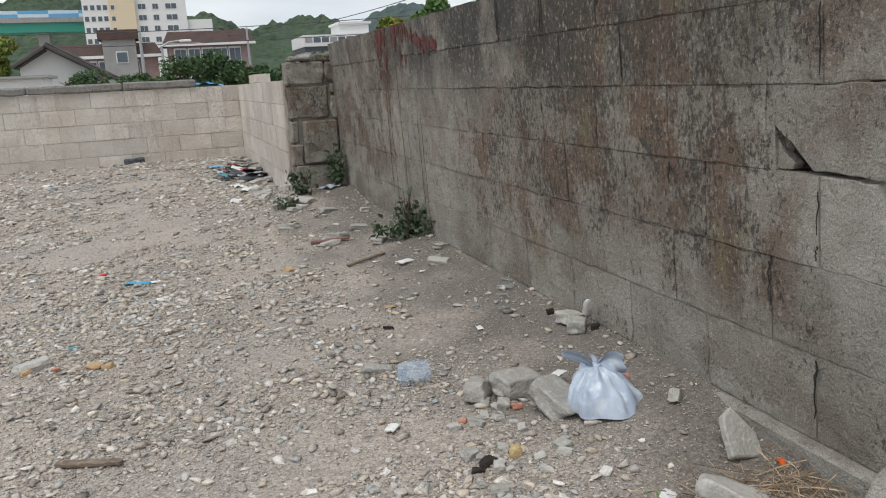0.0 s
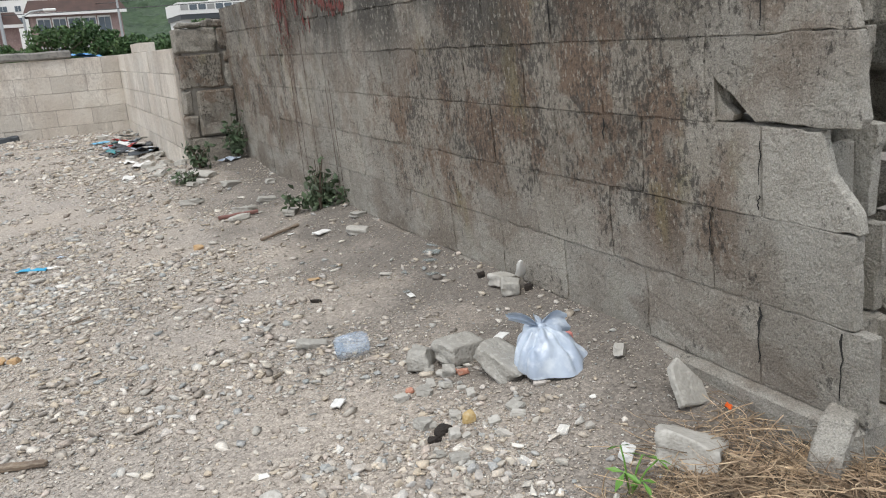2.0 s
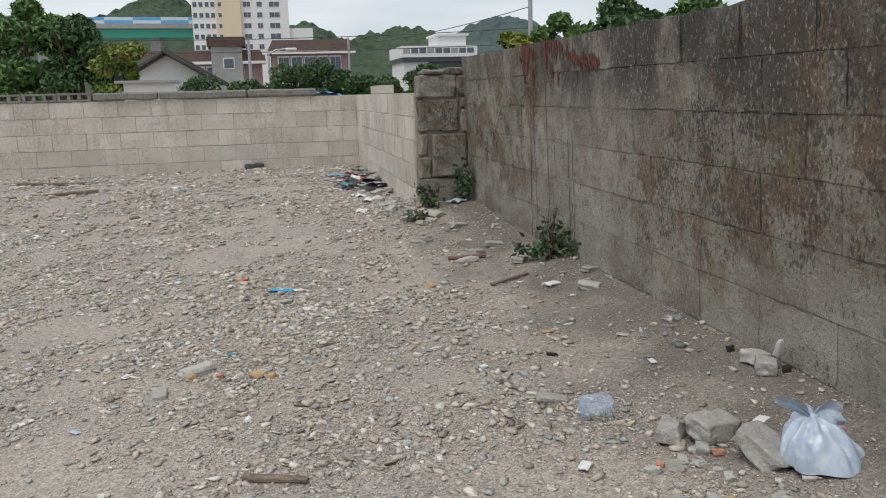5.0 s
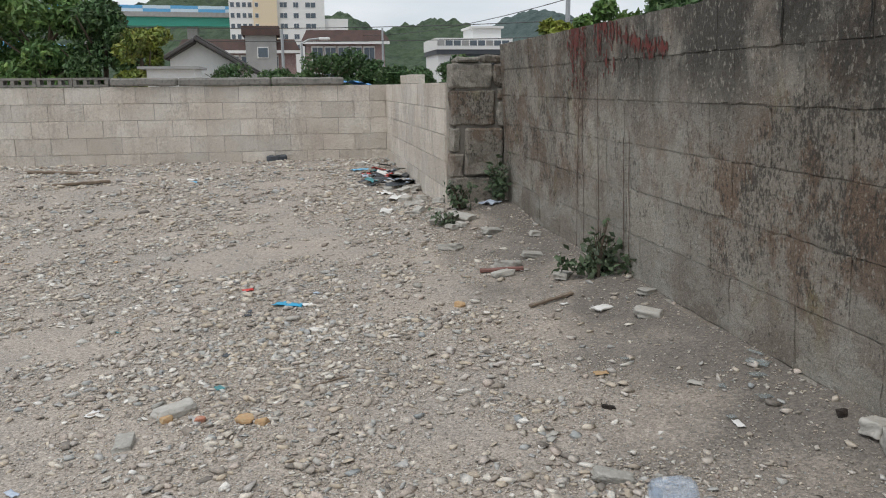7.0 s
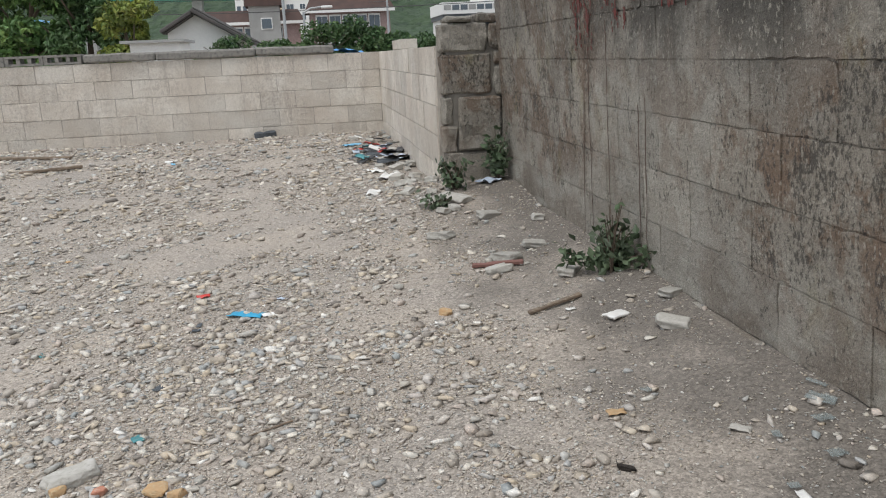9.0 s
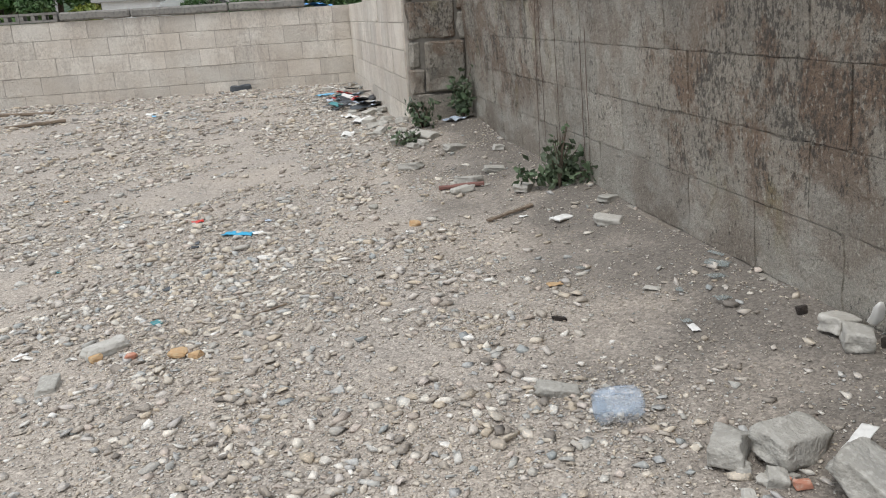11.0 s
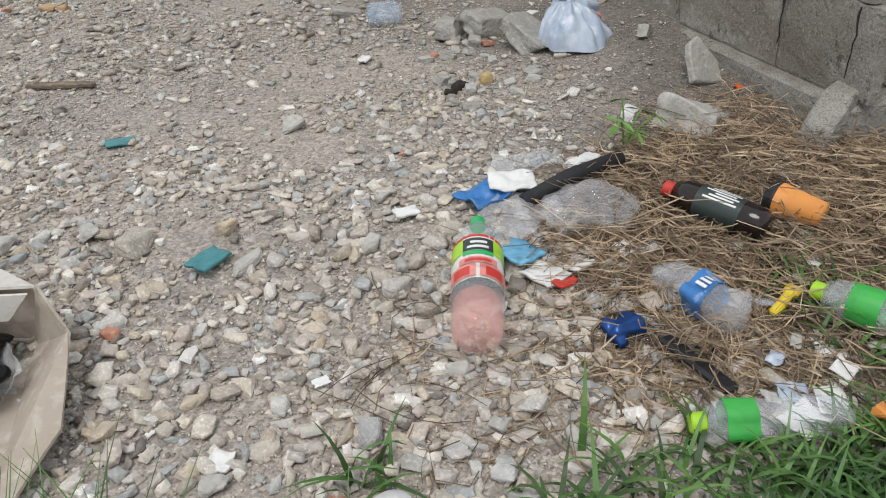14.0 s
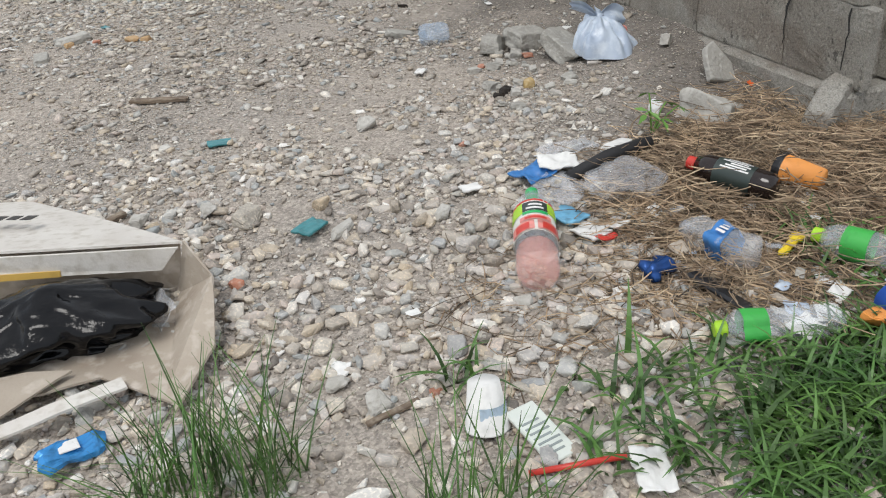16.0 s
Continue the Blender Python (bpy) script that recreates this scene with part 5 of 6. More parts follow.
LBLU = plain("light_blue_print", (0.22, 0.55, 0.80), 0.4, 0.25, 0.1)
BLKP = plain("black_plastic", (0.018, 0.018, 0.02), 0.32, 0.1, 0.2)
ORNG = plain("orange_card", (0.85, 0.34, 0.08), 0.45, 0.08, 0.1)
LIME = plain("lime_plastic", (0.42, 0.72, 0.04), 0.35, 0.1, 0)
GRN = plain("green_label", (0.06, 0.44, 0.08), 0.35, 0.12, 0)
CAPG = plain("green_cap", (0.03, 0.45, 0.13), 0.35, 0.1, 0)
REDP = plain("red_plastic", (0.62, 0.05, 0.035), 0.35, 0.1, 0)
YELP = plain("yellow_plastic", (0.85, 0.62, 0.04), 0.35, 0.1, 0)
PINK = plain("pink_print", (0.80, 0.30, 0.26), 0.4, 0.2, 0)
JUIC = glass_mat("peach_liquid", (0.86, 0.25, 0.14), 0.1, 0.0, 0.30)
COLA = plain("dark_brown_bottle", (0.022, 0.014, 0.012), 0.12, 0.2, 0)
TEAL = plain("teal_shard", (0.06, 0.26, 0.28), 0.35, 0.2, 0.2)
CARD = surf("wet_cardboard", (0.44, 0.38, 0.31), (0.34, 0.28, 0.22), 8.0, (0.56, 0.50, 0.43), 30.0, 0.85, 0.15)
CARDW = surf("pale_printed_cardboard", (0.68, 0.65, 0.60), (0.58, 0.54, 0.49), 8.0, (0.50, 0.46, 0.40), 40.0, 0.8, 0.15)
TAPE = plain("yellow_brown_tape", (0.62, 0.40, 0.10), 0.3, 0.1, 0)
SILV = plain("crushed_foil", (0.7, 0.72, 0.74), 0.25, 0.1, 0.1, metal=0.8)


def lying(base, tip, r, lift=0.0):
    """The pose of a bottle that lies on the ground from its base to its cap: local z runs along it."""
    a = Vector((base[0], base[1], gl(*base) + r + lift))
    b = Vector((tip[0], tip[1], gl(*tip) + r * 0.8 + lift))
    q = (b - a).to_track_quat("Z", "Y")
    return Matrix.Translation(a) @ q.to_matrix().to_4x4()


def band(r0, z0, z1, a0, a1, up, seg=10):
    """A curved patch on a bottle's side, between two angles from the direction up."""
    bm = bmesh.new()
    rows = []
    for z in (z0, (z0 + z1) / 2, z1):
        rows.append([bm.verts.new((r0 * math.cos(up + a0 + (a1 - a0) * i / seg), r0 * math.sin(up + a0 + (a1 - a0) * i / seg), z)) for i in range(seg + 1)])
    for a, b in zip(rows, rows[1:]):
        for i in range(seg):
            bm.faces.new((a[i], a[i + 1], b[i + 1], b[i]))
    return bm


def bottle(label, base, tip, r, L, body_mat, cap_mat, label_mat, z0, z1, lift=0.0, wob=0.0, seed=0, marks=(), fill=None, cap=True, neck=0.32):
    m = lying(base, tip, r, lift)
    t = thing("bottle", m, label, "bottle", "discarded bottles")
    up3 = m.to_3x3().inverted() @ Vector((0, 0, 1))
    up = math.atan2(up3.y, up3.x)
    prof = [(r * 0.72, 0), (r * 0.95, 0.012), (r, 0.035)]
    n = 10
    for i in range(n):
        z = 0.035 + (L * (1 - neck) - 0.035) * (i + 1) / n
        prof.append((r * (0.975 if i % 2 else 1.0), z))
    prof += [(r * 0.93, L * (1 - neck * 0.72)), (r * 0.66, L * (1 - neck * 0.38)), (r * 0.36, L - 0.038), (r * 0.30, L - 0.028), (r * 0.30, L - 0.008)]
    bm = lathe(bmesh.new(), prof, 28, None, wob, seed)
    body = part("body", bm, body_mat, t, smooth=True)
    body.visible_shadow = body_mat not in (PET, FOIL)
    if cap:
        bm = lathe(bmesh.new(), [(0.0145, L - 0.022), (0.0155, L - 0.02), (0.0155, L - 0.002), (0.013, L)], 20)
        part("cap", bm, cap_mat, t, smooth=False)
    if label_mat:
        bm = lathe(bmesh.new(), [(r * 1.012, z0), (r * 1.018, (z0 + z1) / 2), (r * 1.012, z1)], 28, None, wob, seed)
        bm.faces.ensure_lookup_table()
        bmesh.ops.delete(bm, geom=[f for f in bm.faces if len(f.verts) > 4], context="FACES")
        part("label", bm, label_mat, t, smooth=True)
    for i, (a0, a1, q0, q1, mt) in enumerate(marks):
        part("print", band(r * (1.03 + 0.004 * i), q0, q1, a0, a1, up), mt, t)
    if fill:
        bm = lathe(bmesh.new(), [(r * 0.66, 0.003), (r * 0.9, 0.014), (r * 0.95, 0.03), (r * 0.95, 0.085), (r * 0.9, 0.09)], 24)
        part("liquid", bm, fill, t, smooth=True)
    return t


GOLD = plain("label_ground", (0.82, 0.80, 0.74), 0.4, 0.12, 0)
DKGR = plain("dark_label_patch", (0.035, 0.05, 0.045), 0.4, 0.1, 0)
bottle("clear bottle of peach juice with a fruit label", (-1.06, -0.195), (-0.925, 0.115), 0.046, 0.335, PET, CAPG, GOLD, 0.105, 0.228, wob=0.03,
       marks=[(-1.5, 1.5, 0.222, 0.229, REDP), (-1.5, -0.6, 0.178, 0.220, LIME), (0.6, 1.5, 0.178, 0.220, LIME), (-0.6, 0.6, 0.182, 0.217, DKGR), (-0.6, 0.6, 0.170, 0.180, CAPG), (-0.42, 0.40, 0.188, 0.195, WPAP), (-0.30, 0.34, 0.201, 0.208, WPAP), (-0.75, 0.75, 0.145, 0.162, PINK), (-0.5, 0.5, 0.149, 0.157, REDP), (-1.3, -0.08, 0.108, 0.142, PINK), (0.06, 1.3, 0.108, 0.142, PINK), (-1.0, -0.3, 0.112, 0.135, REDP), (0.28, 1.0, 0.112, 0.135, REDP)], fill=JUIC)
bottle("dark brown soft drink bottle with a red cap in straw", (-0.453, -0.15), (-0.554, 0.055), 0.033, 0.215, COLA, REDP, DKGR, 0.05, 0.14, lift=0.035,
       marks=[(-0.9, 0.9, 0.055, 0.135, DKGR)] + [(-0.75 + 0.2 * k, -0.63 + 0.2 * k, 0.06 + 0.008 * (k % 2), 0.128 - 0.01 * (k % 3), WPAP) for k in range(7)], neck=0.30)
bottle("crushed clear water bottle with a blue label", (-0.655, -0.335), (-0.69, -0.14), 0.036, 0.20, PET, BPAP, BPAP, 0.055, 0.105, lift=0.01, wob=0.5, seed=3,
       marks=[(-0.5 + 0.3 * k, -0.32 + 0.3 * k, 0.068, 0.09, WPAP) for k in range(4)], cap=False)
bottle("clear soda bottle with lime cap and green label", (-0.385, -0.56), (-0.505, -0.290), 0.034, 0.27, PET, LIME, GRN, 0.155, 0.205, lift=0.02, wob=0.06, seed=4, neck=0.22)
bottle("crushed clear bottle with a green label in grass", (-0.655, -0.56), (-0.86, -0.48), 0.028, 0.22, PET, LIME, GRN, 0.13, 0.175, lift=0.01, wob=0.35, seed=5, neck=0.25)
bottle("crushed clear plastic bottle stub on gravel", (-0.645, 1.385), (-0.755, 1.41), 0.04, 0.12, glass_mat("cloudy_bottle_plastic", (0.56, 0.68, 0.82), 0.1, 0.0, 0.30), BPAP, None, 0, 0, wob=0.35, seed=6, cap=False, neck=0.2)


def sheet(name, x, y, w, h, mat, label, category, rz=0, tilt=(0, 0), crumple=0.01, seed=0, z=0.0, fold=0.0, thick=0.0015, n=18, group=""):
    """A creased sheet lying on the ground."""
    crumple = min(crumple, 0.3 * min(w, h))
    bm = bmesh.new()
    bmesh.ops.create_grid(bm, x_segments=n, y_segments=n, size=0.5)
    for v in bm.verts:
        u, q = v.co.x, v.co.y
        zz = 0.6 * crumple * (noise.noise((u * 2.4 + seed, q * 2.4, 0)) + 0.45 * abs(noise.noise((u * 5 + q * 2, q * 4 + seed, 3)))) + fold * abs(u) * w
        v.co = Vector((u * w * (1 + 0.12 * noise.noise((q * 3, seed, 1))), q * h * (1 + 0.12 * noise.noise((u * 3, seed, 2))), zz))
    lo = min(v.co.z for v in bm.verts)
    for v in bm.verts:
        v.co.z -= lo
    r = bmesh.ops.solidify(bm, geom=bm.faces[:], thickness=thick)
    ob = mesh_ob(name, bm, mat, smooth=True)
    ob.matrix_world = pose(x, y, gl(x, y) + 0.004 + z, tilt[0], tilt[1], rz)
    return tagged(ob, label, category, group)


def bag(name, x, y, sx, sy, sz, mat, label, seed, ears=(), fold=0.25, z=0.0):
    """A knotted or slumped plastic bag with sharp folds."""
    t = thing(name, pose(x, y, gl(x, y) + z), label, "plastic bag")
    bm = bmesh.new()
    bmesh.ops.create_icosphere(bm, subdivisions=5, radius=1)
    for v in bm.verts:
        p = v.co.copy()
        a = math.atan2(p.y, p.x)
        pinch = 1 - 0.62 * max(0, p.z) ** 1.3
        ridge = abs(noise.noise((p.x * 1.3 + seed, p.y * 1.3, p.z * 0.7 + seed))) + 0.5 * abs(noise.noise((p.x * 3.2 + seed, p.y * 3.2, p.z * 1.6)))
        k = pinch * (1 - fold * ridge) + 0.10 * noise.noise(p * 1.7 + Vector((seed, 0, 0)))
        v.co = Vector((p.x * k * sx / 2, p.y * k * sy / 2, max(0.0, (p.z + 0.75) / 1.75) * sz))
    part("sack", bm, mat, t, smooth=True)
    for i, (dx, dy, dz, w) in enumerate(ears):
        bm = bmesh.new()
        rows = []
        for j in range(7):
            f = j / 6
            c = Vector((dx * f, dy * f, sz * 0.93 + dz * math.sin(f * 2.2)))
            half = w * (0.12 + 0.5 * f * (1 - 0.2 * f))
            s = Vector((-dy, dx, 0)).normalized()
            rows.append([bm.verts.new(c + s * half * q + Vector((0, 0, 0.3 * half * math.cos(q * 4 + i + f)))) for q in (-1, -0.6, -0.2, 0.2, 0.6, 1)])
        for a, b in zip(rows, rows[1:]):
            for q in range(5):
                bm.faces.new((a[q], a[q + 1], b[q + 1], b[q]))
        bmesh.ops.solidify(bm, geom=bm.faces[:], thickness=0.0015)
        part("handle", bm, mat, t, smooth=True)
    return t


wb = thing("plastic_bag", pose(-0.300, 0.90, gl(-0.300, 0.90)) @ Matrix.Diagonal((1.18, 1.1, 0.86, 1)), "knotted white plastic bag of rubbish by the wall", "plastic bag")
bm = bmesh.new()
rings = []
for j in range(30):
    f = j / 29
    ring = []
    for i in range(160):
        a = 2 * math.pi * i / 160
        ca, sa = math.cos(a), math.sin(a)
        # folds that run out from the knot, sharp at their crests
        w = 5.2 * a + 2.4 * noise.noise((ca * 1.4, sa * 1.4, f * 0.6)) + 0.8 * f
        crest = 1 - abs(math.sin(w)) ** 0.7
        lump = noise.noise((ca * 1.6 + 2, sa * 1.6, f * 1.8))
        toward = 0.5 + 0.5 * math.cos(a - radians(-65))
        r = 0.012 + (0.056 + 0.052 * toward) * f ** 0.72 * (1 + 0.42 * lump) * (1 - 0.20 * crest * (0.3 + 0.7 * math.sin(3.1 * f)))
        h = 0.132 * (1 - f ** (1.9 + 1.3 * (1 - toward))) + 0.020 * f * (1 - f) * 4 * noise.noise((ca * 3.5, sa * 3.5, f * 4 + 9)) - 0.016 * crest * math.sin(3.1 * f)
        ring.append(bm.verts.new((r * ca, r * sa * 0.9, max(0.002, h))))
    rings.append(ring)
for a, b in zip(rings, rings[1:]):
    for i in range(160):
        bm.faces.new((a[i], a[(i + 1) % 160], b[(i + 1) % 160], b[i]))
part("sack", bm, WBAG, wb, smooth=True)
for dx, dy, dz, w in ((-0.075, 0.03, 0.052, 0.050), (0.080, 0.0, -0.006, 0.075), (0.02, 0.05, 0.02, 0.045)):
    bm = bmesh.new()
    rows = []
    for j in range(9):
        f = j / 8
        c = Vector((dx * f, dy * f, 0.124 + dz * f + 0.012 * math.sin(3.1 * f)))
        half = w * (0.10 + 0.75 * math.sin(min(1.0, f * 1.05) * 2.3) * 0.6)
        s = Vector((-dy * 0.6, dx * 0.35, abs(dx) * 0.7 + 0.02)).normalized()
        u = Vector((0, -1, 0))
        rows.append([bm.verts.new(c + s * half * q + u * 0.010 * math.cos(q * 5 + f * 2)) for q in (-1, -0.7, -0.35, 0, 0.35, 0.7, 1)])
    for a, b in zip(rows, rows[1:]):
        for q in range(6):
            bm.faces.new((a[q], a[q + 1], b[q + 1], b[q]))
    part("handle", bm, WBAG, wb, smooth=True)
part("knot", rock_bm((0.035, 0.03, 0.03), 0.2, 2, 4), WBAG, wb, smooth=True).location = (0, 0, 0.131)
chunk("pink_scrap", -0.20, 0.93, (0.06, 0.05, 0.06), 33, PINK, "pinkish scrap spilling from the bag", "debris")
sheet("printed_card", -0.36, 1.05, 0.12, 0.03, WPAP, "white printed strip sticking out by the bag", "card", 35, (0, 0), 0.004, 2, 0.05)
sheet("glove", -1.63, 3.66, 0.15, 0.06, plain("blue_rubber", (0.03, 0.36, 0.60), 0.45, 0.15, 0.3), "crumpled blue rubber glove on gravel", "glove", -25, (0, 0), 0.035, 3)
sheet("paper_scrap", -1.54, 3.63, 0.05, 0.04, WPAP, "small white paper scrap beside a glove", "paper", 10, (0, 0), 0.02, 4)
sheet("red_scrap", -1.85, 4.02, 0.06, 0.04, REDP, "small red plastic scrap on gravel", "plastic", 10, (0, 0), 0.02, 5)
sheet("white_card", -0.275, 2.95, 0.085, 0.055, WPAP, "small white card on dirt", "card", 25, (0, 0), 0.006, 6, 0.01, thick=0.008)
GLAS = glass_mat("greenish_glass", (0.34, 0.39, 0.39), 0.15, 0.0, 0.34)
for i, (x, y, w, h, r) in enumerate([(-0.08, 2.06, 0.13, 0.09, -50), (-0.13, 1.98, 0.10, 0.06, 10), (-0.19, 1.84, 0.09, 0.06, 20), (-0.25, 1.98, 0.06, 0.04, 70), (-0.04, 2.14, 0.10, 0.03, -60), (-0.42, 2.35, 0.07, 0.05, 30), (-0.33, 1.78, 0.05, 0.04, 0), (-0.62, 2.62, 0.05, 0.035, 80), (-0.9, 2.2, 0.05, 0.035, 15)]):
    sheet("glass_shard", x, y, 0.55 * w, 0.55 * h, GLAS, "dull greenish broken sheet of glass on dirt", "glass", r, (0, 2 + 3 * (i % 3)), 0.012, 60 + i, 0.004, 0, 0.003, 8, "glass shards")
slab_piece("grey_rubble", -0.075, 1.50, (0.10, 0.07, 0.045), 40, PALE, "grey rubble lump at the wall's foot", (0, 10, 20), 0.4, "stone")
slab_piece("grey_rubble", -0.09, 1.41, (0.09, 0.07, 0.05), 41, GREYC, "grey rubble lump at the wall's foot", (0, 0, 60), 0.4, "stone")
chunk("black_scrap", -0.035, 1.38, (0.04, 0.03, 0.03), 42, BLK, "black lump at the wall's foot", "debris")
chunk("black_scrap", -0.085, 1.63, (0.035, 0.03, 0.035), 43, BLK, "black lump at the wall's foot", "debris")
bm = lathe(bmesh.new(), [(0.010, 0), (0.022, 0.02), (0.020, 0.05), (0.012, 0.075), (0.004, 0.085)], 18, None, 0.5, 3)
for v in bm.verts:
    v.co.y *= 0.4
ob = mesh_ob("white_scrap", bm, WPAP, smooth=True)
ob.matrix_world = pose(-0.035, 1.42, gl(-0.035, 1.42) + 0.035, 25, -20, 0)
tagged(ob, "white broken plastic piece by the wall", "plastic")
sheet("orange_scrap", -0.065, 0.42, 0.022, 0.018, plain("orange_plastic", (0.8, 0.13, 0.02), 0.4, 0.1, 0), "tiny orange plastic scrap", "plastic", 30, (30, 0), 0.01, 9)

# trash by the low wall
for i, (x, y, w, h, mt, s) in enumerate([(-0.62, 8.0, 0.35, 0.25, BLKP, 1), (-0.72, 8.15, 0.25, 0.2, WBAG, 2), (-0.85, 8.3, 0.15, 0.1, REDP, 3), (-0.58, 7.6, 0.3, 0.2, WBAG, 4), (-0.66, 7.8, 0.3, 0.15, SLATE, 5), (-0.9, 8.6, 0.2, 0.1, LBLU, 6), (-0.73, 6.6, 0.22, 0.15, WPAP, 7), (-0.8, 7.0, 0.2, 0.1, WPAP, 8), (-2.6, 8.2, 0.10, 0.06, LBLU, 9), (-2.65, 8.35, 0.10, 0.08, WPAP, 10), (-0.18, 5.45, 0.14, 0.12, WBAG, 11), (-0.9, 5.9, 0.18, 0.1, WPAP, 12)]):
    sheet("rag", x, y, w, h, mt, "crumpled litter heaped near the low wall" if i < 6 else "crumpled litter scrap on gravel", "litter", 40 * i, (0, 0), 0.10, s, group="crumpled litter")
rn = random.Random(17)
for i in range(40):
    x, y = rn.uniform(-3.6, -0.3), rn.uniform(1.6, 8.8)
    sheet("scrap", x, y, rn.uniform(0.02, 0.06), rn.uniform(0.015, 0.035), rn.choice([WPAP, PALE, PALE, WBAG, TEAL, ORB, SLATE]), "small flat scrap lying on gravel", "scrap", rn.uniform(0, 360), (0, 0), 0.02, i, n=6, group="small scraps")

for i in range(46):
    x, y = -0.48 - abs(rn.gauss(0, 0.22)), rn.uniform(4.9, 9.7)
    q = rn.uniform(0.05, 0.13)
    slab_piece("rubble_stone", x, y, (q, q * 0.7, q * 0.4), 260 + i, (GREYC, PALE, PALE)[i % 3], "flat pale rubble stone on dirt", (rn.uniform(-15, 15), rn.uniform(-15, 15), rn.uniform(0, 360)), 0.4, "stone", "rubble stones")
for i in range(22):
    x, y = -0.72 + rn.gauss(0, 0.14), 7.9 + rn.gauss(0, 0.35)
    sheet("rag", x, y, rn.uniform(0.08, 0.2), rn.uniform(0.06, 0.12), (BLKP, WBAG, SLATE, PALE, WPAP, BLKP, TEAL, REDP)[i % 8], "crumpled litter heaped near the low wall", "litter", rn.uniform(0, 360), (rn.uniform(-20, 20), rn.uniform(-20, 20)), 0.09, 130 + i, 0.01 + 0.002 * i, 0, 0.002, 9, "crumpled litter")

# close to the end of the walk
sheet("card_pack", -0.87, 0.215, 0.10, 0.08, BPAP, "crumpled blue card packet on gravel", "packet", 20, (0, 0), 0.03, 11, 0.005, 0.15, 0.004)
sheet("card_pack", -0.80, 0.225, 0.10, 0.07, WPAP, "white printed card packet on gravel", "packet", -15, (8, 0), 0.02, 12, 0.022, 0.1, 0.004)
sheet("juice_carton", -0.885, 0.02, 0.075, 0.08, LBLU, "flattened light blue drink carton", "carton", 25, (0, 6), 0.012, 13, 0.012, 0.1, 0.006)
sheet("juice_carton", -0.865, -0.055, 0.07, 0.07, WPAP, "flattened white printed carton end", "carton", 25, (0, 6), 0.012, 14, 0.010, 0.1, 0.006)
sheet("juice_carton", -0.845, -0.09, 0.05, 0.03, REDP, "torn red printed carton end", "carton", 25, (0, 10), 0.012, 15, 0.012, 0.1, 0.004)
bag("clear_bag", -0.70, 0.07, 0.22, 0.18, 0.10, FOIL, "empty clear plastic bag on straw", 9, fold=0.55)
sheet("plastic_film", -0.84, 0.13, 0.18, 0.12, FOIL, "creased clear plastic film on gravel", "plastic", 40, (0, 0), 0.04, 16)
sheet("plastic_film", -0.73, 0.30, 0.16, 0.08, FOIL, "creased clear plastic film on gravel", "plastic", 10, (0, 0), 0.03, 17)
bm = bmesh.new()
tube(bm, [(-0.80, 0.165, gl(-0.80, 0.165) + 0.016), (-0.68, 0.19, gl(-0.68, 0.19) + 0.03), (-0.545, 0.21, gl(-0.545, 0.21) + 0.03)], 0.017, 12)
tagged(mesh_ob("foam_tube", bm, plain("black_foam", (0.022, 0.022, 0.024), 0.75, 0.1, 0.3), smooth=True), "black foam tube lying on straw", "tube")
chunk("foam_lump", -0.62, 0.245, (0.10, 0.05, 0.03), 50, WPAP, "white foam lump behind the tube", "foam", (0, 0, 15), 0.0)
chunk("foam_lump", -0.52, -0.0, (0.05, 0.025, 0.02), 51, WPAP, "white foam scrap in straw", "foam", (0, 0, 55), -0.6)
chunk("foam_lump", -0.25, 0.03, (0.03, 0.03, 0.025), 52, WPAP, "white foam scrap in straw", "foam", (0, 0, 0), -0.8)
chunk("foam_lump", -0.83, -0.005, (0.035, 0.03, 0.02), 53, PALE, "pale lump beside a carton", "foam")
cup = thing("paper_cup", lying((-0.322, -0.15), (-0.365, -0.05), 0.032, 0.03), "orange paper cup with a black lid in straw", "cup")
part("body", lathe(bmesh.new(), [(0.025, 0), (0.0365, 0.088), (0.038, 0.09)], 28), ORNG, cup, smooth=True)
part("lid", lathe(bmesh.new(), [(0.039, 0.088), (0.041, 0.092), (0.040, 0.098), (0.034, 0.10), (0.033, 0.108), (0.03, 0.109)], 28), BLKP, cup, "black plastic lid")
sheet("white_shard", -0.795, -0.05, 0.05, 0.05, WPAP, "white broken plate shard", "shard", 20, (-20, 0), 0.003, 18, 0.012, 0, 0.006)
can = thing("crushed_can", lying((-0.85, -0.255), (-0.775, -0.235), 0.026, -0.004), "crushed blue and silver drink can", "can")
part("body", lathe(bmesh.new(), [(0.016, 0), (0.023, 0.012), (0.015, 0.03), (0.025, 0.05), (0.017, 0.065), (0.014, 0.07)], 26, None, 1.1, 5), plain("blue_can", (0.02, 0.08, 0.28), 0.3, 0.2, 0.1, metal=0.5), can, smooth=True)
sheet("foil_scrap", -0.775, -0.245, 0.06, 0.055, SILV, "crumpled silver foil beside a can", "foil", 30, (0, 0), 0.035, 19)
bm = bmesh.new()
box(bm, -0.016, -0.075, 0, 0.016, 0.075, 0.014, bevel=0.005)
ob = mesh_ob("black_strip", bm, BLKP)
ob.matrix_world = pose(-0.76, -0.365, gl(-0.76, -0.365) + 0.008, 0, 8, 8)
tagged(ob, "black plastic strip among straw", "plastic")
clip_bm = bmesh.new()
box(clip_bm, -0.04, -0.009, 0, 0.03, 0.009, 0.014, bevel=0.004)
box(clip_bm, 0.02, -0.014, 0, 0.045, 0.014, 0.012, bevel=0.004)
ob = mesh_ob("yellow_clip", clip_bm, YELP)
ob.matrix_world = pose(-0.535, -0.30, gl(-0.535, -0.30) + 0.02, 0, -10, 25)
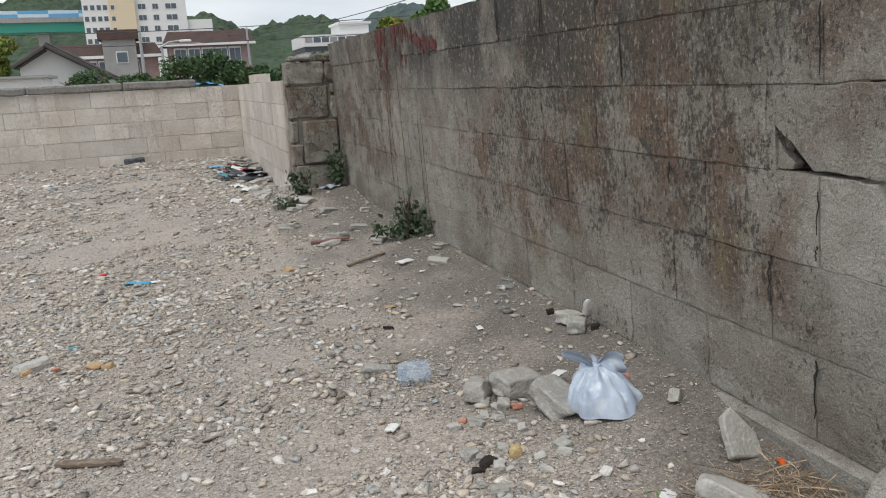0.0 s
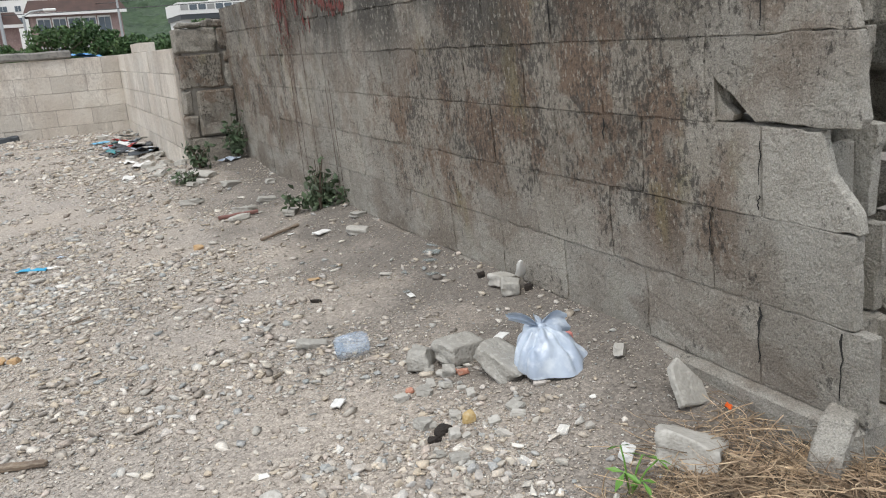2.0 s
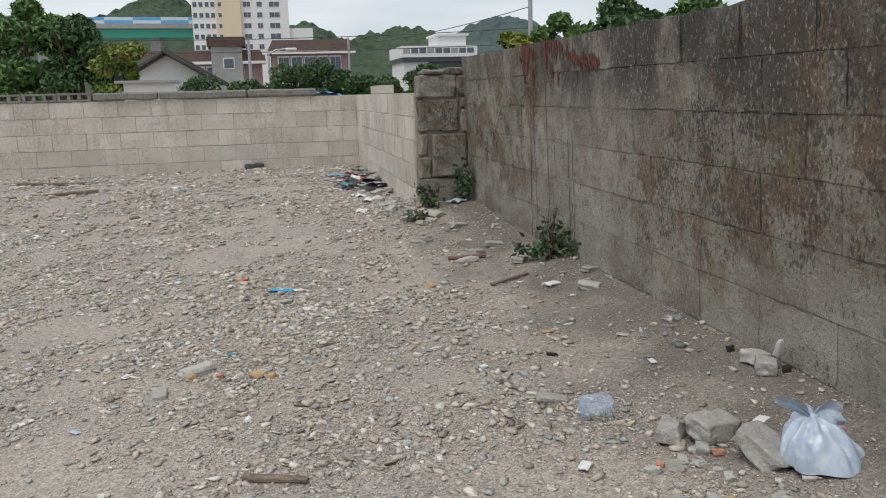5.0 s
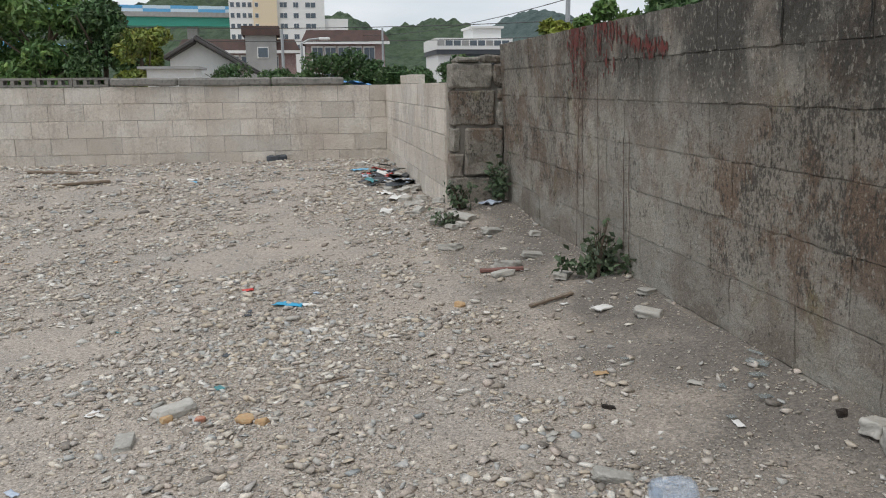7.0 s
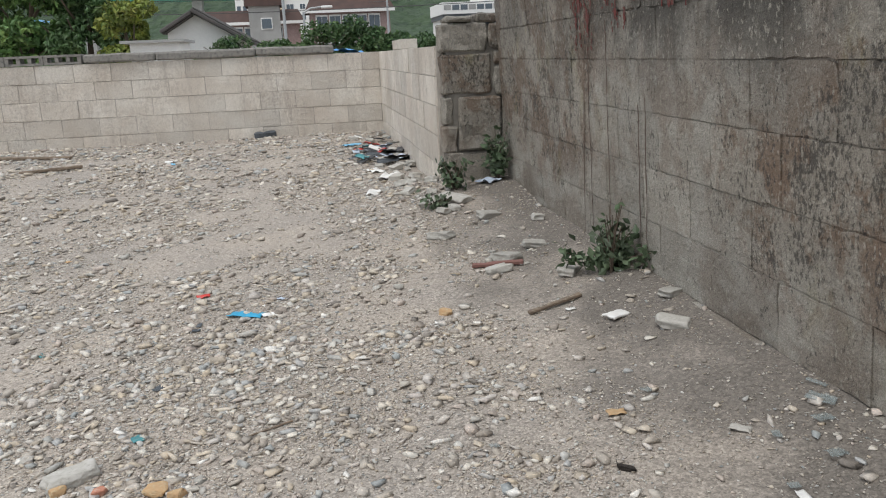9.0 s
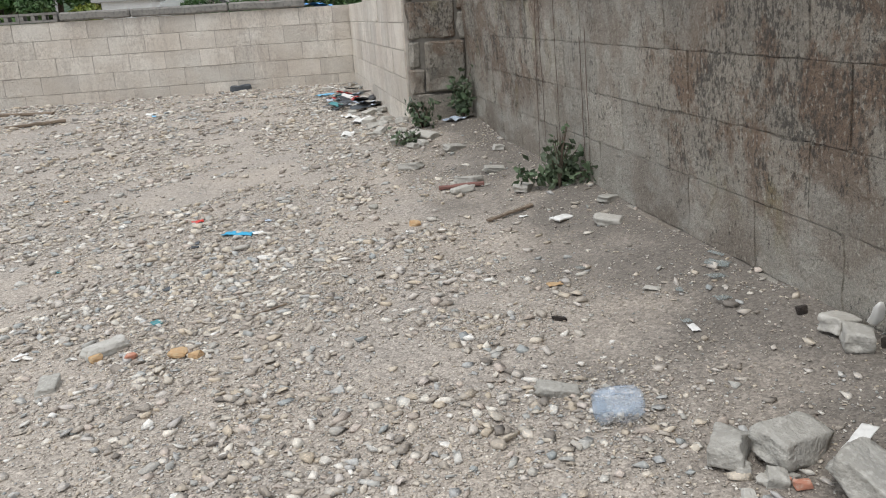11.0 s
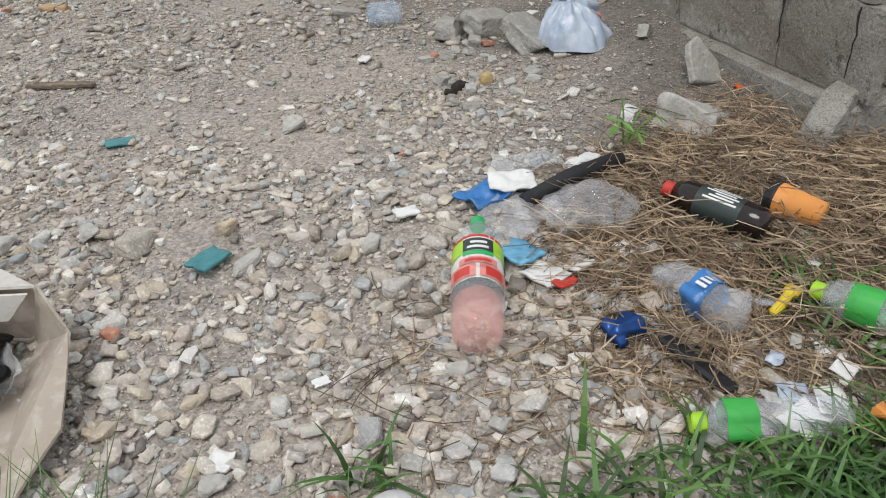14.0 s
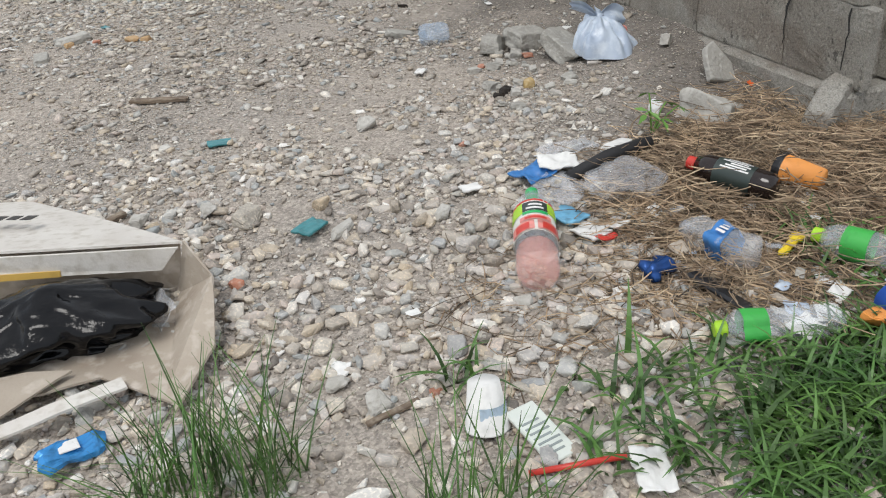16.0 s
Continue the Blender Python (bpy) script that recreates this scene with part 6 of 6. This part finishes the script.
tagged(ob, "yellow plastic clip among straw", "clip")
sheet("leaf_litter", -0.48, -0.36, 0.05, 0.10, CARD, "dry pale brown leaf among litter", "leaf", 20, (0, 0), 0.03, 20)
sheet("paper_scrap", -0.53, -0.40, 0.07, 0.05, WPAP, "crumpled white paper among litter", "paper", 60, (0, 0), 0.05, 21)
sheet("crumpled_paper", -0.695, -0.53, 0.07, 0.055, WPAP, "crumpled white tissue in grass", "paper", 15, (0, 0), 0.06, 22, 0.01)
sheet("crumpled_paper", -0.64, -0.52, 0.06, 0.045, WPAP, "crumpled white tissue in grass", "paper", 60, (0, 0), 0.05, 23, 0.015)
chunk("orange_peel", -0.60, -0.585, (0.055, 0.05, 0.045), 54, ORNG, "round orange fruit in grass", "fruit", sink=-0.2)
cup = thing("paper_cup", lying((-0.56, -0.56), (-0.56, -0.66), 0.034, 0.02), "blue paper cup in grass", "cup")
part("body", lathe(bmesh.new(), [(0.027, 0), (0.038, 0.085), (0.040, 0.088)], 24), plain("blue_cup", (0.02, 0.10, 0.48), 0.4, 0.1, 0), cup, smooth=True)
part("rim", lathe(bmesh.new(), [(0.0385, 0.083), (0.0415, 0.086), (0.0415, 0.09), (0.037, 0.091)], 24), WPAP, cup, "white rolled rim")
sheet("teal_shard", -1.43, 0.235, 0.075, 0.05, TEAL, "dark teal broken shard on stones", "shard", 40, (0, 0), 0.006, 24, 0.015, 0, 0.006)
sheet("teal_shard", -1.56, 0.85, 0.07, 0.04, TEAL, "teal flat shard on gravel", "shard", 0, (0, 0), 0.004, 25, 0.006, 0, 0.005)
chunk("pale_stick_stone", -1.36, 0.21, (0.11, 0.035, 0.03), 55, PALE, "long pale stone beside a teal shard", "stone", (0, 0, 40))
sheet("white_chip", -1.035, 0.225, 0.05, 0.03, WPAP, "white broken tile chip on gravel", "shard", 0, (0, 0), 0.006, 26, 0.012, 0, 0.006)
sheet("white_chip", -0.86, 1.09, 0.05, 0.03, WPAP, "white broken tile chip on gravel", "shard", 50, (0, 0), 0.006, 27, 0.008, 0, 0.005)
sheet("white_chip", -1.31, -0.145, 0.028, 0.02, WPAP, "small white paper bit on gravel", "paper", 10, (0, 0), 0.004, 28, 0.01)
sheet("white_chip", -1.485, -0.24, 0.04, 0.035, WPAP, "small white shell-like bit on gravel", "shard", 60, (0, 0), 0.02, 29, 0.005, 0, 0.005)
cup = thing("paper_cup", pose(-1.30, -0.485, gl(-1.30, -0.485) + 0.046, 166, 5, 12), "white paper cup tipped over on gravel", "cup")
part("body", lathe(bmesh.new(), [(0.026, -0.04), (0.037, 0.04), (0.0385, 0.042), (0.0365, 0.041), (0.026, -0.03), (0.001, -0.03)], 28, None, 0.06, 2), WPAP, cup, smooth=True)
part("print", band(0.0335, -0.005, 0.018, -0.9, 0.9, radians(90)), plain("faint_blue_print", (0.5, 0.62, 0.74), 0.6, 0.2, 0), cup)
ct = thing("flat_carton", pose(-1.235, -0.555, gl(-1.235, -0.555) + 0.012, 8, 0, 12), "flattened white carton with printed lines", "carton")
part("board", new_box(-0.028, -0.06, 0, 0.028, 0.06, 0.008, bevel=0.002), plain("pale_green_card", (0.72, 0.76, 0.70), 0.5, 0.08, 0.1), ct)
for i in range(7):
    part("print", new_box(-0.022, -0.045 + i * 0.011, 0.008, 0.012 + 0.004 * (i % 3), -0.041 + i * 0.011, 0.0088), plain("grey_print", (0.30, 0.34, 0.33), 0.6, 0.1, 0), ct)
bm = bmesh.new()
tube(bm, [(-1.29, -0.625, gl(-1.29, -0.625) + 0.015), (-1.145, -0.66, gl(-1.145, -0.66) + 0.02)], 0.005, 8)
tagged(mesh_ob("straw_tube", bm, REDP, smooth=True), "red plastic drinking straw in grass", "straw")
sheet("crumpled_paper", -1.125, -0.70, 0.055, 0.09, WPAP, "crumpled white paper in grass", "paper", -20, (0, 0), 0.05, 30, 0.01)
pk = thing("snack_packet", pose(-1.945, -0.275, gl(-1.945, -0.275) + 0.012, 0, 5, 15), "small shiny blue snack packet on gravel", "packet")
bm = bmesh.new()
box(bm, -0.05, -0.028, 0, 0.05, 0.028, 0.025, bevel=0.008)
bmesh.ops.subdivide_edges(bm, edges=bm.edges[:], cuts=2, use_grid_fill=True)
for v in bm.verts:
    v.co += 0.012 * Vector((noise.noise(v.co * 40), noise.noise(v.co * 40 + Vector((9, 0, 0))), noise.noise(v.co * 45 + Vector((0, 9, 0)))))
part("wrapper", bm, plain("shiny_blue_foil", (0.05, 0.30, 0.68), 0.2, 0.3, 0.2, metal=0.3), pk)
part("print", new_box(-0.02, -0.015, 0.026, 0.012, 0.012, 0.029, bevel=0.001), WPAP, pk)

rn = random.Random(77)
for i in range(34):
    x, y = rn.uniform(-0.80, -0.36), rn.uniform(-0.52, -0.02)
    mt = (WPAP, CARD, FOIL, PALE, WBAG)[i % 5]
    sheet("litter_scrap", x, y, rn.uniform(0.02, 0.05), rn.uniform(0.015, 0.04), mt, ("small white paper bit among straw", "curled dry brown leaf among straw", "clear plastic bit among straw", "pale crumpled bit among straw", "bluish plastic bit among straw")[i % 5], "scrap", rn.uniform(0, 360), (rn.uniform(-15, 15), rn.uniform(-15, 15)), 0.025, 90 + i, rn.uniform(0.008, 0.022), 0, 0.002, 7, "litter among straw")
for i in range(9):
    x, y = -0.62 + 0.17 * math.sin(i * 2.4), -0.30 + 0.12 * math.cos(i * 1.7)
    bm = bmesh.new()
    z = gl(x, y) + 0.016
    a = rn.uniform(0, 6.28)
    tube(bm, [(x + 0.05 * k * math.cos(a + 0.3 * k), y + 0.05 * k * math.sin(a + 0.3 * k), z + 0.004 * (k % 2)) for k in range(4)], 0.0028, 5, 0.5)
    tagged(mesh_ob("twig", bm, M["bark"]), "thin dark bent twig lying in straw", "twig", "twigs in straw")

# torn cardboard box with a black bag inside
cb = thing("cardboard_box", Matrix.Identity(4), "torn open cardboard box holding a black bag", "box")


def panel(name, pts, mat, label="", thick=0.005):
    bm = bmesh.new()
    vs = [bm.verts.new(p) for p in pts]
    f = bm.faces.new(vs)
    bmesh.ops.triangulate(bm, faces=[f])
    bmesh.ops.subdivide_edges(bm, edges=bm.edges[:], cuts=3, use_grid_fill=True)
    for v in bm.verts:
        v.co.z += 0.006 * noise.noise(v.co * 9)
    bmesh.ops.solidify(bm, geom=bm.faces[:], thickness=thick)
    return part(name, bm, mat, cb, label)


G0 = gl(-1.9, 0.0)
panel("top_panel", [(-2.75, 0.36, G0 + 0.20), (-1.71, 0.12, G0 + 0.155), (-2.06, 0.72, G0 + 0.05), (-2.75, 0.95, G0 + 0.05)], CARDW, "pale printed cardboard")
panel("back_panel", [(-2.75, 0.38, G0 + 0.19), (-1.715, 0.14, G0 + 0.145), (-1.73, 0.16, G0 + 0.012), (-2.75, 0.36, G0 + 0.012)], CARD)
panel("top_lip", [(-2.75, 0.345, G0 + 0.20), (-1.72, 0.105, G0 + 0.152), (-1.76, 0.115, G0 + 0.105), (-2.75, 0.33, G0 + 0.15)], CARDW, "torn printed cardboard lip")
panel("side_panel", [(-1.705, 0.12, G0 + 0.155), (-1.665, 0.03, G0 + 0.11), (-1.69, -0.13, G0 + 0.05), (-1.775, -0.245, G0 + 0.015), (-1.785, -0.19, G0 + 0.012), (-1.74, 0.15, G0 + 0.014)], CARD)
panel("bottom_panel", [(-2.75, 0.36, G0 + 0.012), (-1.74, 0.15, G0 + 0.012), (-1.78, -0.22, G0 + 0.012), (-1.90, -0.09, G0 + 0.016), (-2.0, -0.10, G0 + 0.012), (-2.4, 0.0, G0 + 0.012)], CARD)
panel("torn_flap", [(-2.5, -0.03, G0 + 0.03), (-2.02, -0.05, G0 + 0.035), (-1.945, -0.07, G0 + 0.03), (-2.06, -0.15, G0 + 0.022), (-2.5, -0.16, G0 + 0.02)], CARD)
panel("torn_flap", [(-2.5, -0.12, G0 + 0.05), (-2.14, -0.10, G0 + 0.06), (-2.06, -0.19, G0 + 0.035), (-2.5, -0.24, G0 + 0.03)], CARD)
panel("torn_strip", [(-2.10, -0.185, G0 + 0.022), (-1.86, -0.13, G0 + 0.03), (-1.85, -0.165, G0 + 0.03), (-2.08, -0.215, G0 + 0.022)], CARDW)
panel("tape", [(-2.75, 0.335, G0 + 0.148), (-1.95, 0.155, G0 + 0.125), (-1.95, 0.153, G0 + 0.112), (-2.75, 0.333, G0 + 0.13)], TAPE, "yellow-brown packing tape")
INK = plain("black_print", (0.05, 0.045, 0.04), 0.7, 0.2, 0)
rn = random.Random(4)
tl, tr, bl = Vector((-2.5, 0.44, 0)), Vector((-1.9, 0.31, 0)), Vector((0, 0, 0))
for i in range(12):
    f = 0.02 + i * 0.055
    x = -2.38 + 0.62 * f * 0.95
    y = 0.60 - 0.36 * f
    bm = bmesh.new()
    box(bm, -0.012, -0.020 - 0.006 * (i % 2), 0, 0.010, 0.018, 0.0012, m=pose(x, y, G0 + 0.203 - (y - (0.36 - 0.24 * (x + 2.75) / 1.04)) * 0.27, -15, 2.5, -18))
    part("print", bm, INK, cb)
SHINY = plain("glossy_black_plastic", (0.004, 0.004, 0.005), 0.14, 0.2, 0.45, 24)
SHINY.node_tree.nodes["Principled BSDF"].inputs["Specular IOR Level"].default_value = 0.3
bag("black_bag", -1.97, 0.06, 0.46, 0.29, 0.13, SHINY, "crumpled glossy black bag inside a box", 5, fold=0.6, z=0.012)
sheet("clear_cup_piece", -1.775, 0.06, 0.06, 0.10, FOIL, "crushed clear plastic inside the box", "plastic", 15, (0, -50), 0.02, 40, 0.03)
ob = mesh_ob("yellow_tag", new_box(-0.010, -0.003, 0, 0.010, 0.003, 0.06, bevel=0.002), YELP)
ob.matrix_world = pose(-2.09, 0.105, G0 + 0.075, -20, 8, 0)
tagged(ob, "yellow plastic hook on the black bag", "hook")

# ---------------------------------------------------------------- loose stones of the lot
def stone_shapes(n, sub, seed, points=9):
    out = []
    for i in range(n):
        rn = random.Random(seed + i)
        bm = bmesh.new()
        for _ in range(points + 2 * sub):
            p = Vector((rn.gauss(0, 1), rn.gauss(0, 1), rn.gauss(0, 1))).normalized()
            p = Vector([math.copysign(abs(q) ** 0.7, q) for q in p]) * rn.uniform(0.34, 0.5)
            bm.verts.new((p.x, p.y, p.z * 0.62))
        r = bmesh.ops.convex_hull(bm, input=bm.verts[:])
        bmesh.ops.delete(bm, geom=[g for g in r["geom_interior"] if isinstance(g, bmesh.types.BMVert)], context="VERTS")
        if sub > 1:
            bmesh.ops.bevel(bm, geom=bm.edges[:], offset=0.009, segments=1, affect="EDGES")
            bmesh.ops.triangulate(bm, faces=bm.faces[:])
        me = bpy.data.meshes.new("stone")
        bm.to_mesh(me)
        bm.free()
        out.append(me)
    return out


def density(x, y):
    """How thickly stones lie, from 0 to 1: in drifts, and thin in the dirt along the east wall."""
    d = 0.5 + 0.9 * noise.noise((x * 0.9, y * 0.9, 9)) + 0.9 * noise.noise((x * 3.1, y * 3.1, 4))
    if y > 0.9:
        d *= 0.14 + 0.86 * (1 - ss(-1.0, -0.35, x)) if x > -1.0 else 1.0
        if y < 3.0:
            d *= 0.75
    elif x > -0.55:
        d *= 0.35
    else:
        d += 0.35
    return max(0.04, min(1.0, d))


def gravel(n, x0, x1, y0, y1, smin, smax, shapes, rs, power=2.2, big=None, thick=(0.35, 0.9)):
    """n stones over a rectangle, joined into one mesh."""
    V = [np.array([v.co[:] for v in me.vertices]) for me in shapes]
    F = [np.array([p.vertices[:] for p in me.polygons]) for me in shapes]
    vs, fs, off = [], [], 0
    done = 0
    while done < n:
        x, y = rs.uniform(x0, x1), rs.uniform(y0, y1)
        if rs.uniform() > density(x, y):
            continue
        s = smin + (smax - smin) * rs.uniform() ** power
        if big:
            s *= big(x, y)
        k = rs.randint(len(V))
        a = rs.uniform(0, 6.283)
        sx, sy, sz = s * rs.uniform(0.8, 1.5), s * rs.uniform(0.6, 1.0), s * rs.uniform(*thick)
        p = V[k] * (sx, sy, sz)
        tl = rs.normal(0, 0.3)
        p = np.stack([p[:, 0], p[:, 1] * math.cos(tl) - p[:, 2] * math.sin(tl), p[:, 1] * math.sin(tl) + p[:, 2] * math.cos(tl)], 1)
        c, q = math.cos(a), math.sin(a)
        p = np.stack([p[:, 0] * c - p[:, 1] * q + x, p[:, 0] * q + p[:, 1] * c + y, p[:, 2] + gl(x, y) + sz * rs.uniform(0.02, 0.2) + 0.001], 1)
        vs.append(p)
        fs.append(F[k] + off)
        off += len(p)
        done += 1
    v = np.concatenate(vs)
    f = np.concatenate(fs)
    me = bpy.data.meshes.new("gravel")
    me.vertices.add(len(v))
    me.vertices.foreach_set("co", v.astype(np.float32).ravel())
    me.loops.add(f.size)
    me.loops.foreach_set("vertex_index", f.astype(np.int32).ravel())
    me.polygons.add(len(f))
    me.polygons.foreach_set("loop_start", np.arange(0, f.size, 3, dtype=np.int32))
    me.update(calc_edges=True)
    me.materials.append(M["gravel"])
    ob = new("gravel", me)
    ob.parent = ground
    return tagged(ob, "loose beige and grey crushed stone", kind="stuff")


rs = np.random.RandomState(21)
fine = stone_shapes(10, 1, 500)
round_ = stone_shapes(10, 2, 600)


def cobble(x, y):
    """Coarser stones towards the south-west of the lot."""
    return 1 + 0.5 * (1 - ss(0.0, 0.9, y)) * (1 - ss(-1.0, -0.5, x))


grit = stone_shapes(12, 0, 700, 7)
gravel(7500, -2.8, -0.3, -1.0, 1.0, 0.007, 0.036, round_, rs, 2.6, cobble, (0.7, 1.15))
gravel(3000, -2.2, -0.75, -0.65, 0.75, 0.011, 0.036, round_, rs, 1.6, None, (0.7, 1.2))
gravel(34000, -2.8, 0.05, -1.0, 1.2, 0.003, 0.013, grit, rs, 1.6)
gravel(15000, -0.75, 0.02, 0.4, 5.4, 0.003, 0.013, grit, rs, 1.8)
gravel(500, -0.75, 0.0, 0.5, 5.4, 0.012, 0.032, fine, rs, 2.5)
gravel(9500, -3.4, 0.0, 1.0, 3.2, 0.009, 0.050, fine, rs, 3.2)
gravel(46000, -3.2, 0.05, 1.0, 3.2, 0.004, 0.014, grit, rs, 1.6)
gravel(14000, -5.0, 0.0, 3.0, 6.5, 0.012, 0.065, fine, rs, 3.6)
gravel(46000, -5.0, 0.0, 3.0, 6.5, 0.006, 0.020, grit, rs, 1.4)
gravel(13000, -7.5, -0.45, 6.3, 9.95, 0.012, 0.085, fine, rs, 3.6)
gravel(22000, -7.5, -0.45, 6.3, 9.95, 0.010, 0.028, grit, rs, 1.3)
# the largest loose stones near the path, one by one
for me in round_:
    me.materials.append(M["gravel_piece"])
count = 0
while count < 280:
    x, y = rs.uniform(-2.3, -0.35), rs.uniform(-0.6, 1.8)
    if rs.uniform() > density(x, y) or (y > 0.8 and rs.uniform() > 0.35):
        continue
    s = rs.uniform(0.022, 0.044) * (1.0 if y < 0.7 else 0.8)
    m = Matrix.Translation((x, y, gl(x, y) + s * 0.12)) @ pose(0, 0, 0, rs.normal(0, 14), rs.normal(0, 14), rs.uniform(0, 360)) @ Matrix.Diagonal((s * rs.uniform(0.9, 1.4), s * rs.uniform(0.65, 1.0), s * rs.uniform(0.75, 1.15), 1))
    shared("stone", round_[rs.randint(10)], ground, m)
    count += 1
